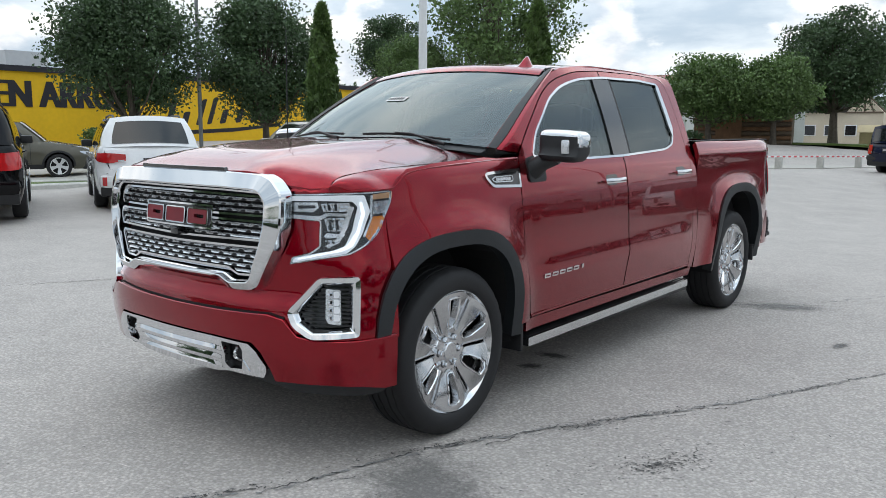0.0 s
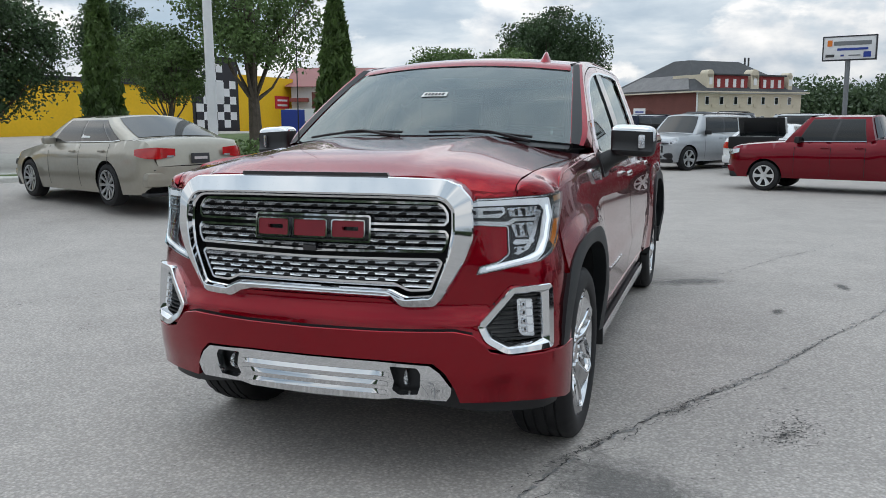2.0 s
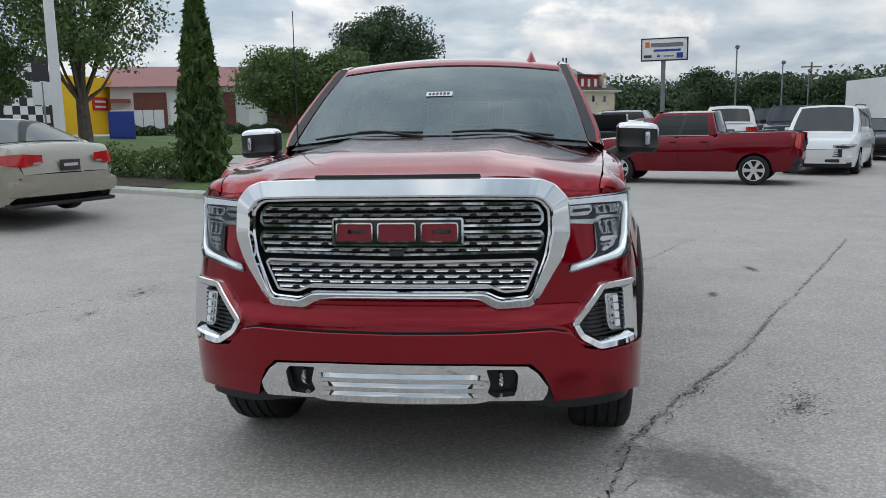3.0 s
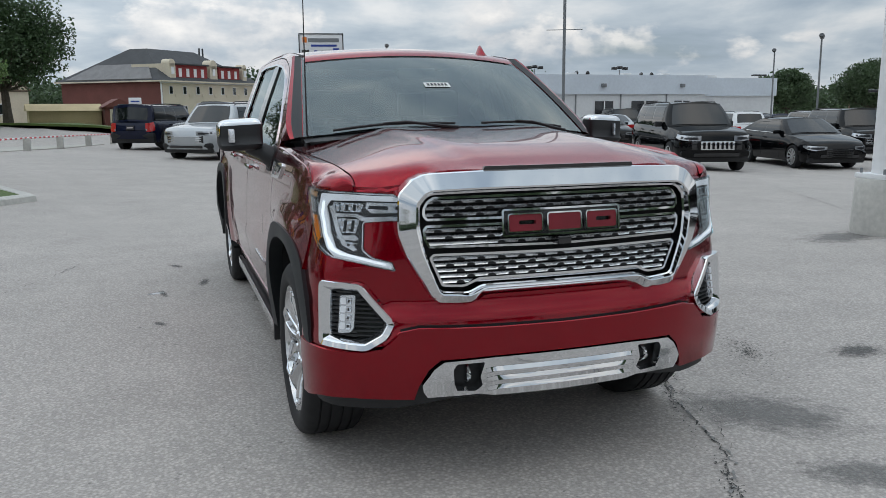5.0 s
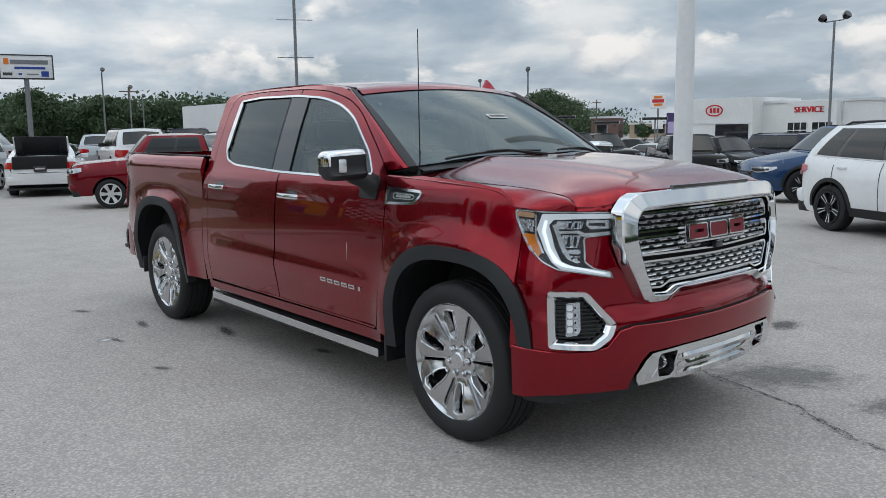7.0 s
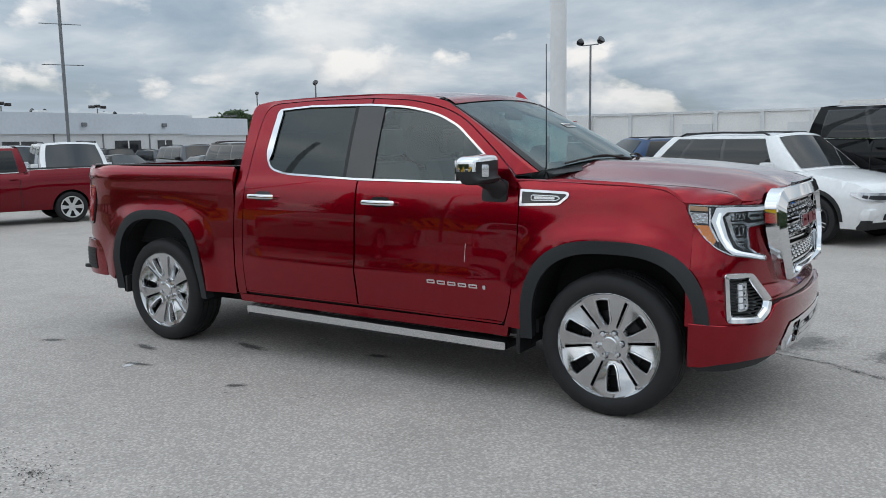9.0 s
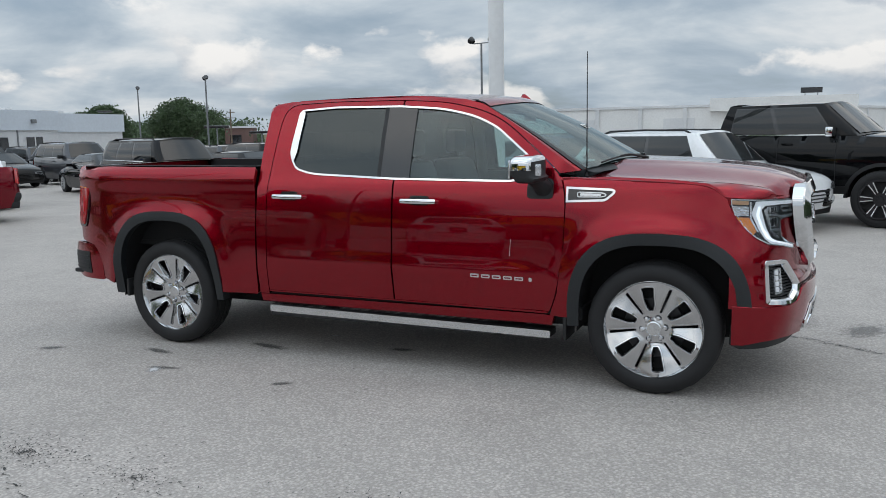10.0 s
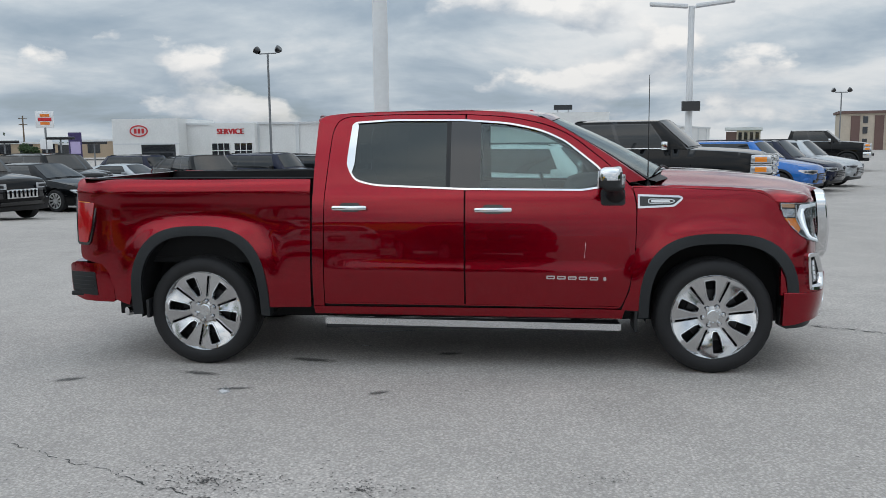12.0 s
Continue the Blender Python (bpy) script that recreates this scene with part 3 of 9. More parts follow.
        box("board_body", (min(s * .80, s * .960), .65, .30), (max(s * .80, s * .960), 2.795, .345), BLACKP, board, .006)
        for y in (.95, 2.45):
            box("board_bracket", (min(s * .60, s * .86), y - .03, .28), (max(s * .60, s * .86), y + .03, .33), DARK, board)
        # bright line along the sill
        panel("sill_trim", [Vector(p) for p in ((.66, .468), (2.80, .481), (2.80, .490), (.66, .477))], side(s, .004), out, RED, truck, step=.2, rim=.004)
        # vent badge on the fender
        vb = fillet([(.545, 1.180), (.545, 1.278), (.258, 1.268), (.236, 1.258), (.240, 1.238), (.296, 1.190)], [0, 0, .012, .010, .010, .02], 3)
        badge = panel("fender_badge", vb, side(s, .010), out, CHROME, truck, holes=[grown(vb, -.014)], step=.03, rim=.012, label="chrome fender vent with black insert")
        panel("badge_insert", grown(vb, -.012), side(s, .004), out, GLOSSB, badge, step=.05, rim=0)
        ring = fillet([(.475, 1.212), (.475, 1.248), (.31, 1.244), (.285, 1.230), (.31, 1.214)], .015, 3)
        panel("badge_ring", ring, side(s, .010), out, SATIN, badge, holes=[grown(ring, -.006)], step=.03, rim=.006)
        panel("badge_bar", fillet([(.455, 1.222), (.455, 1.238), (.325, 1.236), (.325, 1.222)], .005, 2), side(s, .009), out, SATIN, badge, step=.05, rim=.004)
        # door name badge: six plain bright bars
        for k in range(6):
            c = (1.186 - .076 * (k + .5)) if s < 0 else (.735 + .076 * (k + .5))
            w = .030 if k not in (5,) else .010
            bar = fillet([(c - w, .668 - .012), (c + w, .668 - .012), (c + w, .668 + .014), (c - w, .668 + .014)], .006, 2)
            shift = .012 * (c - .95) * 2
            panel("name_bar", [Vector((p.x, p.y + .018 + shift)) for p in bar], side(s, .006), out, CHROME, fd, holes=[[Vector((p.x, p.y + .018 + shift)) for p in grown(bar, -.009)]] if w > .02 else (), step=.03, rim=.006)
        if s < 0:
            # a narrow pale sliver laid on the door skin
            panel("dirt_streak", [Vector(p) for p in ((.903, .940), (.905, .939), (.911, .830), (.9095, .831))], side(s, .002), out, WHITEP, fd, step=.05, rim=.001, label="thin pale streak on the front door")
        # fuel door or plain shut line on the bed, and the lower bed seam
        # door mirror
        build_mirror(s, fd)
        # tail lamp
        tl = fillet([(4.735, 1.318), (4.575, 1.295), (4.560, 1.255), (4.590, 1.06), (4.632, .925), (4.722, .93)], [.01, .02, .02, .05, .02, .01], 3)
        lamp = panel("tail_lamp", tl, side(s, .012), out, REDLENS, truck, step=.03, rim=.03, label="red tail lamp with dark surround")
        panel("lamp_surround", grown(tl, .022), side(s, .004), out, GLOSSB, lamp, step=.05, rim=.012)
        for z0, z1 in ((1.245, 1.25), (1.225, 1.23)):
            panel("lamp_line", [Vector((4.60, z0)), Vector((4.72, z0 + .006)), Vector((4.72, z1 + .006)), Vector((4.60, z1))], side(s, .0155), out, AMBER, lamp, step=.05, rim=0)


def build_mirror(s, door):
    m = Matrix.Diagonal((s, 1, 1, 1))

    def blob(lo, hi, bev, squeeze=0.0):
        bm = bmesh.new()
        add_box(bm, lo, hi, bev)
        for v in bm.verts:
            t = (v.co.x - lo[0]) / (hi[0] - lo[0])
            v.co.y += .035 * t
            v.co.z += squeeze * t * (1 if v.co.z > (lo[2] + hi[2]) / 2 else -1)
        bmesh.ops.transform(bm, matrix=m, verts=bm.verts)
        if s < 0:
            bmesh.ops.reverse_faces(bm, faces=bm.faces)
        bm.normal_update()
        return bm
    def housing(keep, grow=0.0):
        """Faces of the rounded housing that a test on (x, y, z), each from -1 to 1, lets through."""
        lo, hi = (.980, .652, 1.316), (1.212, .806, 1.482)
        bm = bmesh.new()
        nu, nv = 36, 20
        pw = lambda c, k: math.copysign(abs(c) ** k, c)
        grid = {}

        def vert(i, j):
            i %= nu
            if (i, j) not in grid:
                a, b = 2 * math.pi * i / nu, math.pi * (j / nv - .5)
                q = (pw(math.cos(b), .42) * pw(math.cos(a), .42), pw(math.cos(b), .42) * pw(math.sin(a), .42), pw(math.sin(b), .42))
                p = [(l + h) / 2 + (h - l) / 2 * c + grow * c for l, h, c in zip(lo, hi, q)]
                t = (p[0] - lo[0]) / (hi[0] - lo[0])
                grid[i, j] = (bm.verts.new((s * p[0], p[1] + .035 * t - .02 * (p[2] < 1.35), p[2] - .012 * t)), q)
            return grid[i, j]
        for i_ in range(nu):
            for j_ in range(1, nv - 1):
                c = [vert(i_, j_), vert(i_ + 1, j_), vert(i_ + 1, j_ + 1), vert(i_, j_ + 1)]
                m_ = [sum(v[1][k] for v in c) / 4 for k in range(3)]
                if keep(*m_):
                    bm.faces.new([v[0] for v in c])
        for j_ in (1, nv - 1):
            cap = [vert(i_, j_) for i_ in range(nu)]
            if keep(0, 0, cap[0][1][2]):
                bm.faces.new([v[0] for v in cap])
        loose = [v for v in bm.verts if not v.link_faces]
        bmesh.ops.delete(bm, geom=loose, context="VERTS")
        bmesh.ops.recalc_face_normals(bm, faces=bm.faces)
        return bm
    bright = lambda x, y, z: z > .66 or (x > .60 and z > -.20 and y > -.80) or (z > -.20 and y > .55 and x > .3)
    shell = finish("door_mirror", housing(lambda x, y, z: True), BLACKP, door, "black door mirror with chrome cap", sharp=60)
    finish("mirror_cap", housing(bright, .0025), CHROME, shell, "chrome mirror cap", sharp=60)
    finish("turn_signal", blob((1.128, .648, 1.352), (1.166, .68, 1.428), .012), LAMPSILVER, shell, "clear turn-signal lens")
    finish("mirror_glass", blob((1.000, .800, 1.335), (1.190, .812, 1.450), .006), CHROME, shell)
    bm = bmesh.new()
    arm = [(.895, .70, 1.235), (.93, .70, 1.268), (.985, .715, 1.305), (1.06, .735, 1.330)]
    add_tube(bm, [(s * a, b, c) for a, b, c in arm], [.062, .058, .045, .035], 10)
    for v in bm.verts:
        v.co.y = .715 + (v.co.y - .715) * 1.15
    finish("mirror_arm", bm, BLACKP, shell)
    bm = bmesh.new()
    add_panel(bm, fillet([(.63, 1.20), (.80, 1.20), (.80, 1.315), (.70, 1.34), (.63, 1.32)], .03), side(s, .008), (s, 0, 0), step=.05, rim=.012)
    finish("mirror_base", bm, BLACKP, shell)


def wind(u, v):
    """The windscreen: u from one side to the other (-1 to 1), v from foot to top."""
    k = 1 - u * u
    x = u * (.805 * (1 - v) + .668 * v)
    y = (.455 - .21 * k) * (1 - v) + (1.235 - .085 * k) * v
    z = (1.385 + .048 * k) * (1 - v) + (1.832 + .040 * k) * v + .022 * math.sin(math.pi * v)
    return Vector((x, y, z))


_zroof = curve([1.10, 1.24, 1.45, 1.87, 2.3, 2.72, 2.86], [1.82, 1.836, 1.862, 1.880, 1.876, 1.864, 1.846])


def roof(u, v):
    k = 1 - u * u
    y0 = 1.235 - .085 * k
    y = y0 + (2.865 - y0) * v
    z = _zroof(1.235 + (2.865 - 1.235) * v) + .040 * k
    return Vector((u * (.668 + .022 * sstep(0, .25, v)), y, z))


_zc = curve([-.92, -.82, -.70, -.50, 0.0, .50], [1.272, 1.296, 1.335, 1.370, 1.410, 1.428])
_ze = curve([-.92, -.75, -.62, -.40, 0.0, .50], [1.225, 1.250, 1.276, 1.306, 1.327, 1.345])


LIP = [nose(.004)(s_at(x), 1.208)[:2] for x in (.62, .67, .72, .77, .81, .84)]
_lip = curve([p[0] for p in LIP], [p[1] for p in LIP])


def hood(x, y):
    a = abs(x) / .865
    w = sstep(.45, 1.02, a)
    z = _zc(y) * (1 - w) + _ze(y) * w - .010 * a * a
    ridge = .47 - .10 * sstep(.4, -.8, y)
    z += .011 * (1 - sstep(ridge - .06, ridge + .02, abs(x))) * sstep(-.80, -.55, y)
    z -= .003 * (1 - sstep(.12, .30, abs(x))) * sstep(-.7, -.2, y)
    # the front edge rolls down on to the lamps
    d = min(1.0, max(0.0, (y - _lip(min(max(abs(x), LIP[0][0]), LIP[-1][0]))) / .085))
    roll = 1.208 + (z - 1.208) * math.sqrt(max(0.0, 1 - (1 - d) ** 2))
    k = sstep(.52, .60, abs(x))
    return (x, y, z * (1 - k) + min(z, roll) * k)


def build_top():
    half = [(0, -.842), (.30, -.832), (.50, -.806)] + [tuple(p) for p in LIP] + [(LIP[-1][0] + .010, LIP[-1][1] + .05), (.814, -.50), (.830, -.30), (.851, 0.0), (.868, .30), (.872, .44), (.70, .37), (.40, .29), (0, .262)]
    outline = [Vector(p) for p in half] + [Vector((-x, y)) for x, y in reversed(half[1:-1])]
    panel("hood", outline, hood, (0, 0, 1), RED, truck, step=.035, rim=.03)
    # fender tops close the shut line beside the hood
    for s in (1, -1):
        lx, ly = LIP[-1]
        inner = [(lx + .006, ly + .004), (lx + .010, ly + .03), (lx + .016, ly + .055), (.816, -.56), (.820, -.48), (.835, -.31), (.849, -.10), (.873, .30), (.880, .50), (.882, .58)]
        skin = nose(.002)
        outer = [skin(s_at(.850), 1.211), skin(s_at(.875), 1.212), skin(s_at(.905), 1.215), skin(s_back(-.50), 1.219), (side_x(-.40, 1.222) + .002, -.405, 1.222)] + [(side_x(y, z - .016) + .0025, y, z - .016) for y, z in ((-.30, 1.300), (-.10, 1.3215), (.30, 1.3375), (.50, 1.343), (.58, 1.345))]
        knots = np.linspace(0, 1, len(inner))
        ci = [curve(knots, [hood(min(x, .865), y)[2] - .001 if k == 2 else (x, y)[k] for x, y in inner]) for k in range(3)]
        co = [curve(knots, [p[k] for p in outer]) for k in range(3)]

        def gutter(u, v, s=s):
            # the last strip turns down behind the fender's edge
            tuck = max(0.0, (u - .8) / .2)
            u = min(1.0, u / .8)
            a_, b_ = Vector([c(v) for c in ci]), Vector([c(v) for c in co])
            q = a_.lerp(b_, u)
            w = math.sin(math.pi * u) * (.014 * (1 - sstep(.30, .55, v)) + .005)
            return (s * (q.x + w * .5 - .004 * tuck), q.y - w * .4 * (1 - sstep(.3, .5, v)) + .006 * tuck, q.z + w * .8 - .045 * tuck)
        bm = bmesh.new()
        add_grid(bm, 10, 60, gutter, flip=s < 0)
        finish("fender_top", bm, RED, truck)
        bm = bmesh.new()
        add_grid(bm, 1, 12, lambda u, v: (s * ((.75 + .03 * v) + .10 * u), -.60 + 1.1 * v, 1.14 + .06 * v - .03 * u), flip=s < 0)
        finish("fender_inner", bm, DARK, truck)
        # A-pillar skin between screen and door frame
        side_line = curve([1.372, 1.452, 1.590, 1.716, 1.812, 1.846], [.49, .60, .80, 1.0, 1.167, 1.235])
        bm = bmesh.new()

        def pillar(u, v, s=s):
            g = wind(1, v)
            z = 1.372 + (1.838 - 1.372) * v
            y = side_line(z)
            q = Vector((side_x(y, z), y, z))
            p = g.lerp(q, u)
            p.x += .005 * math.sin(math.pi * u)
            p.y -= .006 * math.sin(math.pi * u)
            return (s * p.x, p.y, p.z)
        add_grid(bm, 5, 22, pillar, flip=s > 0)
        post = finish("pillar", bm, RED, truck)
        # black moulding, broadened so its colour stands in for the pillar's dark reflection
        bm = bmesh.new()
        add_grid(bm, 3, 22, lambda u, v: Vector(pillar(.02 + .60 * u, v)) + Vector((s * .0025, -.003, .002)), flip=s > 0)
        finish("pillar_moulding", bm, BLACKP, post)
        bm = bmesh.new()

        def rail(u, v, s=s):
            g = roof(1, v)
            y = g.y
            z = float(np.interp(y, [1.167, 1.30, 1.50, 1.90, 2.3, 2.72, 2.83, 2.87], [1.812, 1.846, 1.864, 1.878, 1.874, 1.862, 1.846, 1.80]))
            q = Vector((side_x(y, z), y, z))
            p = g.lerp(q, u)
            return (s * p.x, p.y, p.z + .006 * math.sin(math.pi * u))
        add_grid(bm, 4, 30, rail, flip=s < 0)
        finish("roof_rail", bm, RED, truck)
        tube("roof_seam", [tuple(Vector((s * p.x, p.y, p.z + .001)) for p in [roof(.985, v)])[0] for v in (0, .15, .3, .5, .7, .85, 1)], .006, BLACKP, truck, 6)
    bm = bmesh.new()
    add_grid(bm, 22, 30, lambda u, v: roof(2 * u - 1, v))
    finish("roof", bm, RED, truck)
    bm = bmesh.new()
    add_grid(bm, 16, 16, lambda u, v: roof((2 * u - 1) * .97, v) - Vector((0, 0, .045)), flip=True)
    finish("headliner", bm, HEADL, truck)
    bm = bmesh.new()
    add_grid(bm, 28, 20, lambda u, v: wind(2 * u - 1, v))
    ws = finish("windscreen", bm, WSGLASS, truck, "raked windscreen with a dark shade band")
    ws.visible_shadow = False
    # black border of the screen
    bm = bmesh.new()
    for a, b, c, d in ((-1, -.955, 0, 1), (.955, 1, 0, 1)):
        add_grid(bm, 1, 20, lambda u, v: wind(a + (b - a) * u, c + (d - c) * v) + Vector((0, .004, -.004)))
    add_grid(bm, 24, 1, lambda u, v: wind(2 * u - 1, .955 + .045 * v) + Vector((0, .004, -.004)))
    add_grid(bm, 24, 1, lambda u, v: wind(2 * u - 1, .06 * v) + Vector((0, .004, -.004)))
    finish("screen_border", bm, GLOSSB, ws)
    bm = bmesh.new()
    add_grid(bm, 24, 4, lambda u, v: wind((2 * u - 1) * .985, .895 + .105 * v) + Vector((0, -.004, .004)) + Vector((0, -.003, .004)) * math.sin(math.pi * v))
    finish("roof_header", bm, RED, truck)
    # sensor housing and stock label behind the screen
    bm = bmesh.new()
    add_grid(bm, 4, 4, lambda u, v: wind(-.07 + .14 * u, .60 + .10 * v) + Vector((0, .006, -.006)))
    finish("sensor_housing", bm, GLOSSB, ws)
    bm = bmesh.new()
    add_grid(bm, 3, 2, lambda u, v: wind(-.115 + .20 * u, .425 + .055 * v) + Vector((0, -.003, .003)))
    lab = finish("stock_label", bm, WHITEP, ws, "white paper stock label")
    for k in range(6):
        bm = bmesh.new()
        add_grid(bm, 1, 1, lambda u, v: wind(-.095 + .028 * k + .018 * u, .436 + .030 * v) + Vector((0, -.005, .005)))
        finish("label_bar", bm, INKB, lab)
    # cowl, wipers
    bm = bmesh.new()
    add_grid(bm, 20, 3, lambda u, v: wind(2 * u - 1, 0) + Vector((0, -.13 * (1 - v) * (1 - .55 * (2 * u - 1) ** 2), -.028 + .018 * v)))
    cowl = finish("cowl", bm, BLACKP, truck, "black plastic cowl")
    for x0, x1, v1 in ((.10, .62, .022), (-.66, -.05, .024)):
        p = [wind(x0 / .8 + (x1 - x0) / .8 * t, .012 + v1 * math.sin(math.pi * min(t * 1.1, 1)) * .8) + Vector((0, -.010, .011)) for t in (0, .2, .4, .6, .8, 1)]
        w = tube("wiper_blade", p, .0065, BLACKP, cowl, 6)
        tube("wiper_arm", [wind(x1 / .8, 0) + Vector((0, -.05, -.004)), p[3] + Vector((0, -.010, .006)), p[2] + Vector((0, -.004, .006))], [.010, .007, .005], BLACKP, w, 6)
    # roof fin and mast
    bm = bmesh.new()
    prof = [(1.195, .0), (1.215, .022), (1.235, .040), (1.272, .066), (1.292, .064), (1.305, .040), (1.330, .0)]
    rows = []
    for y, h in prof:
        w = .032 * max(0, 1 - abs(y - 1.25) / .11) ** .5 + .004
        rows.append([bm.verts.new((.495 + a * w, y, 1.850 + .1 * (y - 1.195) + b * h)) for a, b in ((-1, 0), (-.75, .35), (-.2, .95), (0, 1), (.2, .95), (.75, .35), (1, 0))])
    for a, b in zip(rows[:-1], rows[1:]):
        for k in range(6):
            bm.faces.new((a[k], a[k + 1], b[k + 1], b[k]))
    bm.normal_update()
    bmesh.ops.recalc_face_normals(bm, faces=bm.faces)
    finish("roof_fin", bm, RED, truck, "red shark-fin aerial", sharp=60)
    mast = tube("aerial_mast", [(-.785, .455, 1.34), (-.785, .456, 1.60), (-.784, .457, 1.90), (-.783, .458, 2.11)], [.005, .0035, .003, .0025], BLACKP, truck, 6)
    bm = bmesh.new()
    add_lathe(bm, [(0, .020), (.012, .018), (.03, .008), (.04, .006)], 10, "z", (-.785, .455, 1.335))
    finish("mast_foot", bm, BLACKP, mast)


def loft(name, loops, skin, material, parent, label=""):
    """A bright surround: closed outlines at their depths, skinned one to the next."""
    bm = bmesh.new()
    rows = []
    for loop, d in loops:
        fn = skin(d)
        row = []
        for i in range(len(loop)):
            a, b = loop[i], loop[(i + 1) % len(loop)]
            row += [bm.verts.new(fn(*a.lerp(b, t / 5))) for t in range(5)]
        rows.append(row)
    k = len(rows[0])
    for a, b in zip(rows[:-1], rows[1:]):
        for i in range(k):
            bm.faces.new((a[i], a[(i + 1) % k], b[(i + 1) % k], b[i]))
    bmesh.ops.recalc_face_normals(bm, faces=bm.faces)
    bm.normal_update()
    return finish(name, bm, material, parent, label, sharp=28)


def build_nose():
    S = s_at
    e, e2 = s_back(-.455), s_back(-.435)
    # lower bumper: its top edge dips under the fog lamps
    top = pts((0, .672), (.30, .675), (.60, .683), (.665, .668), (.72, .600), (.78, .585), (.90, .585)) + [Vector((e, .590))]
    low = [Vector((e, .360)), Vector((s_back(-.52), .362)), Vector((s_back(-.62), .384))] + pts((.82, .392), (.62, .390), (.60, .45), (.565, .515), (.52, .556), (.30, .562), (0, .562))
    half = top + low
    bumper = half + [Vector((-p.x, p.y)) for p in reversed(half[1:-1])]
    shell = panel("front_bumper", bumper, nose(.012, _ledge), NOSE_OUT, RED, truck, step=.035, rim=.05)
    edge = [Vector((-p.x, p.y)) for p in reversed(top[1:])] + top
    fine_edge = [a.lerp(b, k / 6) for a, b in zip(edge[:-1], edge[1:]) for k in range(6)] + [edge[-1]]
    tube("bumper_lip", [nose(.006, _ledge)(p.x, p.y - .001) for p in fine_edge], .0065, RED, shell, 8)
    inner_top = [p for p in top if p.x < S(.67)]
    panel("bumper_seam", [Vector((-p.x, p.y)) for p in reversed(inner_top[1:])] + inner_top + [Vector((p.x, p.y + .010)) for p in reversed(inner_top)] + [Vector((-p.x, p.y + .010)) for p in inner_top[1:]], nose(.003), NOSE_OUT, DARK, shell, step=.03, rim=0)
    # the fascia behind grille, lamps and fogs
    fog = pts((.682, .703), (.706, .645), (.768, .597), (.897, .608), (.902, .858), (.793, .852))
    fogo = fillet(fog, .018, 3)
    half = [Vector((0, .655)), Vector((S(.5), .655)), Vector((S(.9), .57)), Vector((e2, .575)), Vector((e2, .95)), Vector((s_back(-.43), 1.20)), Vector((S(.90), 1.23)), Vector((S(.76), 1.225)), Vector((S(.60), 1.245)), Vector((0, 1.24))]
    fascia = half + [Vector((-p.x, p.y)) for p in reversed(half[1:-1])]
    mouth = [(.57, 1.22), (.625, 1.17), (.628, 1.07), (.535, .824), (.515, .806), (.402, .798), (.380, .806), (.335, .829)]
    mouth = [Vector((S(x), z)) for x, z in mouth]
    mouth = mouth + [Vector((-p.x, p.y)) for p in reversed(mouth)]
    panel("front_fascia", fascia, nose(0), NOSE_OUT, RED, truck, holes=[fogo, mirrored(fogo), mouth], step=.032, rim=.03)
    half = [Vector((0, .575)), Vector((e, .47)), Vector((e + .01, .352)), Vector((s_back(-.50), .328)), Vector((S(.70), .335)), Vector((S(.45), .375)), Vector((0, .385))]
    val = half + [Vector((-p.x, p.y)) for p in reversed(half[1:-1])]
    panel("valance", val, nose(-.035), NOSE_OUT, BLACKP, truck, step=.06, rim=.06, label="black plastic lower valance")
    # fog lamps: their units are flat, unlike the folded skin round them
    tilt = curve([.40, .59, .72, .87, 1.0], [.0, .004, .024, .046, .06])
    unit = lambda d: nose(d + .004, tilt)
    for s in (1, -1):
        f = fogo if s > 0 else mirrored(fogo)

        def lip(d, s=s):
            q = fillet(grown(fog, d), max(.018 + d, .004), 3)
            return q if s > 0 else mirrored(q)
        ring = loft("fog_bezel", [(lip(.004), -.05), (lip(.004), .012), (lip(.001), .017), (lip(-.019), .014), (lip(-.023), .010), (lip(-.034), -.010), (lip(-.035), -.045)], unit, CHROME, truck, "chrome fog-lamp surround")
        panel("fog_recess", grown(f, -.020), unit(-.040), NOSE_OUT, GLOSSB, ring, step=.05, rim=0)
        for k in range(13):
            z = .628 + .0172 * k
            a, b = sorted((s * S(.694 + .060 * max(0.0, z - .70) / .12 + .045 * max(0.0, .66 - z) / .05), s * S(.885)))
            panel("fog_slat", [Vector((a, z)), Vector((b, z)), Vector((b, z + .0065)), Vector((a, z + .0065))], unit(-.020), NOSE_OUT, BLACKP, ring, step=.05, rim=.02)
        a, b = sorted((s * S(.812), s * S(.858)))
        i0, i1 = (a, b) if s > 0 else (b, a)
        d = .012 * s
        led = panel("fog_lamp", fillet([(i0 + d, .660), (i1, .654), (i1, .802), (i0, .806), (i0, .680)], .008, 3), unit(-.010), NOSE_OUT, LAMPSILVER, ring, step=.03, rim=.03, label="vertical LED fog lamp")
        for k in range(4):
            z = .672 + .0325 * k
            for c0, c1, mt in ((.20, .46, FACET), (.54, .90, LED)):
                x0, x1 = i0 + (i1 - i0) * c0, i0 + (i1 - i0) * c1
                panel("led_cell", fillet([(x0, z), (x1, z), (x1, z + .026), (x0, z + .026)], .006, 2), unit(-.005), NOSE_OUT, mt, led, step=.03, rim=.004)
            x0, x1 = i0 + (i1 - i0) * .30, i0 + (i1 - i0) * .40
            panel("led_chip", [Vector((x0, z + .008)), Vector((x1, z + .008)), Vector((x1, z + .019)), Vector((x0, z + .019))], unit(-.003), NOSE_OUT, GLOSSB, led, step=.03, rim=0)
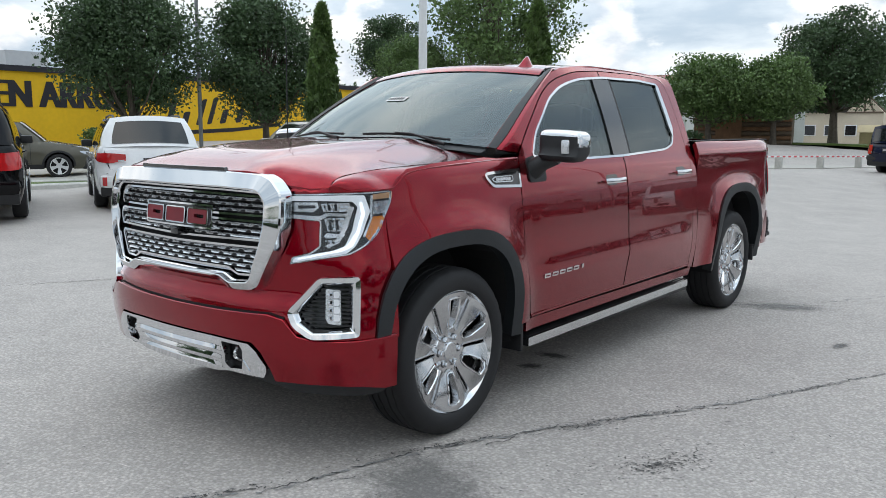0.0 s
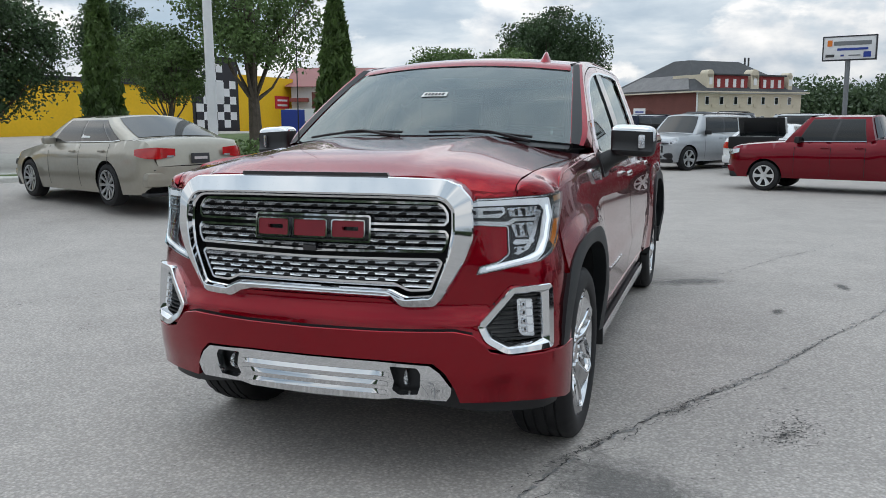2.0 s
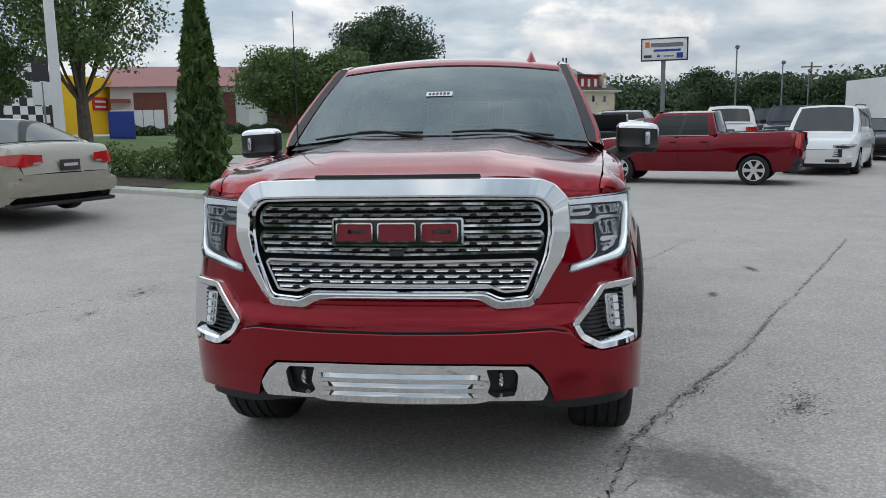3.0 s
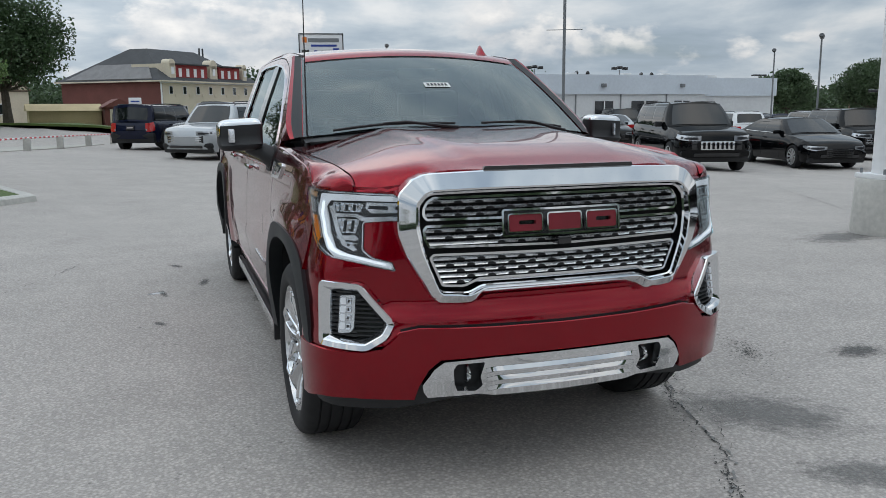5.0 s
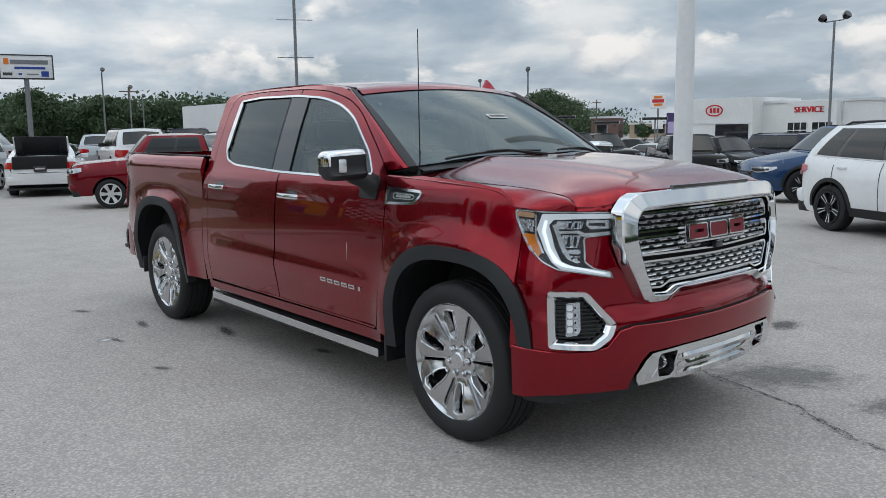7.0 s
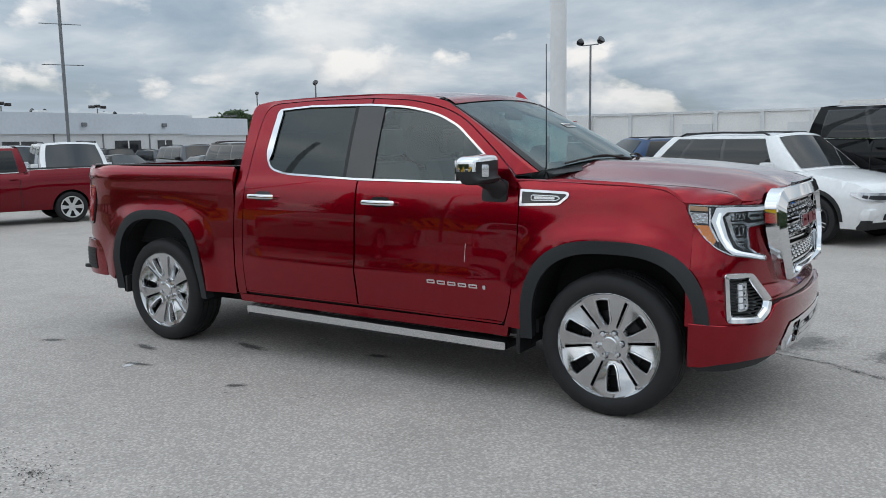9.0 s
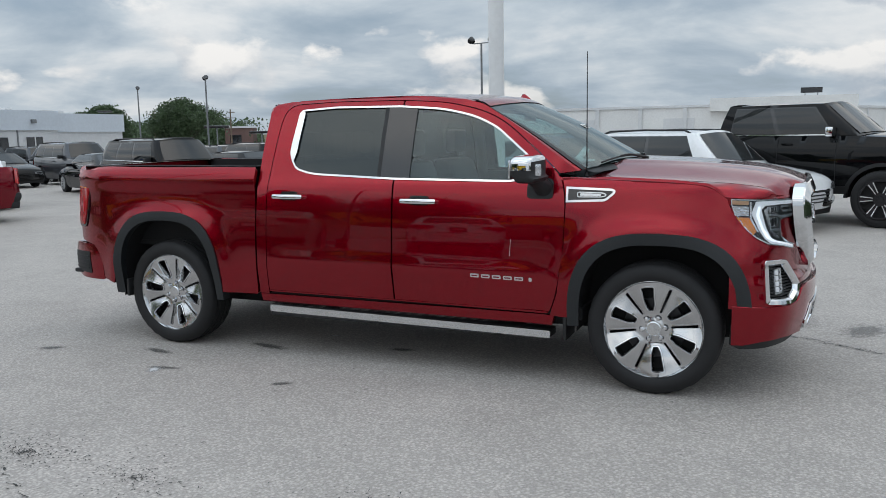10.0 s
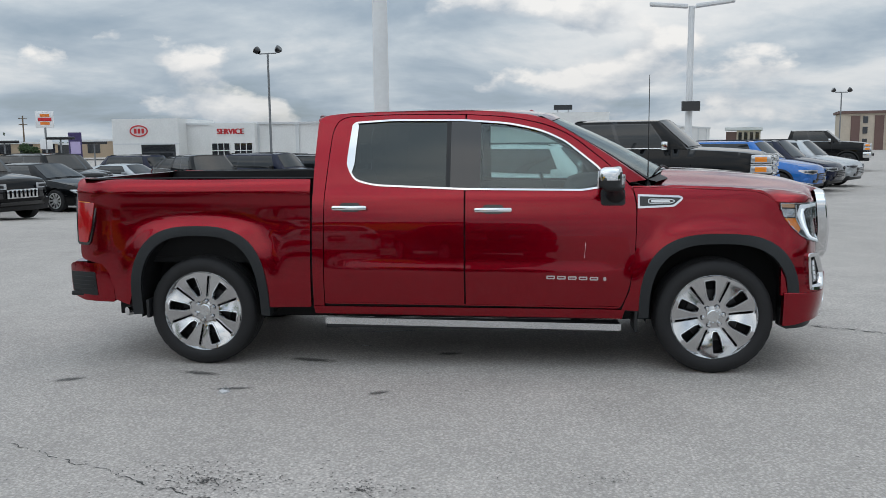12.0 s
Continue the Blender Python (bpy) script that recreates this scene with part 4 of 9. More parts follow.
    # skid plate with three bright steps and two tow hooks
    half = pts((0, .557), (.30, .557), (.505, .549), (.543, .520), (.588, .455), (.584, .425), (.568, .400), (.36, .404), (.30, .392), (0, .388))
    skid = half + [Vector((-p.x, p.y)) for p in reversed(half[1:-1])]
    hook = fillet(pts((.345, .540), (.455, .538), (.470, .515), (.462, .425), (.378, .418), (.350, .440), (.362, .480)), .008, 3)
    plate = panel("skid_plate", skid, nose(.020), NOSE_OUT, CHROME, truck, holes=[hook, mirrored(hook)], step=.03, rim=.035, label="chrome skid plate with tow-hook openings")
    for k, z in enumerate((.505, .465, .425)):
        w = .340 - .006 * k
        bm = bmesh.new()

        def rib(u, v, z=z, w=w):
            p = nose(.021 + .011 * (1 - v) * (v > .02) * (1 - abs(2 * u - 1) ** 14))(S((2 * u - 1) * w), z - .008 + .022 * v - .006 * sstep(.88, 1, abs(2 * u - 1)))
            return p
        add_grid(bm, 30, 5, rib)
        finish("plate_rib", bm, CHROME, plate)
    for s in (1, -1):
        h = hook if s > 0 else mirrored(hook)
        panel("hook_recess", grown(h, .01), nose(-.10), NOSE_OUT, DARK, plate, step=.08, rim=0)
        loop = [Vector(nose(.0 - .05 + .052 * math.sin(math.pi * t))(s * S(.405), .440 + .085 * t)) for t in (0, .1, .25, .4, .5, .6, .75, .9, 1)]
        tube("tow_hook", loop, .010, SATIN, plate, 8, "bright tow hook")
        panel("hook_trim", fillet(pts((.452, .420), (.500, .418), (.470, .470)) if s > 0 else mirrored(pts((.452, .420), (.500, .418), (.470, .470))), .003, 2), nose(.024), NOSE_OUT, CHROME, plate, step=.03, rim=.02)
    build_lamps()
    build_grille()


def build_lamps():
    S = s_at
    eb = s_back(-.395)
    for s in (1, -1):
        def P(*xz):
            q = [Vector((s * (x if x > 1.0 else S(x)), z)) for x, z in xz]
            return q
        b1, b2, b3 = s_back(-.425), s_back(-.50), s_back(-.575)
        shape = [(S(.672), 1.202), (S(.80), 1.205), (S(.88), 1.210), (b1, 1.215), (b1 - .004, 1.17), (b2, 1.05), (b3, .985), (S(.892), .950), (S(.80), .929), (S(.682), .903), (S(.694), .937), (S(.764), .957), (S(.801), .986), (S(.810), 1.088), (S(.680), 1.098)]
        o = fillet([(s * a, b) for a, b in shape], [.008, 0, 0, .012, .02, .03, .02, .012, 0, .004, .006, .01, .01, .012, .008], 3)
        if s < 0:
            o = o[::-1]
        lamp = panel("headlamp", o, nose(.0035), NOSE_OUT, LAMPDARK, truck, step=.025, rim=.03, label="C-shaped LED headlamp with amber marker")

        def bit(name, poly, off, mat, r=.004, deep=.006, label=""):
            q = [(s * a, b) for a, b in poly]
            return panel(name, fillet(q, r, 2), nose(off), NOSE_OUT, mat, lamp, step=.025, rim=deep, label=label)
        # bright inner frame that follows the lamp's outline
        panel("lamp_frame", grown(o, -.002), nose(.005), NOSE_OUT, LAMPSILVER, lamp, holes=[grown(o, -.0075)], step=.02, rim=.006)
        # running light: top bar, outer upright and lower arm, each between silver edges
        bit("running_light", [(S(.676), 1.192), (S(.80), 1.195), (S(.885), 1.200), (S(.924), 1.199), (S(.930), 1.13), (S(.920), 1.04), (S(.903), .985), (S(.884), .957), (S(.80), .937), (S(.692), .912), (S(.700), .932), (S(.776), .952), (S(.846), .967), (S(.882), .988), (S(.901), 1.05), (S(.914), 1.150), (S(.904), 1.174), (S(.80), 1.174), (S(.676), 1.172)], .009, DRL, .006, .008, "white running-light strip")
        bit("light_guide", [(S(.916), 1.170), (S(.921), 1.170), (S(.924), 1.12), (S(.913), 1.04), (S(.898), .985), (S(.87), .965), (S(.80), .947), (S(.715), .925), (S(.715), .932), (S(.80), .954), (S(.862), .972), (S(.888), .992), (S(.908), 1.045), (S(.920), 1.12)], .0115, GUIDE, .003, .003)
        bit("upright_edge", [(S(.898), 1.155), (S(.908), 1.150), (S(.893), 1.06), (S(.868), 1.000), (S(.835), .978), (S(.820), .984), (S(.858), 1.008), (S(.884), 1.065)], .006, LAMPSILVER)
        bit("turn_lamp", [(S(.680), 1.166), (S(.800), 1.168), (S(.806), 1.146), (S(.782), 1.126), (S(.682), 1.128)], .005, LAMPSILVER)
        bit("turn_slot", [(S(.715), 1.154), (S(.790), 1.156), (S(.794), 1.144), (S(.715), 1.140)], .008, LAMPDARK, .002, .003)
        bit("bar_edge", [(S(.680), 1.116), (S(.808), 1.110), (S(.836), 1.124), (S(.899), 1.124), (S(.897), 1.111), (S(.842), 1.111), (S(.818), 1.096), (S(.680), 1.102)], .009, LAMPSILVER, .003, .012)
        bit("bar_edge", [(S(.820), 1.026), (S(.834), 1.040), (S(.887), 1.037), (S(.883), 1.025), (S(.834), 1.018)], .009, LAMPSILVER, .003, .012)
        for z0, z1, x0, x1 in ((1.128, 1.168, .812, .900), (1.046, 1.106, .826, .890), (.990, 1.014, .822, .862)):
            bit("reflector", [(S(x0 + .012), z0), (S(x1), z0 + .004), (S(x1), z1), (S(x0), z1 - .006)], .004, FACET, .006, .02)
            xm = (x0 + x1) / 2
            for dx in (-.010, .010):
                bit("projector_lens", [(S(xm + dx - .004), z0 + .007), (S(xm + dx + .004), z0 + .007), (S(xm + dx + .003), z1 - .009), (S(xm + dx - .005), z1 - .009)], .0065, LAMPDARK, .002, .003)
        # outer end: pale marker, clear block and amber block behind the same cover
        bit("corner_marker", [(S(.934), 1.201), (b1 - .008, 1.206), (b1 - .009, 1.182), (S(.934), 1.179)], .005, PEACH, .003, .004, "pale amber corner marker")
        bit("marker_reflector", [(S(.934), 1.170), (b1 - .012, 1.173), (b1 - .026, 1.118), (S(.9335), 1.116)], .005, FACET)
        bit("amber_marker", [(S(.9325), 1.106), (b1 - .032, 1.108), (b2 - .004, 1.052), (b3 + .020, 1.004), (S(.9225), 1.026)], .005, AMBER, .005, .004, "amber side marker")
        bit("marker_edge", [(S(.9305), 1.197), (S(.933), 1.197), (S(.932), 1.10), (S(.922), 1.025), (S(.919), 1.025), (S(.9295), 1.10)], .010, LAMPSILVER, .001, .006)
        cl = panel("lamp_cover", grown(o, -.001), nose(.014), NOSE_OUT, CLEAR, lamp, step=.03, rim=.012, label="clear lamp cover")
        cl.visible_shadow = False


def grille_y(x, z):
    return -.885 + .115 * x * x


def build_grille():
    # three nested outlines: foot, crest and inner lip of the bright surround
    def sym(half):
        return [Vector(p) for p in half] + [Vector((-x, z)) for x, z in reversed(half) if x > 0]
    outer = sym([(.0, 1.292), (.33, 1.291), (.56, 1.284), (.615, 1.262), (.668, 1.205), (.674, 1.06), (.640, .965), (.545, .800), (.520, .782), (.395, .774), (.372, .782), (.330, .806), (.0, .806)])
    inner = sym([(.0, 1.206), (.33, 1.206), (.535, 1.201), (.560, 1.190), (.585, 1.160), (.588, 1.08), (.574, .99), (.522, .842), (.506, .830), (.412, .822), (.392, .828), (.345, .850), (.0, .850)])
    crest = [a.lerp(b, .74) for a, b in zip(outer, inner)]

    def place(p, d):
        x, z = p
        return (x, grille_y(x, z) - d + .030 * sstep(.9, 1.29, z), z)
    bm = bmesh.new()
    n = len(outer)

    def fine(loop):
        out = []
        for i in range(len(loop)):
            a, b = loop[i], loop[(i + 1) % len(loop)]
            out += [a.lerp(b, t / 6) for t in range(6)]
        return out

    def smooth(loop):
        k = len(loop)
        return [(loop[i - 1] + loop[i] * 2 + loop[(i + 1) % k]) / 4 for i in range(k)]
    loops = [(smooth(fine(l)), d) for l, d in ((outer, -.055), (outer, .004), (grown(outer, -.004), .012), (crest, .034), ([a.lerp(b, .82) for a, b in zip(outer, inner)], .032), ([a.lerp(b, .90) for a, b in zip(outer, inner)], .010), (inner, .004), (inner, -.05))]
    rows = [[bm.verts.new(place(p, d)) for p in l] for l, d in loops]
    k = len(rows[0])
    for a, b in zip(rows[:-1], rows[1:]):
        for i in range(k):
            bm.faces.new((a[i], a[(i + 1) % k], b[(i + 1) % k], b[i]))
    bmesh.ops.recalc_face_normals(bm, faces=bm.faces)
    bm.normal_update()
    if sum(f.normal.y for f in bm.faces) > 0:
        bmesh.ops.reverse_faces(bm, faces=bm.faces)
    grille = finish("grille", bm, CHROME, truck, "broad chrome grille surround with mesh inserts", sharp=24)
    back = grown(inner, .012)
    gfn = lambda d: (lambda x, z: place((x, z), d))
    out = (0, -1, 0)
    panel("grille_back", back, gfn(-.062), out, DARK, grille, step=.08, rim=0)
    # dark slot above the surround
    panel("air_slot", [Vector(p) for p in ((-.335, 1.284), (.335, 1.284), (.325, 1.306), (-.325, 1.306))], gfn(.002), out, GLOSSB, grille, step=.06, rim=.02, label="black slot above the grille")
    # three framed mesh panels
    specs = (
        [(.0, 1.196), (.528, 1.192), (.552, 1.178), (.570, 1.150), (.572, 1.118), (.556, 1.100), (.0, 1.098)],
        [(.0, 1.086), (.560, 1.084), (.574, 1.066), (.570, 1.028), (.552, .996), (.0, .986)],
        [(.0, .968), (.535, .974), (.552, .958), (.505, .848), (.490, .842), (.420, .838), (.402, .842), (.352, .864), (.0, .864)],
    )
    for sp in specs:
        o = fillet(sym(sp), .006, 2)
        panel("mesh_frame", o, gfn(-.012), out, CHROME, grille, holes=[grown(o, -.0095)], step=.03, rim=.025)
        z0, z1 = min(p.y for p in o), max(p.y for p in o)
        nrow = max(2, round((z1 - z0) / .0245))
        pitch = (z1 - z0) / nrow
        bars, posts, scoops = bmesh.new(), bmesh.new(), bmesh.new()
        inn = grown(o, -.006)
        for r in range(1, nrow + 1):
            z = z0 + pitch * r
            xs = [x for x in np.arange(-.60, .601, .005) if inside(inn, x, z - .006) or r == nrow and inside(inn, x, z - .012)]
            if not xs:
                continue
            a, b = min(xs), max(xs)
            if r < nrow:
                add_grid(bars, 20, 5, lambda u, v: place((a + (b - a) * u, z + .0060 - .0120 * min(v / .8, 1) - .001 * (v > .9)), (-.032 + .013 * min(v / .8, 1) ** .8) if v < .9 else -.030))
            shift = .0425 if r % 2 else 0
            for kx in range(-8, 9):
                x = kx * .085 + shift
                if inside(inn, x, z - pitch * .5):
                    add_grid(posts, 1, 2, lambda u, v: place((x - .0035 + .007 * u, z - pitch + (pitch if r < nrow else pitch * .55) * v), -.030))
                    if r < nrow:
                        w, xc = .021, x + .0425
                        if inside(inn, xc + w, z) and inside(inn, xc - w, z):
                            add_grid(scoops, 6, 3, lambda u, v: place((xc + (2 * u - 1) * w, z - .0075 + v * (.0105 * (1 - abs(2 * u - 1) ** 3))), -.0165 - .006 * v))
        for b_ in (bars, posts, scoops):
            bmesh.ops.recalc_face_normals(b_, faces=b_.faces)
        finish("mesh_insert", bars, SATIN, grille)
        tagged(finish("mesh_web", posts, LAMPDARK, grille), kind="stuff")
        finish("mesh_scoop", scoops, DARK, grille)
    # badge: three plain red blocks rimmed in chrome on a black plate
    plate = fillet([(-.262, 1.028), (.262, 1.028), (.262, 1.138), (-.262, 1.138)], .014, 3)
    frame = panel("badge_frame", plate, gfn(.006), out, CHROME, grille, holes=[grown(plate, -.008)], step=.04, rim=.04, label="bright frame round the badge")
    panel("badge_plate", grown(plate, -.006), gfn(-.004), out, GLOSSB, frame, step=.06, rim=.02)
    for x0, x1, slot in ((-.243, -.094, 1), (-.076, .078, 0), (.096, .243, 1)):
        b = fillet([(x0, 1.045), (x1, 1.045), (x1, 1.121), (x0, 1.121)], .014, 3)
        panel("badge_rim", b, gfn(.018), out, CHROME, frame, holes=[grown(b, -.0055)], step=.03, rim=.02)
        panel("badge_block", grown(b, -.005), gfn(.015), out, BADGERED, frame, holes=[fillet([(x0 + .048, 1.076), (x1 - .030, 1.076), (x1 - .030, 1.092), (x0 + .048, 1.092)], .005, 2)] if slot else (), step=.03, rim=.015, label="plain red badge block")
    bm = bmesh.new()
    add_box(bm, (-.030, grille_y(0, 1) - .012, .990), (.030, grille_y(0, 1) + .03, 1.022), .006)
    finish("front_camera", bm, GLOSSB, grille)


def wheel_parts():
    """One wheel that faces +x with its hub at the origin: the tyre, and its parts under it."""
    bm = bmesh.new()
    R, n = .412, 96
    xs = [(-.255, .300), (-.262, .315), (-.272, .345), (-.268, .375), (-.252, .397), (-.238, .4065), (-.215, .4105), (-.205, .4115), (-.203, .402), (-.196, .402), (-.194, .412), (-.160, .412), (-.158, .403), (-.149, .403), (-.147, .4125), (-.107, .4125), (-.105, .403), (-.096, .403), (-.094, .412), (-.060, .412), (-.058, .402), (-.051, .402), (-.049, .4115), (-.040, .4105), (-.014, .4045), (-.002, .395), (.012, .373), (.016, .345), (.010, .318), (.000, .303), (-.012, .298)]
    shift = .045
    add_lathe(bm, [(a + shift, r) for a, r in xs], n, "x")
    for i, v in enumerate(bm.verts):
        ring, seg = divmod(i, n)
        a = xs[ring][0]
        if xs[ring][1] > .394 and (a < -.205 or a > -.047) and seg % 3 == 0:
            v.co.y *= .992; v.co.z *= .992
        elif xs[ring][1] > .408 and seg % 4 == (0 if a < -.127 else 2):
            v.co.y *= .991; v.co.z *= .991
    bm.normal_update()
    bmesh.ops.recalc_face_normals(bm, faces=bm.faces)
    tyre = finish("wheel", bm, RUBBER, None, "large polished alloy wheel with a black tyre", sharp=35)
    # rim barrel and lip
    bm = bmesh.new()
    add_lathe(bm, [(-.20, .285), (-.06, .262), (-.02, .270), (.010, .283), (.032, .293), (.042, .300), (.040, .306), (.026, .307), (.020, .300)], 96, "x")
    bmesh.ops.recalc_face_normals(bm, faces=bm.faces)
    finish("rim_lip", bm, WHEELMETAL, tyre)
    bm = bmesh.new()
    add_lathe(bm, [(-.055, .0), (-.055, .275)], 48, "x")
    finish("rim_barrel", bm, DARK, tyre)
    bm = bmesh.new()
    add_lathe(bm, [(-.05, .08), (-.040, .085), (-.040, .185), (-.05, .19)], 48, "x")
    bmesh.ops.recalc_face_normals(bm, faces=bm.faces)
    finish("brake_disc", bm, WHEELDARK, tyre)
    dish = curve([0, .05, .075, .11, .16, .22, .27, .296], [.004, .004, -.004, .002, .016, .026, .030, .034])

    def face(y, z):
        r = math.hypot(y, z)
        # the middle of each spoke stands a little proud
        a = math.atan2(z, y)
        t = abs(((a / (math.pi / 3)) + .5) % 1 - .5)
        return (dish(min(r, .296)) + .034 * sstep(.09, .16, r) * (.5 - abs(((a - math.pi / 2) / (math.pi / 3) + .5) % 1 - .5) * 2), y, z)

    def turned(poly, a):
        c, s_ = math.cos(a), math.sin(a)
        return [Vector((p[0] * c - p[1] * s_, p[0] * s_ + p[1] * c)) for p in poly]
    u = fillet([(.116, -.013), (.150, -.026), (.258, -.035), (.264, 0), (.258, .035), (.150, .026), (.116, .013)], [.003, .004, .006, .02, .006, .004, .003], 2)
    sl = fillet([(.108, -.0045), (.268, -.0075), (.268, .0075), (.108, .0045)], .003, 2)
    holes = []
    for k in range(6):
        holes.append(turned(u, math.pi / 2 + k * math.pi / 3))
        holes.append(turned(sl, math.pi / 2 + math.pi / 6 + k * math.pi / 3))
    disc = [Vector((.294 * math.cos(2 * math.pi * i / 84), .294 * math.sin(2 * math.pi * i / 84))) for i in range(84)]
    rim = panel("rim", disc, face, (1, 0, 0), WHEELMETAL, tyre, holes=holes, step=.018, rim=.030, label="six-spoke polished rim")
    skin = lambda d: (lambda y, z: (face(y, z)[0] + d, y, z))
    pocket = [Vector(p) for p in ((.116, -.013), (.150, -.026), (.258, -.035), (.264, 0), (.258, .035), (.150, .026), (.116, .013))]
    groove = [Vector(p) for p in ((.108, -.0045), (.268, -.0075), (.268, .0075), (.108, .0045))]
    for k in range(6):
        ring = lambda poly, d, a, r: turned(fillet(grown(poly, d), max(r + d, .0012), 2), a)
        a0 = math.pi / 2 + k * math.pi / 3
        loft("rim_pocket", [(ring(pocket, d, a0, .005), z) for d, z in ((.0110, -.001), (.0090, .0065), (.0040, .0065), (.0005, .0), (-.0030, -.012), (-.0040, -.045))], skin, CHROME, tyre)
        loft("rim_slot", [(ring(groove, d, a0 + math.pi / 6, .004), z) for d, z in ((.0070, -.001), (.0058, .0045), (.0022, .0045), (.0, .0), (-.0015, -.010), (-.002, -.045))], skin, WHEELMETAL, tyre)
    bm = bmesh.new()
    add_lathe(bm, [(.004, .046), (.012, .046), (.017, .040), (.018, .0)], 32, "x")
    bmesh.ops.recalc_face_normals(bm, faces=bm.faces)
    finish("hub_cap", bm, SATIN, tyre)
    for k in range(6):
        a = math.pi / 2 + math.pi / 6 + k * math.pi / 3
        bm = bmesh.new()
        add_lathe(bm, [(-.006, .0155), (.016, .0145), (.022, .010), (.023, .0)], 6, "x", (0, .070 * math.cos(a), .070 * math.sin(a)))
        bmesh.ops.recalc_face_normals(bm, faces=bm.faces)
        finish("lug_nut", bm, CHROME, tyre)
        bm = bmesh.new()
        add_lathe(bm, [(-.0025, .021), (-.0022, .0)], 14, "x", (0, .070 * math.cos(a), .070 * math.sin(a)))
        finish("lug_recess", bm, WHEELDARK, tyre)
    return tyre


def build_wheels():
    first = wheel_parts()
    first.parent = truck
    first.matrix_basis = pose(.918, FA, HUBZ)
    for x, y, rz, spin in ((-.918, FA, 180, 8), (.905, RA, 0, 12), (-.905, RA, 180, 20)):
        copy_thing(first, pose(x, y, HUBZ, 0, 0, rz) @ pose(0, 0, 0, spin, 0, 0))


def build_rear():
    # inner bed, tailgate, cab back and bumper
    for s in (1, -1):
        bm = bmesh.new()
        add_grid(bm, 1, 8, lambda u, v: (s * (.79 + (.135 - .035 * v ** 4) * u), 2.90 + 1.78 * v, 1.402 + .004 * v), flip=s < 0)
        finish("bed_rail", bm, BLACKP, truck, "black bed-rail cap")
        bm = bmesh.new()
        add_grid(bm, 1, 8, lambda u, v: (s * .79, 2.90 + 1.80 * v, .80 + .605 * u), flip=s < 0)
        finish("bed_wall", bm, DARK, truck)
        tube("rail_edge", [(s * .905, 2.90, 1.402), (s * .91, 3.8, 1.408), (s * .895, 4.60, 1.404)], .006, BLACKP, truck, 6)
    box("bed_floor", (-.80, 2.90, .76), (.80, 4.72, .80), DARK, truck)
    box("bed_front", (-.80, 2.895, .78), (.80, 2.925, 1.40), DARK, truck)
    tg = fillet([(-.83, .82), (.83, .82), (.83, 1.40), (-.83, 1.40)], .03)
    panel("tailgate", tg, lambda x, z: (x, 4.735 + .012 * sstep(1.2, 1.35, z) - .03 * (x / .83) ** 4, z), (0, 1, 0), RED, truck, step=.1, rim=.06)
    # back of the cab
    wall = [Vector(p) for p in ((-.92, .46), (.92, .46), (.90, 1.36), (.70, 1.80), (.64, 1.862), (-.64, 1.862), (-.70, 1.80), (-.90, 1.36))]
    hole = fillet([(-.70, 1.40), (.70, 1.40), (.60, 1.76), (-.60, 1.76)], .05)
    panel("cab_back", wall, lambda x, z: (x, 2.868, z), (0, 1, 0), RED, truck, holes=[hole], step=.2, rim=.02)
    panel("back_window", grown(hole, .01), lambda x, z: (x, 2.862, z), (0, 1, 0), TINTGLASS, truck, step=.2, rim=0)
    # bumper: chrome-free, body colour with a black step
    plan = lambda t: (t, 4.855 - .13 * abs(t / .97) ** 4)
    for z0, z1, off, mat, nm in ((.56, .775, 0.0, RED, "rear_bumper"), (.51, .575, -.045, BLACKP, "bumper_step")):
        bm = bmesh.new()

        def ring(u, v, z0=z0, z1=z1, off=off):
            t = (2 * u - 1) * .88
            x, y = plan(t)
            zz = z0 + (z1 - z0) * min(1, v * 2) if v <= .5 else z1
            yy = y + off + .02 * math.sin(math.pi * min(1, v * 2)) if v <= .5 else y + off - .30 * (v - .5) * 2
            return (x, yy, zz)
        add_grid(bm, 30, 8, ring, flip=True)
        finish(nm, bm, mat, truck)
    for s in (1, -1):
        corner = lambda y, z, s=s, d=0.0: (s * (.968 + d - .11 * (max(0.0, y - 4.44) / .38) ** 2.4 - .012 * ((z - .62) / .16) ** 2), y, z)
        panel("bumper_corner", fillet([(4.425, .475), (4.70, .482), (4.815, .52), (4.83, .752), (4.76, .776), (4.46, .765), (4.43, .69)], [.02, .03, .03, .02, .03, .03, .03], 3), corner, (s, 0, 0), RED, truck, step=.035, rim=.06)
        pad = panel("bumper_pad", fillet([(4.56, .522), (4.80, .54), (4.822, .70), (4.575, .705)], .018), lambda y, z, f_=corner: (f_(y, z)[0] + s * .005, y, z), (s, 0, 0), BLACKP, truck, step=.035, rim=.02)
        for k in range(4):
            z = .560 + .032 * k
            panel("pad_rib", [Vector((4.585, z)), Vector((4.805, z)), Vector((4.805, z + .012)), Vector((4.585, z + .012))], lambda y, z, f_=corner: (f_(y, z)[0] + s * .010, y, z), (s, 0, 0), FLARE, pad, step=.05, rim=.008)
        box("bumper_foot", (min(s * .72, s * .92), 4.66, .515), (max(s * .72, s * .92), 4.80, .55), BLACKP, truck, .012)
    # chassis
    box("chassis", (-.55, -.55, .30), (.55, 4.60, .44), DARK, truck)
    box("engine_bay", (-.60, -.70, .40), (.60, .50, 1.16), DARK, truck)
    box("cab_floor", (-.90, .45, .42), (.90, 2.87, .50), DARK, truck)
    for y in (FA, RA):
        tube("axle", [(-.80, y, HUBZ), (.80, y, HUBZ)], .06, DARK, truck, 10)
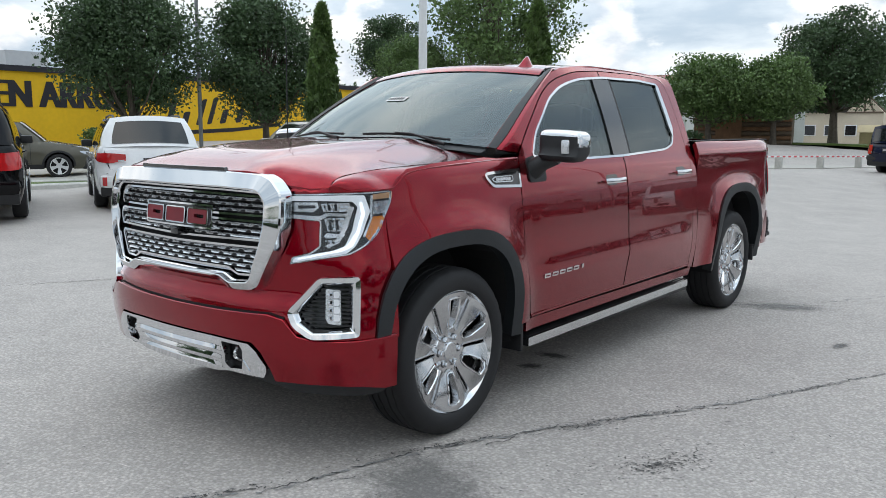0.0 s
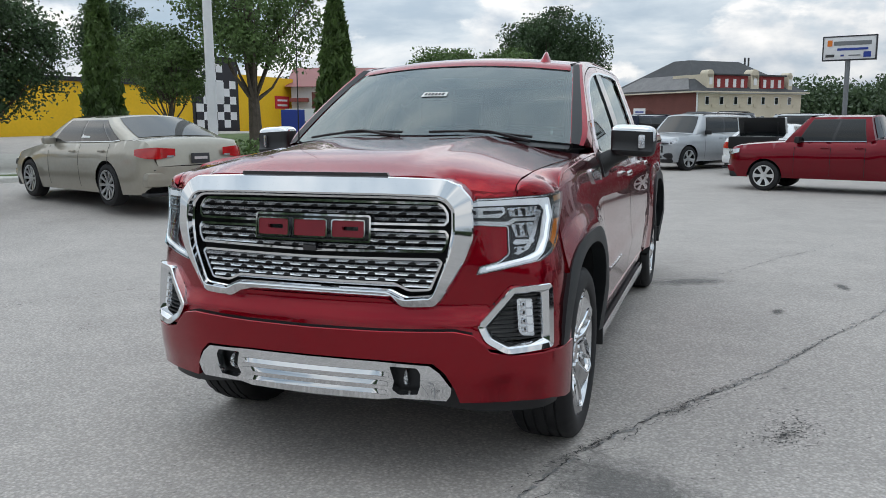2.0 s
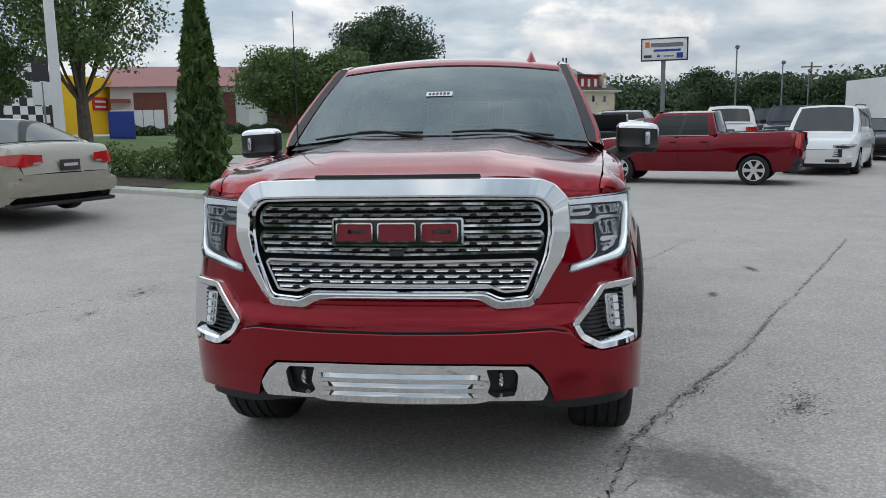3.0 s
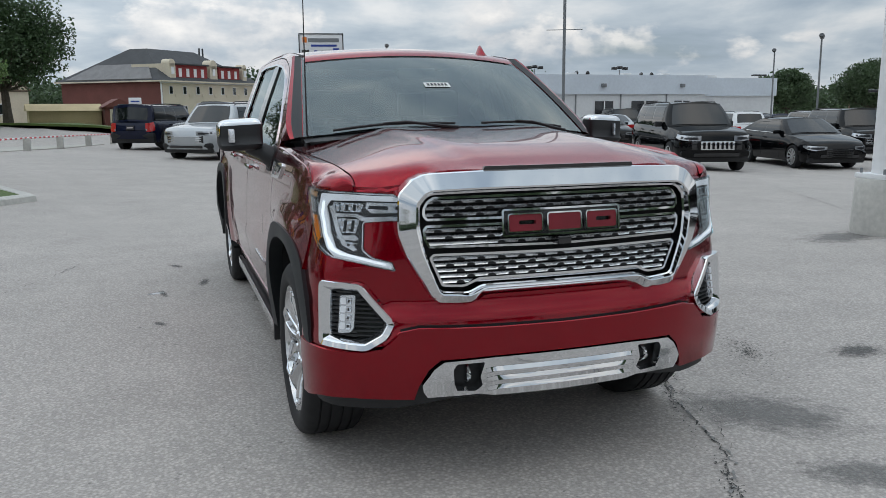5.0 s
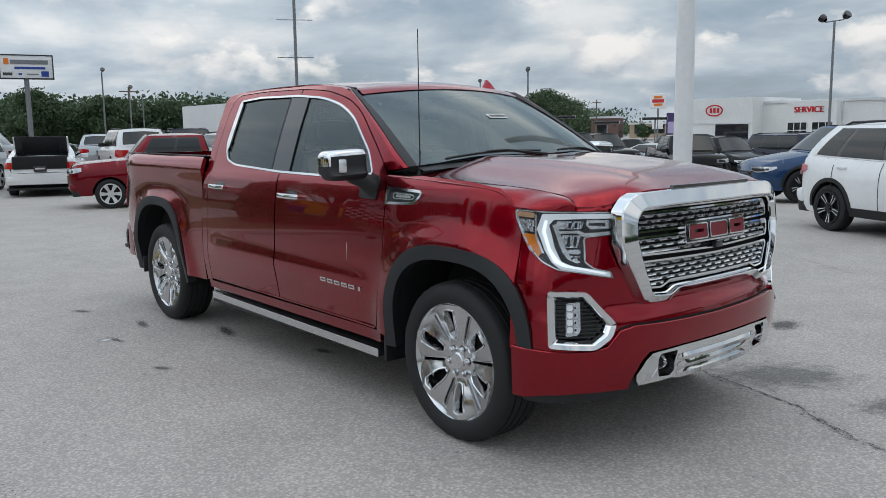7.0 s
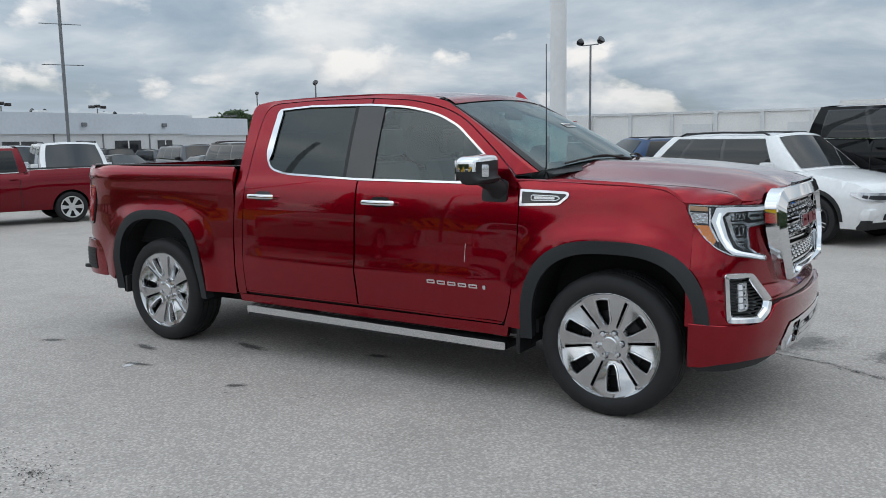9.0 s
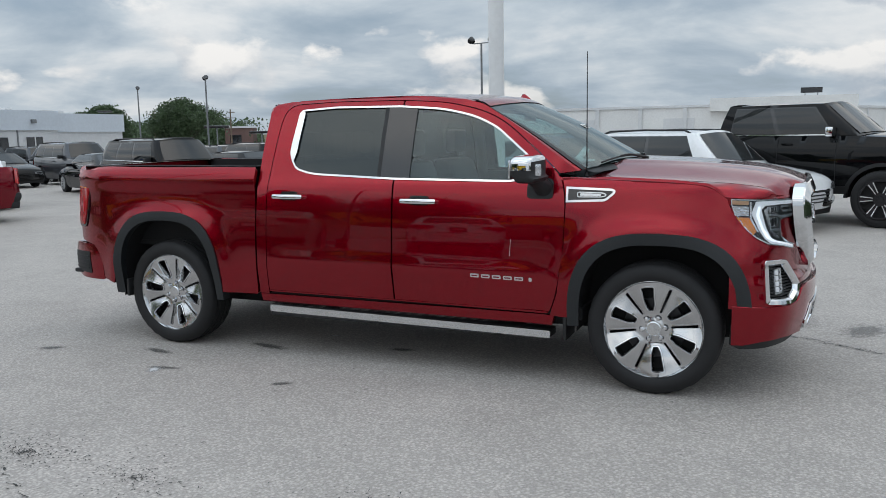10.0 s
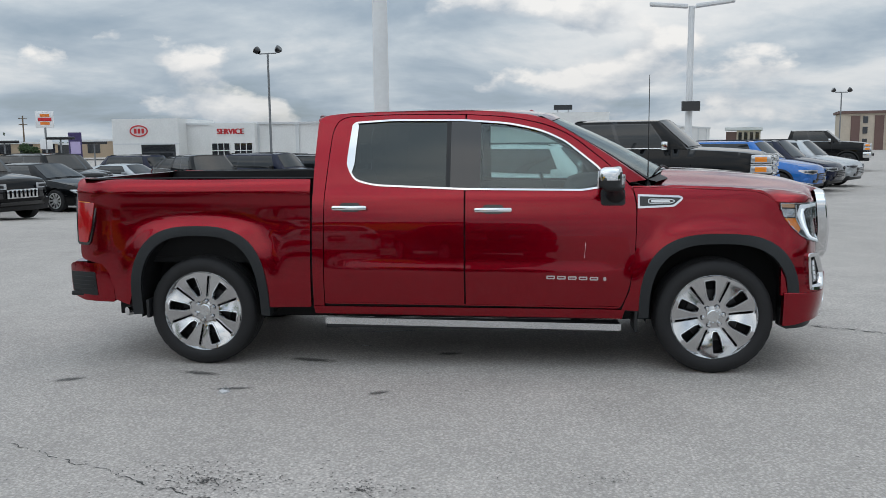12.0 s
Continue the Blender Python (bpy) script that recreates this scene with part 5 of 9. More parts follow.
    tube("exhaust_pipe", [(-.55, 4.2, .36), (-.70, 4.35, .37), (-.80, 4.42, .37)], .035, SATIN, truck, 10)


def build_cabin():
    # fire wall, dash, wheel, seats
    box("fire_wall", (-.88, .50, .50), (.88, .54, 1.30), INTER, truck)
    bm = bmesh.new()
    prof = [(.40, 1.30), (.55, 1.345), (.80, 1.35), (.95, 1.31), (1.0, 1.22), (.97, 1.10), (.90, .85)]
    rows = [[bm.verts.new((x, y, z + .03 * (abs(x - .40) < .25) * (i in (2, 3)))) for x in np.linspace(-.84, .84, 25)] for i, (y, z) in enumerate(prof)]
    for a, b in zip(rows[:-1], rows[1:]):
        for k in range(24):
            bm.faces.new((a[k], a[k + 1], b[k + 1], b[k]))
    bm.normal_update()
    finish("dashboard", bm, INTER, truck)
    bm = bmesh.new()
    ring = [(.40 + .185 * math.cos(a), 1.13 + .07 * math.sin(a), 1.20 + .17 * math.sin(a)) for a in [2 * math.pi * i / 28 for i in range(29)]]
    add_tube(bm, ring, .016, 8, cap=False)
    sw = finish("steering_wheel", bm, INTER, truck)
    tube("steering_column", [(.40, .85, 1.12), (.40, 1.12, 1.19)], .04, INTER, sw, 8)
    tube("wheel_spoke", [(.22, 1.13, 1.20), (.40, 1.12, 1.19), (.58, 1.13, 1.20)], .025, INTER, sw, 6)

    def seat(x0, x1, y, rest=True):
        st = box("seat", (x0, y, .72), (x1, y + .52, .90), SEATM, truck, .05)
        bm = bmesh.new()
        add_box(bm, (x0 + .02, y + .44, .86), (x1 - .02, y + .60, 1.42), .06)
        for v in bm.verts:
            v.co.y += (v.co.z - .86) * .28
        finish("backrest", bm, SEATM, st)
        k = 1 if x1 - x0 < .8 else 3
        for i in range(k):
            c = x0 + (x1 - x0) * (i + .5) / k
            bm = bmesh.new()
            add_box(bm, (c - .13, y + .60, 1.46), (c + .13, y + .70, 1.65), .04)
            hr = finish("headrest", bm, SEATM, st)
            tube("headrest_post", [(c, y + .62, 1.38), (c, y + .64, 1.50)], .012, SATIN, st, 6)
    seat(.12, .72, 1.20)
    seat(-.72, -.12, 1.20)
    seat(-.74, .74, 2.12)
    box("console", (-.11, 1.05, .60), (.11, 1.75, .98), INTER, truck, .03)
    box("rear_view_mirror", (-.12, 1.06, 1.70), (.12, 1.085, 1.765), INTER, truck, .012)
    for s in (1, -1):
        box("door_trim", (min(s * .84, s * .875), .62, .50), (max(s * .84, s * .875), 2.80, 1.29), INTER, truck, .01)
        tube("inner_post", [(s * .82, 1.765, 1.28), (s * .755, 1.765, 1.55), (s * .665, 1.765, 1.82)], .045, INTER, truck, 8)
        tube("inner_pillar", [Vector((s * wind(.97, v).x, wind(1, v).y + .04, wind(1, v).z - .03)) for v in (.03, .3, .6, .95)], .032, HEADL, truck, 8)


build_sides()
build_top()
build_nose()
build_wheels()
build_rear()
build_cabin()



# ==== ground
_climb = curve([-1, 0, 3, 7, 11, 16, 22, 29, 40], [0, 0, .06, .26, .30, .20, .10, .85, 1.0])


def rise(x, y):
    """The lot climbs gently towards the planted strip and the street, and falls a little towards the stock rows."""
    up = _climb(-.8 * x + .6 * y - 4.0) * sstep(1, -6, x) * sstep(75, 40, y)
    up *= .28 + .72 * max(sstep(5.4, 7.2, y + .25 * (x + 8.5)), sstep(9.5, 13, y))
    return up - .22 * sstep(9.5, 14, x) * sstep(3, 9, y) - .40 * sstep(17, 33, x) * sstep(5, 12, y) * sstep(400, 90, x)


def asphalt():
    m, nt, b = mat_base("worn_grey_asphalt")
    N, L = nt.nodes.new, nt.links.new
    tc = N("ShaderNodeTexCoord")

    def noise_(scale, detail, lo, hi, a, c, rough=.5):
        n = N("ShaderNodeTexNoise")
        n.inputs["Scale"].default_value, n.inputs["Detail"].default_value, n.inputs["Roughness"].default_value = scale, detail, rough
        L(tc.outputs["Object"], n.inputs["Vector"])
        r = N("ShaderNodeMapRange")
        for k, v in (("From Min", lo), ("From Max", hi), ("To Min", a), ("To Max", c)):
            r.inputs[k].default_value = v
        L(n.outputs["Fac"], r.inputs["Value"])
        return r.outputs[0], n.outputs["Fac"]
    wide, _ = noise_(.16, 4, .3, .7, .94, 1.06)
    blot, _ = noise_(1.4, 8, .3, .7, .88, 1.10, .70)
    grit, gf = noise_(80, 4, .28, .72, .70, 1.30, .7)
    vor = N("ShaderNodeTexVoronoi"); vor.inputs["Scale"].default_value = 48
    L(tc.outputs["Object"], vor.inputs["Vector"])
    st = N("ShaderNodeMapRange")
    for k, v in (("From Min", 0.0), ("From Max", 0.6), ("To Min", 1.26), ("To Max", .80)):
        st.inputs[k].default_value = v
    L(vor.outputs["Distance"], st.inputs["Value"])
    pit = N("ShaderNodeTexNoise"); pit.inputs["Scale"].default_value, pit.inputs["Detail"].default_value = 26, 5
    L(tc.outputs["Object"], pit.inputs["Vector"])
    pr = N("ShaderNodeMapRange")
    for k, v in (("From Min", .64), ("From Max", .74), ("To Min", 1.0), ("To Max", .55)):
        pr.inputs[k].default_value = v
    L(pit.outputs["Fac"], pr.inputs["Value"])
    acc = wide
    for o in (blot, grit, st.outputs[0], pr.outputs[0]):
        mm = N("ShaderNodeMath"); mm.operation = "MULTIPLY"
        L(acc, mm.inputs[0]); L(o, mm.inputs[1])
        acc = mm.outputs[0]
    vm = N("ShaderNodeVectorMath"); vm.operation = "SCALE"; vm.inputs[0].default_value = (.428, .394, .366)
    L(acc, vm.inputs["Scale"]); L(vm.outputs[0], b.inputs["Base Color"])
    b.inputs["Roughness"].default_value = .82
    h = N("ShaderNodeMath"); h.operation = "ADD"
    L(gf, h.inputs[0]); L(vor.outputs["Distance"], h.inputs[1])
    bump(nt, b, h.outputs[0], .35, .004)
    return m


ASPHALT = asphalt()


def build_ground():
    """One sheet, fine near the lot and coarse far off."""
    def ticks():
        near = list(np.arange(-40, 40.1, 2.0))
        far = [60, 90, 140, 220, 400, 800, 1600, 3000]
        return [-f for f in reversed(far)] + near + far
    t = ticks()
    bm = bmesh.new()
    vs = [[bm.verts.new((x, y, rise(x, y))) for y in t] for x in t]
    for i in range(len(t) - 1):
        for j in range(len(t) - 1):
            bm.faces.new((vs[i][j], vs[i + 1][j], vs[i + 1][j + 1], vs[i][j + 1]))
    bm.normal_update()
    g = finish("ground", bm, ASPHALT)
    tagged(g, "worn pale grey asphalt of a large parking lot", "ground", kind="structure")


build_ground()


def ribbon(name, path, width, mat, label, seed, ragged=.4, step=.022):
    """A crack: a thin ragged strip that lies on the ground."""
    rng = random.Random(seed)
    pts_ = []
    for a, b in zip(path[:-1], path[1:]):
        k = max(1, int(math.dist(a, b) / step))
        pts_ += [(a[0] + (b[0] - a[0]) * i / k, a[1] + (b[1] - a[1]) * i / k) for i in range(k)]
    bm = bmesh.new()
    rows, off = [], 0.0
    for i, p in enumerate(pts_):
        q0, q1 = pts_[max(i - 1, 0)], pts_[min(i + 1, len(pts_) - 1)]
        d = Vector((q1[0] - q0[0], q1[1] - q0[1])).normalized()
        off = off * .75 + rng.gauss(0, .010)
        w = width * max(.12, rng.gauss(.6, ragged))
        z = rise(*p) + .004
        rows.append([bm.verts.new((p[0] - d.y * (off + e * w), p[1] + d.x * (off + e * w), z)) for e in (-.5, .5)])
    hold = 0
    for a, b in zip(rows[:-1], rows[1:]):
        hold = rng.randint(2, 9) if hold <= -2 else hold - 1
        if hold > 0:
            bm.faces.new((a[0], b[0], b[1], a[1]))
    ob = finish(name, bm, mat)
    return tagged(ob, label, "crack", kind="structure")


def flake(px, py, w, turn, a, k):
    """A point on the rim of a thin sliver that is turned on the ground."""
    u, v = w * k * math.cos(a), .28 * w * k * math.sin(a)
    return px + u * math.cos(turn) - v * math.sin(turn), py + u * math.sin(turn) + v * math.cos(turn)


def speckle(name, x, y, rx, ry, n, size, seed, label, along=0.0):
    """Scattered broken bits of the surface round a worn place."""
    rng = random.Random(seed)
    bm = bmesh.new()
    for _ in range(n):
        a, r = rng.uniform(0, 2 * math.pi), abs(rng.gauss(0, .5))
        u, v = rx * r * math.cos(a), ry * r * math.sin(a)
        c, s_ = math.cos(along), math.sin(along)
        px, py = x + u * c - v * s_, y + u * s_ + v * c
        k = rng.randint(4, 6)
        w = size * rng.uniform(.3, 1.2)
        t0 = along + rng.gauss(1.2, .8)
        z = rise(px, py) + .0035 + rng.uniform(0, .001)
        bm.faces.new([bm.verts.new((*flake(px, py, w, t0, 6.283 * i / k, rng.uniform(.5, 1)), z)) for i in range(k)])
    bmesh.ops.recalc_face_normals(bm, faces=bm.faces)
    for f in bm.faces:
        if f.normal.z < 0:
            f.normal_flip()
    ob = finish(name, bm, CRACK)
    return tagged(ob, label, "worn patch", kind="stuff")


def stain_mat(name, colour, strength):
    """A soft-edged stain; its own mottling breaks it up."""
    m, nt, b = mat_base(name)
    N, L = nt.nodes.new, nt.links.new
    b.inputs["Base Color"].default_value = (*colour, 1)
    b.inputs["Roughness"].default_value = .6
    tc = N("ShaderNodeTexCoord")
    ln = N("ShaderNodeVectorMath"); ln.operation = "LENGTH"
    L(tc.outputs["Object"], ln.inputs[0])
    n = N("ShaderNodeTexNoise"); n.inputs["Scale"].default_value, n.inputs["Detail"].default_value = 3.2, 7
    n.inputs["Roughness"].default_value = .7
    L(tc.outputs["Object"], n.inputs["Vector"])
    s1 = N("ShaderNodeMath"); s1.operation = "SUBTRACT"
    L(n.outputs["Fac"], s1.inputs[0])
    h = N("ShaderNodeMath"); h.operation = "MULTIPLY"; h.inputs[1].default_value = .55
    L(ln.outputs["Value"], h.inputs[0]); L(h.outputs[0], s1.inputs[1])
    r = N("ShaderNodeMapRange")
    for k, v in (("From Min", .02), ("From Max", .30), ("To Min", 0.0), ("To Max", strength)):
        r.inputs[k].default_value = v
    L(s1.outputs[0], r.inputs["Value"]); L(r.outputs[0], b.inputs["Alpha"])
    return m


CRACK = plain("crack_dark", (.055, .054, .052), .9, 0, .3, 20, .3)
SEAM = plain("crack_seam", (.235, .23, .225), .9, 0, .3, 20, .3)
OIL = stain_mat("oil_stain", (.055, .055, .055), .60)
DAMP = stain_mat("damp_stain", (.12, .12, .118), .45)


def stain(x, y, rx, ry, turn, mat, label):
    """A flat patch, one unit across before it is stretched, so that the stain keeps its shape."""
    bm = bmesh.new()
    add_grid(bm, 6, 6, lambda u, v: ((2 * u - 1), (2 * v - 1), 0))
    ob = finish("stain", bm, mat)
    ob.matrix_world = pose(x, y, rise(x, y) + .003, 0, 0, turn) @ Matrix.Diagonal((rx, ry, 1, 1))
    return tagged(ob, label, "stain", kind="structure")


LONG = [(.02, -2.3), (.35, -1.75), (.62, -1.20), (.80, -.95), (1.0, -.25), (1.30, .32), (1.86, 1.32), (2.37, 2.43), (3.1, 3.9), (4.2, 6.2)]
ribbon("crack", LONG, .0085, CRACK, "long ragged crack across the asphalt", 1)
ribbon("crack", [(p[0] + .05, p[1] - .02) for p in LONG[3:7]], .005, CRACK, "finer crack that follows the long one", 2, .5)
ribbon("crack", LONG, .022, SEAM, "pale edge of the long crack", 12, .3)
ribbon("crack", [(-4.9, -.15), (-4.58, .28), (-4.19, 1.01), (-3.6, 2.1), (-2.9, 3.6), (-2.3, 5.0)], .010, CRACK, "ragged crack beside the truck", 4)
ribbon("crack", [(-7.6, -3.6), (-5.9, -1.7), (-4.9, -.15)], .010, CRACK, "ragged crack running to the lot's edge", 5)
ribbon("crack", [(1.30, 4.03), (2.1, 5.6), (2.9, 7.0)], .02, SEAM, "faint crack behind the wheel", 6)
ribbon("crack", [(5.2, .6), (6.6, 2.6), (8.2, 6.0), (9.6, 9.0)], .02, SEAM, "faint crack far across the lot", 7)
for i, (x, y, rx, ry, a, n) in enumerate(((1.90, .27, .22, .6, -.5, 420), (1.05, -.12, .05, .75, -.45, 260), (1.55, .80, .05, .9, -.5, 220), (2.1, 1.85, .05, .9, -.45, 150), (1.42, .52, .10, .35, -.5, 120), (-3.05, 2.9, .35, .65, 0, 520), (-3.1, 2.1, .25, .5, 0, 220), (.62, -1.20, .06, .6, -.5, 160), (-4.3, .8, .07, .9, -.5, 220), (-2.9, .9, .2, .5, 0, 60))):
    speckle("worn_patch", x, y, rx, ry, n, .0135, 40 + i, "scattered broken bits of worn asphalt", a)
stain(1.28, -.60, .56, .36, -36, DAMP, "dark oily patch on the asphalt")
stain(1.22, -1.32, .34, .20, -20, DAMP, "damp-looking dark patch")
stain(.60, 1.50, .16, .09, 10, OIL, "small dark oil drip")
stain(.62, 1.20, .11, .08, 40, OIL, "small dark oil drip")
stain(1.28, 4.05, .5, .22, 30, DAMP, "dark patch by the crack")
stain(2.57, .05, .24, .16, 15, OIL, "dark oily patch on the asphalt")
stain(6.0, 3.6, .8, .4, 15, DAMP, "wide damp stain on the lot")
for i, (x, y, rx, ry) in enumerate(((-1.20, 3.68, .20, .06), (-1.55, 3.31, .17, .04), (-1.58, 2.30, .10, .05), (-.79, 2.96, .26, .07), (-.54, 1.92, .13, .06), (-1.42, 4.56, .14, .06), (2.0, 3.0, .14, .06), (2.6, 4.2, .2, .07))):
    stain(x, y, rx, ry, 80 + 20 * (i % 3), OIL, "small dark drip on the asphalt")
# narrow marks paler than the asphalt round them
PALE = stain_mat("pale_mark", (.62, .63, .64), .85)
for x, y, rx, ry, a in ((.20, 2.50, .26, .03, 100), (-.33, 2.63, .06, .02, 95), (.18, .84, .11, .018, 100), (-1.60, 3.35, .10, .06, 20)):
    stain(x, y, rx, ry, a, PALE, "thin pale mark on the asphalt")



# ==== parked cars
CARGLASS = plain("dark_car_glass", (0.006, 0.008, 0.009), 0.02, 0.0, 0.25, 1.6, 0.0)
CARGLASS.node_tree.nodes["Principled BSDF"].inputs["Specular IOR Level"].default_value = 0.42
CARGLASS.node_tree.nodes["Principled BSDF"].inputs["IOR"].default_value = 1.62
LENS = plain("clear_headlamp", (0.55, 0.57, 0.60), 0.12, 0.6, 0.25, 9.0, 0.2, coat=1.0)
TAIL = plain("tail_lens", (0.45, 0.010, 0.012), 0.15, 0.0, 0.15, 9.0, 0.1, coat=1.0)
ALLOY = plain("alloy_silver", (0.72, 0.73, 0.74), 0.30, 0.9, 0.06, 9.0, 0.03)
ALLOYB = plain("alloy_black", (0.03, 0.03, 0.033), 0.25, 0.5, 0.06, 9.0, 0.03)
PLATE = plain("plate_dark", (0.03, 0.03, 0.035), 0.4, 0.0, 0.05, 9.0, 0.03)
SIGNBAR = plain("plate_bar_pale", (0.55, 0.50, 0.50), 0.5, 0.0, 0.05, 9.0, 0.03)
PAINTS = {
    "white": paint("white_paint", (0.76, 0.77, 0.78)), "silver": paint("silver_paint", (0.42, 0.44, 0.46), 0.5),
    "black": paint("black_paint", (0.003, 0.0033, 0.004), 0.0, 0.38, 1.32), "grey": paint("grey_paint", (0.07, 0.075, 0.085), 0.5, 0.38, 1.4),
    "tan": paint("champagne_paint", (0.37, 0.345, 0.29), 0.5), "olive": paint("olive_paint", (0.09, 0.085, 0.065), 0.5),
    "blue": paint("blue_paint", (0.015, 0.05, 0.13), 0.3), "bright": paint("bright_blue_paint", (0.02, 0.13, 0.42), 0.3),
    "navy": paint("navy_paint", (0.008, 0.011, 0.030), 0.2, 0.38, 1.36), "red": paint("dull_red_paint", (0.17, 0.002, 0.010), 0.75, 0.36, 1.42),
}


def car_wheel(r, width, style, mat):
    """A road wheel that faces +x, hub at the origin."""
    bm = bmesh.new()
    add_lathe(bm, [(-width, r * .70), (-width * 1.02, r * .86), (-width * .96, r * .96), (-width * .8, r), (-width * .2, r), (-width * .04, r * .96), (.005, r * .86), (0, r * .74), (-.01, r * .70)], 40, "x")
    bmesh.ops.recalc_face_normals(bm, faces=bm.faces)
    tyre = finish("wheel", bm, RUBBER, None)
    bm = bmesh.new()
    add_lathe(bm, [(-.05, 0), (-.05, r * .66), (-.008, r * .68), (.006, r * .705), (-.004, r * .725)], 40, "x")
    bmesh.ops.recalc_face_normals(bm, faces=bm.faces)
    finish("rim_barrel", bm, DARK if style != "steel" else mat, tyre)
    n = {"five": 5, "six": 6, "ten": 10}.get(style, 5)
    disc = [Vector((r * .70 * math.cos(2 * math.pi * i / 40), r * .70 * math.sin(2 * math.pi * i / 40))) for i in range(40)]
    holes = []
    for k in range(n):
        a = math.pi / 2 + 2 * math.pi * k / n
        h = math.pi / n * .62
        ro, ri = r * .62, r * .22
        q = [(ri, -h * ri * .55), (ro, -h * ro * .98), (ro * 1.01, 0), (ro, h * ro * .98), (ri, h * ri * .55)]
        c, s_ = math.cos(a), math.sin(a)
        holes.append(fillet([(x * c - y * s_, x * s_ + y * c) for x, y in q], r * .05, 2))
    panel("rim", disc, lambda y, z: (.004 + .02 * sstep(r * .3, r * .7, math.hypot(y, z)) - .012, y, z), (1, 0, 0), mat, tyre, holes=holes, step=r * .16, rim=.02)
    if mat is ALLOYB:
        # bright milled edge along each black spoke
        for k in range(n):
            a = math.pi / 2 + 2 * math.pi * (k + .5) / n
            c, s_ = math.cos(a), math.sin(a)
            for e in (-1, 1):
                q = [(r * .22, e * r * .055), (r * .63, e * r * .105), (r * .63, e * r * .065), (r * .24, e * r * .030)]
                panel("rim_accent", [Vector((x * c - y * s_, x * s_ + y * c)) for x, y in q], lambda y, z: (.020 * sstep(r * .3, r * .7, math.hypot(y, z)) - .005, y, z), (1, 0, 0), ALLOY, tyre, step=r * .2, rim=.003)
    bm = bmesh.new()
    add_lathe(bm, [(.0, r * .12), (.008, r * .11), (.010, 0)], 14, "x")
    bmesh.ops.recalc_face_normals(bm, faces=bm.faces)
    finish("hub_cap", bm, mat, tyre)
    return tyre


SPECS = {
    # t: share of the length from the nose; z in metres
    "sedan": dict(L=4.81, W=1.80, H=1.38, r=.325, wb=2.72, fo=.94, low=.19, deck=([0, .012, .05, .12, .26, .31, .55, .80, .86, .965, .99, 1], [.56, .66, .735, .80, .90, .925, .945, .97, 1.00, .985, .90, .62]), gl=(.285, .43, .70, .885), wr=.66, win=((.10, .47), (.50, .80), (.82, .90)), tone="tan"),
    "wagon": dict(L=4.79, W=1.83, H=1.61, r=.345, wb=2.74, fo=.95, low=.26, deck=([0, .012, .05, .12, .25, .30, .55, .85, .955, .985, 1], [.66, .78, .86, .92, 1.02, 1.04, 1.06, 1.09, 1.10, 1.02, .70]), gl=(.275, .40, .90, .975), wr=.66, win=((.09, .40), (.43, .68), (.71, .90)), rails=True, clad=True),
    "hatch": dict(L=4.46, W=1.80, H=1.60, r=.345, wb=2.66, fo=.92, low=.25, deck=([0, .012, .05, .12, .26, .31, .55, .84, .95, .985, 1], [.64, .77, .85, .91, 1.01, 1.03, 1.05, 1.09, 1.11, 1.02, .68]), gl=(.285, .415, .86, .965), wr=.64, win=((.09, .43), (.46, .74), (.77, .90)), rails=True, clad=True),
    "suv": dict(L=4.85, W=1.94, H=1.77, r=.385, wb=2.92, fo=.92, low=.28, deck=([0, .010, .03, .10, .24, .29, .55, .85, .965, .988, 1], [.76, .92, 1.00, 1.05, 1.12, 1.13, 1.14, 1.16, 1.16, 1.05, .74]), gl=(.275, .375, .90, .975), wr=.70, win=((.09, .40), (.43, .68), (.71, .92)), rails=True),
    "box_suv": dict(L=4.28, W=1.78, H=1.63, r=.355, wb=2.58, fo=.76, low=.30, deck=([0, .010, .03, .08, .24, .29, .55, .85, .975, .99, 1], [.72, .90, .97, .99, 1.03, 1.04, 1.04, 1.05, 1.05, .98, .72]), gl=(.285, .355, .955, .985), wr=.78, win=((.08, .38), (.41, .64), (.68, .94)), rails=True, clad=True),
    "pickup": dict(L=5.30, W=1.89, H=1.79, r=.36, wb=3.26, fo=.97, low=.32, deck=([0, .010, .03, .08, .22, .27, .45, .62, .64, .97, .99, 1], [.78, .96, 1.05, 1.09, 1.15, 1.165, 1.17, 1.18, 1.24, 1.26, 1.20, .80]), gl=(.265, .36, .605, .632), wr=.72, win=((.11, .52), (.56, .90)), bed=.64),
    "big_pickup": dict(L=6.05, W=2.03, H=2.05, r=.46, wb=3.88, fo=1.0, low=.52, deck=([0, .010, .03, .08, .22, .27, .45, .60, .62, .97, .99, 1], [1.05, 1.26, 1.36, 1.41, 1.46, 1.47, 1.47, 1.48, 1.52, 1.54, 1.46, 1.02]), gl=(.235, .335, .60, .622), wr=.74, win=((.11, .52), (.56, .90)), bed=.62, chromed=True, clad=True),
    "van": dict(L=5.10, W=1.97, H=1.85, r=.345, wb=3.0, fo=1.0, low=.22, deck=([0, .010, .04, .10, .20, .25, .55, .85, .975, .99, 1], [.68, .82, .92, .98, 1.08, 1.10, 1.12, 1.14, 1.14, 1.04, .70]), gl=(.20, .36, .93, .98), wr=.74, win=((.12, .40), (.43, .66), (.69, .94)), rails=True),
}


BOW = {"pickup": .07, "big_pickup": .04, "box_suv": .07, "suv": .13}


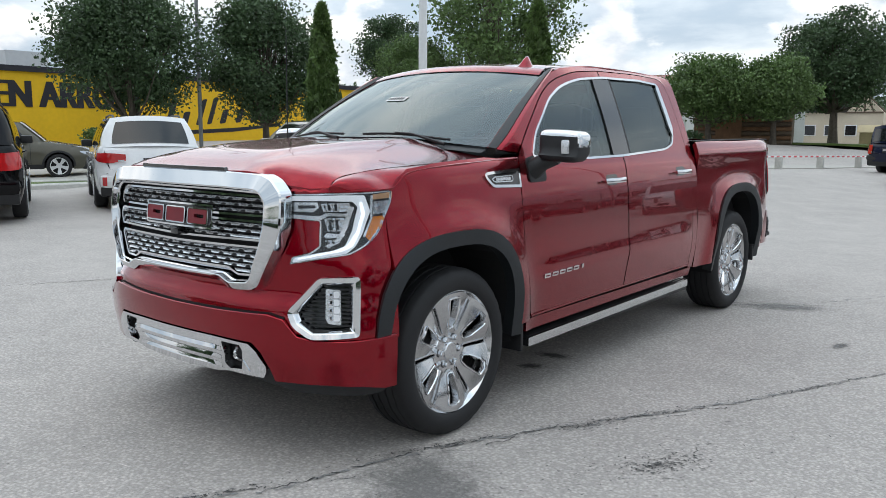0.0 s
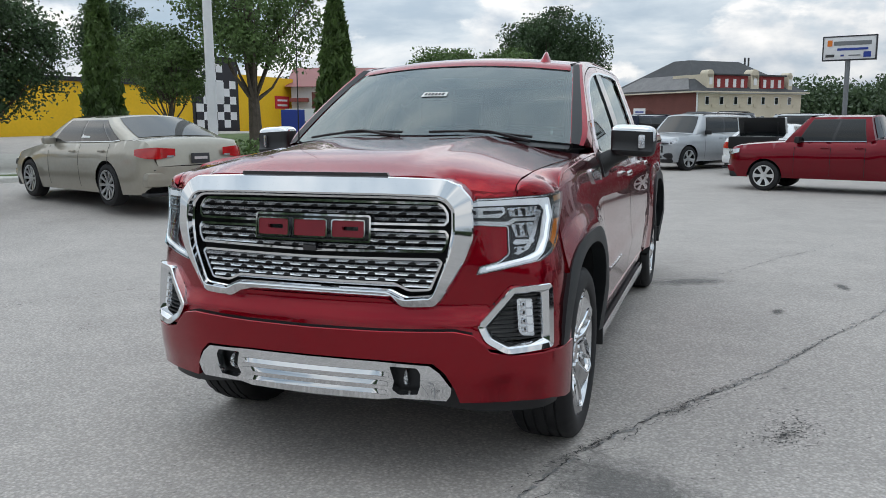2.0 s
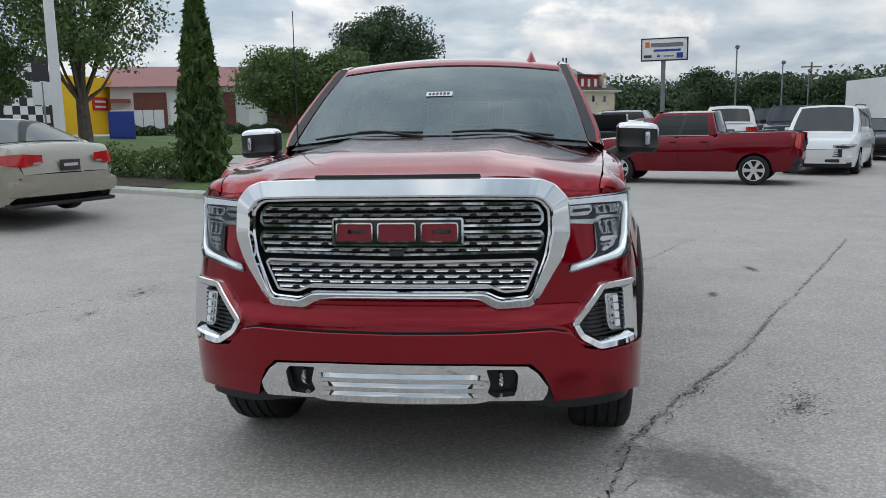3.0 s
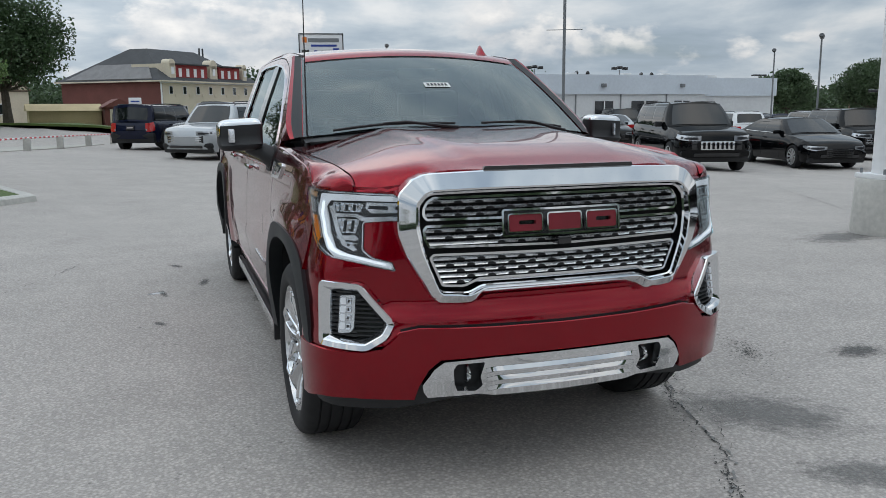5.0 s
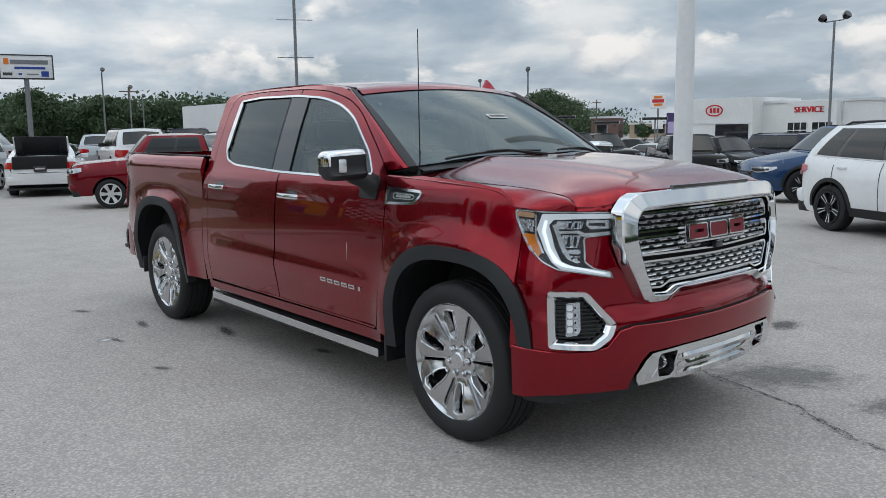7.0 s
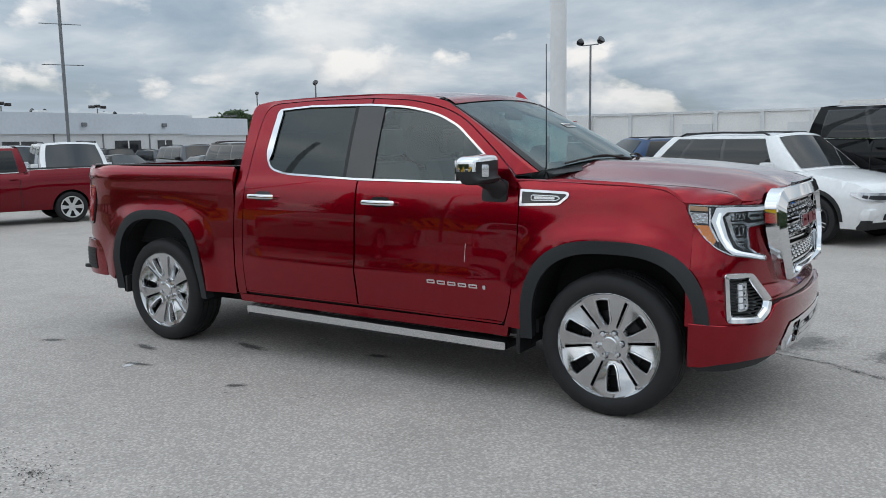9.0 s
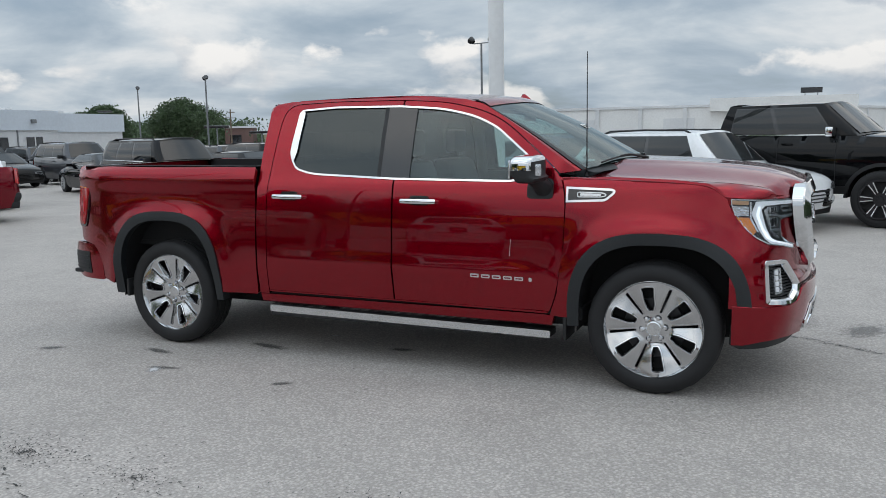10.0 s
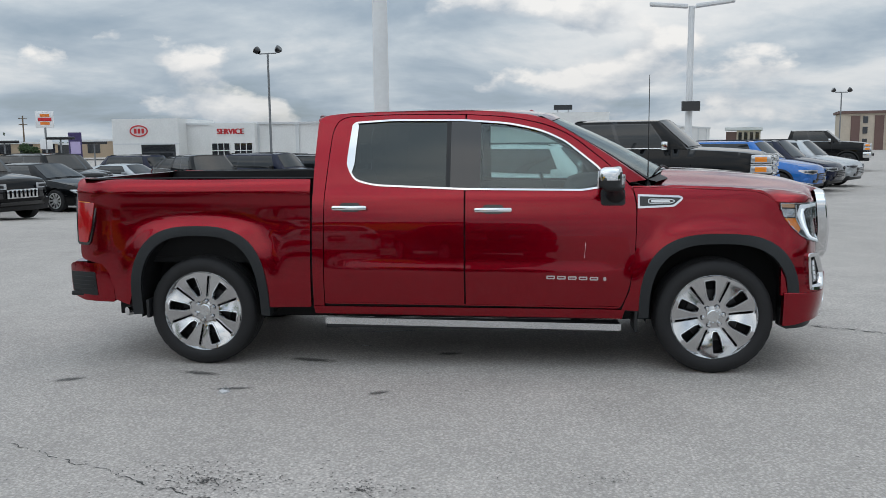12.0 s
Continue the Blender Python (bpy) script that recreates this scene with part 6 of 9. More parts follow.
def make_car(kind, tone, name, label, category, wheel=("five", None), group="parked cars", slots=False, dark_ends=False):
    sp = SPECS[kind]
    L, W, H, r, wb, fo, low = (sp[k] for k in ("L", "W", "H", "r", "wb", "fo", "low"))
    P = PAINTS[tone]
    deck = curve([t * L - L / 2 for t in sp["deck"][0]], sp["deck"][1])
    tw = [0, .008, .03, .08, .16, .30, .75, .90, .96, .99, 1]
    wid = curve([t * L - L / 2 for t in tw], [v * W / 2 for v in (.76, .84, .92, .968, .99, 1, 1, .985, .955, .90, .82)])
    sec = curve([0, .12, .35, .60, .82, .94, 1.0], [.93, .965, .995, 1.0, .975, .94, .895])
    yf, yr = -L / 2 + fo, -L / 2 + fo + wb
    root = thing(name, label, category, group=group)

    def round_ends(root_):
        """Bows the nose and the tail in plan, parts and all."""
        done = set()
        for o in root_.children_recursive:
            if o.type != "MESH" or o.data.name in done or o.name.startswith(("wheel", "rim", "hub")):
                continue
            done.add(o.data.name)
            for v in o.data.vertices:
                k = (min(abs(v.co.x) / (W / 2), 1.0)) ** 2.4
                e_ = sstep(L / 2 - .55, L / 2, abs(v.co.y))
                v.co.y -= math.copysign((BOW.get(kind, .17) if v.co.y < 0 else .10) * k * e_, v.co.y)
                if kind != "big_pickup":
                    lowf = 1 - sstep(low, low + .35, v.co.z)
                    v.co.y -= math.copysign(.07 * lowf * e_, v.co.y)

    def sx(y, z):
        zd = deck(y)
        return wid(y) * sec(min(max((z - low) / max(zd - low, .05), 0), 1))
    # sides with real wheel arches
    ar = r * 1.14
    bottom = [(-L / 2, low + .10), (-L / 2 + .12, low)]
    for c in (yf, yr):
        a0 = math.asin(min(.95, (r - low) / ar))
        for i in range(15):
            t = math.pi + a0 - (math.pi + 2 * a0) * i / 14
            bottom.append((c + ar * math.cos(t), max(r + ar * math.sin(t), low)))
    bottom += [(L / 2 - .14, low + .02), (L / 2, low + .14)]
    top = [(y, deck(y)) for y in sorted({*(np.linspace(-L / 2, L / 2, 40)), *[t * L - L / 2 for t in sp["deck"][0]]}, reverse=True)]
    outline = [Vector(p) for p in bottom + top]
    bm = bmesh.new()
    for s in (1, -1):
        add_panel(bm, outline, lambda y, z: (s * sx(y, z), y, z), (s, 0, 0), step=.13, rim=0)
    ys = sorted({*np.linspace(-L / 2, L / 2, 44), *[t * L - L / 2 for t in sp["deck"][0]]})
    bed0 = sp["bed"] * L - L / 2 if "bed" in sp else 99
    rows = [[bm.verts.new((u * sx(y, deck(y)), y, deck(y) + .05 * (1 - abs(u) ** 2.2) * (1 if -L / 2 + .1 < y < L / 2 - .1 else .3) - (.18 if y > bed0 and y < L / 2 - .05 and abs(u) < .9 else 0))) for u in (-1, -.93, -.7, -.35, 0, .35, .7, .93, 1)] for y in ys]
    for ya, a, b in zip(ys, rows[:-1], rows[1:]):
        for k in range(8):
            f = bm.faces.new((a[k], a[k + 1], b[k + 1], b[k]))
            if ya >= bed0 and 0 < k < 7:
                f.material_index = 1
    for y, s in ((-L / 2, 1), (L / 2, -1)):
        z0 = low + (.10 if s > 0 else .14)
        z1 = deck(y)
        add_grid(bm, 8, 3, lambda u, v: ((2 * u - 1) * sx(y, z0 + (z1 - z0) * v), y, z0 + (z1 - z0) * v), flip=s < 0)
    bmesh.ops.remove_doubles(bm, verts=bm.verts, dist=.002)
    bm.normal_update()
    body = finish("body", bm, [P, DARK], root, sharp=58)
    # floor and wheel wells
    box("underbody", (-W / 2 + .20, -L / 2 + .25, low + .02), (W / 2 - .20, L / 2 - .25, min(low + .32, r * 1.2)), DARK, root)
    for c in (yf, yr):
        for s in (1, -1):
            bm = bmesh.new()
            pth = [(c + ar * 1.02 * math.cos(math.pi * i / 10), r + ar * 1.02 * math.sin(math.pi * i / 10)) for i in range(11)]
            ra = [[bm.verts.new((s * x, y, z)) for y, z in pth] for x in (W / 2 - .04, W / 2 - .34)]
            for k in range(10):
                bm.faces.new((ra[0][k], ra[0][k + 1], ra[1][k + 1], ra[1][k]))
            bm.faces.new(ra[1])
            finish("wheel_well", bm, DARK, root)
    # cabin
    g0, g1, g2, g3 = (t * L - L / 2 for t in sp["gl"])
    wr = sp["wr"] * W / 2
    zb = lambda y: deck(min(max(y, -L / 2), L / 2)) + .005

    def shell(u, v, s):
        """Side of the cabin: u from front to back, v from belt to roof."""
        y = (g0 + (g3 - g0) * u) * (1 - v) + (g1 + (g2 - g1) * u) * v
        yb = g0 + (g3 - g0) * u
        wb_ = sx(yb, deck(yb)) * (1 - .12 * (u < .04) * 0)
        x = wb_ * (1 - v) + wr * v + .035 * math.sin(math.pi * v)
        z = zb(yb) * (1 - v) + (H - .045) * v
        return Vector((s * x, y, z))
    bm = bmesh.new()
    for s in (1, -1):
        add_grid(bm, 16, 5, lambda u, v: shell(u, v, s), flip=s < 0)

    def lid(u, v):
        p = shell(v, 1, 1)
        k = 2 * u - 1
        return (k * wr, p.y, H - .045 + .05 * (1 - k * k) - .03 * (2 * v - 1) ** 4)
    add_grid(bm, 10, 14, lid)

    def end(u, v, e):
        a = shell(e, v, 1)
        k = 2 * u - 1
        bow = (1 - k * k) * (.10 if e == 0 else -.06) * (1 - .4 * v)
        zc = .03 * (1 - k * k) * (1 - v)
        return Vector((k * a.x, a.y - bow, a.z + zc + .045 * (1 - k * k) * v))
    add_grid(bm, 10, 5, lambda u, v: end(u, v, 0), flip=False)
    add_grid(bm, 10, 5, lambda u, v: end(u, v, 1), flip=True)
    bmesh.ops.remove_doubles(bm, verts=bm.verts, dist=.003)
    bm.normal_update()
    cab = finish("roof", bm, P, root, sharp=72)
    for nm, e, a, b, sg in (("windscreen", 0, .07, .93, -1), ("rear_window", 1, .09, .91, 1)):
        bm = bmesh.new()
        add_grid(bm, 10, 5, lambda u, v: end(a + (b - a) * u, (.06 + .86 * v) if e == 0 or "bed" in sp or kind == "sedan" else (.10 + .72 * v), e) + Vector((0, sg * .010, .006)), flip=e == 1)
        finish(nm, bm, CARGLASS, cab)
    for s in (1, -1):
        fa_, fb_ = sp["win"][0][0] - .012, sp["win"][-1][1] + .010
        bm = bmesh.new()
        add_grid(bm, 14, 4, lambda u, v: shell(fa_ + (fb_ - fa_) * u + .05 * (1 - v) * (1 - u), .03 + .88 * v, s) + Vector((s * .004, 0, .002)), flip=s < 0)
        finish("window_frame", bm, GLOSSB, cab)
        for a, b in sp["win"]:
            bm = bmesh.new()
            add_grid(bm, 6, 4, lambda u, v: shell(a + (b - a) * u + (.05 * (1 - v) * (1 - u) if a < .15 else 0), .05 + .83 * v, s) + Vector((s * .008, 0, .002)), flip=s < 0)
            finish("side_window", bm, CARGLASS, cab)
        if sp.get("chromed") or kind in ("sedan", "suv", "pickup"):
            bm = bmesh.new()
            add_grid(bm, 12, 1, lambda u, v: shell(fa_ + (fb_ - fa_) * u + .05 * (1 - u), .012 + .03 * v, s) + Vector((s * .010, 0, 0)), flip=s < 0)
            finish("belt_trim", bm, CHROME, cab)
        if sp.get("rails"):
            tube("roof_rail", [shell(u, 1, s) + Vector((-s * .05, 0, z)) for u, z in ((.05, .0), (.10, .045), (.5, .06), (.88, .045), (.94, .0))], .018, BLACKP, cab, 6)
        # shut lines, handles, mirrors
        for u in (sp["win"][0][0] + .015, sp["win"][0][1] + .015, sp["win"][1][1] + .01):
            y = g0 + (g3 - g0) * u
            z1 = deck(y) - .02
            bm = bmesh.new()
            add_grid(bm, 1, 6, lambda a, v: (s * (sx(y, low + .08 + (z1 - low - .08) * v) + .002), y - .006 + .012 * a, low + .08 + (z1 - low - .08) * v), flip=s < 0)
            finish("shut_line", bm, DARK, body)
        for u in (sp["win"][0][1] - .05, sp["win"][1][1] - .05):
            y = g0 + (g3 - g0) * u
            z = deck(y) - .13
            x = sx(y, z)
            box("door_handle", (min(s * x, s * (x + .03)), y - .10, z - .012), (max(s * x, s * (x + .03)), y + .08, z + .016), P, body, .008)
        y = g0 + (g3 - g0) * (sp["win"][0][0] + .05)
        x = sx(y, deck(y))
        z = deck(y)
        box("door_mirror", (min(s * x, s * (x + .20)), y - .05, z - .01), (max(s * x, s * (x + .20)), y + .07, z + .12 * H / 1.6), CHROME if sp.get("chromed") else P if kind in ("sedan", "van", "hatch") else BLACKP, root, .03)
        # lamps wrap round the corners: first across the end, then along the side
        def wrap(a, v, end_, depth, inner, zb_, zt_, slant):
            # the lamp thins out towards its inner end and along the flank
            thin = .62 + .76 * a if a <= .5 else 1 - .9 * (a - .5)
            zz = (zb_ + zt_) / 2 + (zt_ - zb_) * (v - .5) * (thin if kind not in BOW else 1) + (.02 * (.5 - a) if a < .5 and kind not in BOW else 0)
            if a <= .5:
                y = end_ * (L / 2 + .012)
                x = sx(end_ * L / 2, zz) * (inner + (1 - inner) * a * 2) + .008
            else:
                t = (a - .5) * 2
                y = end_ * (L / 2 + .012 - depth * t)
                x = sx(end_ * (L / 2 - depth * t), zz) + .010
                zz += slant * t * (1 - .5 * v) 
            return (s * x, y, zz)
        zl = deck(-L / 2 + .10) - .10
        bm = bmesh.new()
        add_grid(bm, 10, 3, lambda a, v: wrap(a, v, -1, .34, .62, zl - .07, zl + .06, .07))
        bmesh.ops.recalc_face_normals(bm, faces=bm.faces)
        hl = finish("headlamp", bm, LENS, root)
        bm = bmesh.new()
        add_grid(bm, 8, 2, lambda a, v: wrap(.15 + .55 * a, v, -1.004, .34, .62, zl - .04, zl + .02, .06))
        bmesh.ops.recalc_face_normals(bm, faces=bm.faces)
        finish("lamp_chamber", bm, LAMPDARK, hl)
        drop, tall, dep, inner = {"sedan": (.24, .17, .30, .60), "wagon": (.25, .17, .34, .62), "hatch": (.27, .18, .32, .66), "suv": (.36, .26, .22, .72), "van": (.36, .30, .20, .76), "box_suv": (.36, .30, .10, .84)}.get(kind, (.40, .36, .12, .84))
        zt = deck(L / 2 - .12) - drop
        bm = bmesh.new()
        add_grid(bm, 12, 4, lambda a, v: wrap(a, v, 1, dep, inner, zt, zt + tall, .05 if kind != "sedan" else .02))
        bmesh.ops.recalc_face_normals(bm, faces=bm.faces)
        tl = finish("tail_lamp", bm, TAIL, root)
        bm = bmesh.new()
        add_grid(bm, 5, 2, lambda a, v: wrap(.05 + .20 * a, v, 1.003, dep, inner, zt + tall * .10, zt + tall * .30, .0))
        bmesh.ops.recalc_face_normals(bm, faces=bm.faces)
        finish("reverse_lamp", bm, LENS, tl)
        if kind in ("wagon", "hatch"):
            box("rear_reflector", (min(s * W * .40, s * W * .44), L / 2 + .02, low + .17), (max(s * W * .40, s * W * .44), L / 2 + .052, low + .32), TAIL, root, .006)
        if sp.get("clad"):
            for c in (yf, yr):
                o = [Vector((c + (ar + .055) * math.cos(math.pi * i / 16), r + (ar + .055) * math.sin(math.pi * i / 16))) for i in range(17)]
                i_ = [Vector((c + (ar - .004) * math.cos(math.pi * i / 16), r + (ar - .004) * math.sin(math.pi * i / 16))) for i in range(17)]
                panel("arch_trim", o + i_[::-1], lambda y, z: (s * (sx(y, z) + .010), y, z), (s, 0, 0), BLACKP, body, step=.10, rim=.02)
            q = [Vector((yf + ar, low)), Vector((yr - ar, low)), Vector((yr - ar, low + .13)), Vector((yf + ar, low + .13))]
            panel("sill_trim", q, lambda y, z: (s * (sx(y, z) + .008), y, z), (s, 0, 0), BLACKP, body, step=.3, rim=.02)
    # nose and tail
    z0, z1 = low + .05, deck(-L / 2 + .02)
    gm = CHROME if sp.get("chromed") else GLOSSB
    wg = .30 if kind in ("sedan", "hatch", "wagon") else .46
    gr = box("grille", (-W * wg * .72, -L / 2 - .015, z1 - .26), (W * wg * .72, -L / 2 + .05, z1 - .03), GLOSSB if slots else gm, root, .03)
    if slots:
        for k in range(8):
            xx = -.40 + k * .80 / 7
            box("grille_bar", (xx - .027, -L / 2 - .040, z1 - .235), (xx + .027, -L / 2 - .008, z1 - .050), CHROME, gr, .008)
        for zz in (z1 - .255, z1 - .068):
            box("grille_bar", (-.43, -L / 2 - .042, zz), (.43, -L / 2 - .008, zz + .030), CHROME, gr, .008)
    else:
        for k in range(4):
            zz = z1 - .24 + .055 * k
            box("grille_bar", (-W * wg * .66, -L / 2 - .024, zz), (W * wg * .66, -L / 2 - .010, zz + .022), CHROME if kind in ("suv", "wagon", "big_pickup") else BLACKP, gr, .005)
    bumper = CHROME if sp.get("chromed") else BLACKP if dark_ends else P
    box("front_bumper", (-W * .455, -L / 2 - .035, low + .11), (W * .455, -L / 2 + .20, low + .30), bumper, root, .085)
    box("front_valance", (-W * .44, -L / 2 - .015, low - .01), (W * .44, -L / 2 + .22, low + .15), BLACKP, root, .04)
    box("air_intake", (-W * .30, -L / 2 - .040, low + .13), (W * .30, -L / 2 + .02, low + .22), GLOSSB, root, .015)
    box("rear_bumper", (-W * .468, L / 2 - .18, low + .12), (W * .468, L / 2 + .045, low + .36), (CHROME if "bed" in sp and kind != "pickup" else BLACKP if "bed" in sp or kind == "box_suv" or dark_ends else P), root, .10)
    box("rear_valance", (-W * .455, L / 2 - .20, low - .01), (W * .455, L / 2 + .03, low + (.15 if kind != "sedan" else .05)), BLACKP, root, .03)
    box("tail_shut_line", (-W * .40, L / 2 - .03, low + .372), (W * .40, L / 2 + .004, low + .384), DARK, root)
    pl = box("number_plate", (-.15, L / 2 + .006, deck(L / 2 - .1) - .30), (.15, L / 2 + .03, deck(L / 2 - .1) - .15), PLATE, root, .005)
    box("plate_bar", (-.11, L / 2 + .031, deck(L / 2 - .1) - .24), (.11, L / 2 + .034, deck(L / 2 - .1) - .20), SIGNBAR, pl)
    round_ends(root)
    style, wm = wheel
    first = car_wheel(r, .21 if kind != "big_pickup" else .30, style, wm or ALLOY)
    first.parent = root
    hx = W / 2 - (.012 if kind != "big_pickup" else -.03)
    first.matrix_basis = pose(hx, yf, r)
    for x, y, rz in ((-hx, yf, 180), (hx, yr, 0), (-hx, yr, 180)):
        copy_thing(first, pose(x, y, r, 0, 0, rz))
    return root


def tow_truck_front(root):
    """Stacked lamps, bright bars and a deep bumper for the lifted pickup."""
    sp = SPECS["big_pickup"]
    L, W = sp["L"], sp["W"]
    for o in [o for o in root.children_recursive if o.name.split(".")[0] in ("headlamp", "lamp_chamber", "grille", "grille_bar", "front_bumper", "air_intake")]:
        bpy.data.objects.remove(o)
    gr = box("grille", (-.62, -L / 2 - .05, .98), (.62, -L / 2 + .10, 1.37), GLOSSB, root, .03)
    for z in (1.00, 1.10, 1.20, 1.30):
        box("grille_bar", (-.60, -L / 2 - .085, z), (.60, -L / 2 - .045, z + .045), CHROME, gr, .012)
    for s in (1, -1):
        for z, mat in ((1.03, LENS), (1.21, LENS)):
            lamp = box("headlamp", (min(s * .64, s * .985), -L / 2 - .055, z), (max(s * .64, s * .985), -L / 2 + .30, z + .15), mat, root, .03, "stacked clear headlamp with amber corner")
            box("lamp_corner", (min(s * .90, s * .992), -L / 2 + .02, z + .03), (max(s * .90, s * .992), -L / 2 + .22, z + .12), AMBER, lamp, .01)
        box("lamp_bar", (min(s * .62, s * .99), -L / 2 - .07, 1.185), (max(s * .62, s * .99), -L / 2 + .30, 1.205), CHROME, root, .006)
        box("fog_opening", (min(s * .66, s * .86), -L / 2 - .19, .76), (max(s * .66, s * .86), -L / 2 - .10, .88), GLOSSB, root, .02)
    bm = bmesh.new()
    add_box(bm, (-1.0, -L / 2 - .17, .66), (1.0, -L / 2 + .22, .97), .05)
    for v in bm.verts:
        v.co.y += .10 * (abs(v.co.x) / 1.0) ** 3
    finish("front_bumper", bm, CHROME, root, "deep chrome front bumper")


def park(car, x, y, heading):
    """Stands a car with its middle at (x, y). heading: degrees that the nose is turned from -y, counter-clockwise from above."""
    z = rise(x, y)
    car.matrix_world = pose(x, y, z, 0, 0, heading)
    return car


def again(car, x, y, heading, tone=None, label=""):
    c = copy_thing(car, pose(x, y, rise(x, y), 0, 0, heading))
    if tone:
        for o in c.children_recursive:
            if o.type == "MESH":
                for slot in o.material_slots:
                    if slot.material and slot.material.name in PAINT_NAMES:
                        slot.link = "OBJECT"
                        slot.material = PAINTS[tone]
    if label:
        tagged(c, label)
    return c


PAINT_NAMES = {p.name for p in PAINTS.values()}
# beside the planted strip
park(make_car("wagon", "white", "station_wagon", "white station wagon with roof rails and red tail lamps", "car"), -11.45, 5.70, -115.6)
camry = park(make_car("sedan", "tan", "sedan", "champagne four-door sedan parked at the kerb", "car", ("ten", None)), -8.15, 7.50, 248.4)
paper = panel("window_paper", [Vector(p) for p in ((.34, 1.03), (.62, 1.03), (.60, 1.27), (.40, 1.27))], lambda y, z: (.838 - .62 * (z - .97), y, z), (1, 0, 0), WHITEP, camry, step=.2, rim=.003, label="white paper behind the rear window")
olive = again(bpy.data.objects["station_wagon"], -21.4, 7.3, 154, "olive", "olive-brown station wagon across the drive")
# across the lot
canyon = park(make_car("pickup", "red", "pickup_truck", "dark red mid-size pickup parked across the lot", "pickup truck", ("six", None)), 3.95, 15.10, 249.5)
canyon.scale = (.88, .88, .88)
crv = park(make_car("suv", "silver", "suv", "silver compact SUV facing the lane", "car", dark_ends=True), .55, 23.2, -36)
crv.scale = (.94, .94, .94)
park(make_car("box_suv", "navy", "suv", "dark blue boxy SUV seen from behind", "car"), -1.4, 28.9, 152)
van = park(make_car("van", "white", "minivan", "white minivan behind the red pickup", "car"), 8.0, 18.5, -26)
van.scale = (.9, .9, .9)
xtrek = park(make_car("hatch", "white", "hatchback", "white crossover hatchback with black wheel-arch trim", "car", ("five", ALLOYB)), 8.85, .90, -26)
hd = park(make_car("big_pickup", "black", "pickup_truck", "lifted black pickup with chrome grille and black wheels", "pickup truck", ("six", ALLOYB)), 10.35, -.45, -20)
tow_truck_front(hd)
gc = park(make_car("suv", "black", "suv", "black SUV with a bright slotted grille", "car", slots=True), 12.4, 15.7, -17)
accord = park(make_car("sedan", "black", "sedan", "black sedan in the stock row", "car", ("ten", None)), 16.4, 15.9, -14)
hatch = again(xtrek, 14.9, 5.0, 228.7, "blue", "dark blue hatchback in the lot")
again(gc, -11.6, 2.55, -115, "black", "black SUV parked beside the white wagon")
opened = again(accord, 2.95, 21.9, 160, "white", "white sedan with its boot lid raised")
lid = box("raised_lid", (-.66, 1.55, 1.02), (.66, 2.12, 1.07), PAINTS["white"], opened, .024, m=Matrix.Translation((0, 1.55, 1.0)) @ Matrix.Rotation(radians(68), 4, "X") @ Matrix.Translation((0, -1.55, -1.0)))
box("boot_opening", (-.64, 1.62, .72), (.64, 2.42, 1.045), DARK, opened, .04)
box("lid_lining", (-.62, 1.60, .985), (.62, 2.14, 1.018), BLACKP, opened, .02, m=Matrix.Translation((0, 1.55, 1.0)) @ Matrix.Rotation(radians(68), 4, "X") @ Matrix.Translation((0, -1.55, -1.0)))
for y in (-.45, .45):
    tube("lid_strut", [(y, 1.66, 1.02), (y, 1.80, 1.42)], .018, BLACKP, opened, 6)
again(accord, 15.7, 21.6, 155, "black", "black full-size sedan seen from behind in the stock row")
again(canyon, 19.6, 12.2, -42, "black", "black full-size pickup in the stock row")
# blue and silver cars beyond the lifted pickup
again(xtrek, 19.1, -5.3, -35, "bright", "bright blue hatchback in the far row")
again(xtrek, 21.2, -6.6, -35, "navy", "dark blue hatchback in the far row")
again(xtrek, 23.6, -8.1, -35, "silver", "silver crossover in the far row")
again(hd, 37.4, -12.9, -22, "black", "black crew-cab pickup far across the lot")
# the stock rows: noses towards the lane
rows = random.Random(12)
tones = ("black", "white", "silver", "grey", "black", "navy", "white", "grey", "white", "silver", "blue", "black")
models = (gc, accord, xtrek, canyon, gc, camry, crv, van)
for r in range(8):
    for j in range(-5, 12):
        x = 13.2 + r * .56 * 6.0 + j * .74 * 3.0 + rows.uniform(-.25, .25)
        y = 17.3 + r * .83 * 6.0 - j * .67 * 3.0 + rows.uniform(-.25, .25)
        if r == 0 and j in (-1, 0, 1) or y < 7.5 or x > 42 or x < 9 or y > 41 or math.hypot(x - 15.7, y - 21.6) < 3.4 or math.hypot(x - 17.0, y - 32.0) < 2.6 or rows.random() < .12 or math.hypot(x - 19.2, y - 11.2) < 3.6 or math.hypot(x - 36.1, y - 14.9) < 2.5:
            continue
        tone = tones[rows.randrange(len(tones))]
        if r < 2:
            tone = ("black", "navy", "black", "grey")[j % 4]
        again(models[rows.randrange(len(models))], x, y, -18 + rows.uniform(-3, 3) + (180 if r > 2 and r % 2 else 0), tone, tone + "-coloured used car standing in a stock row")
for i, (x, y, h, m_, tone) in enumerate(((.8, 27.4, -30, gc, "grey"), (9.8, 24.2, -8, xtrek, "silver"), (10.9, 28.5, -10, camry, "silver"), (7.4, 27.8, 170, gc, "white"), (5.0, 30.5, -30, accord, "red"), (12.6, 33.5, -12, gc, "black"), (8.6, 35.5, 165, xtrek, "silver"), (14.8, 39.0, -12, van, "grey"), (11.2, 42.0, -10, accord, "white"), (2.6, 40.5, 60, xtrek, "grey"), (5.8, 44.0, 80, gc, "silver"))):
    again(m_, x, y, h, tone, tone + "-coloured used car parked beyond the lane")
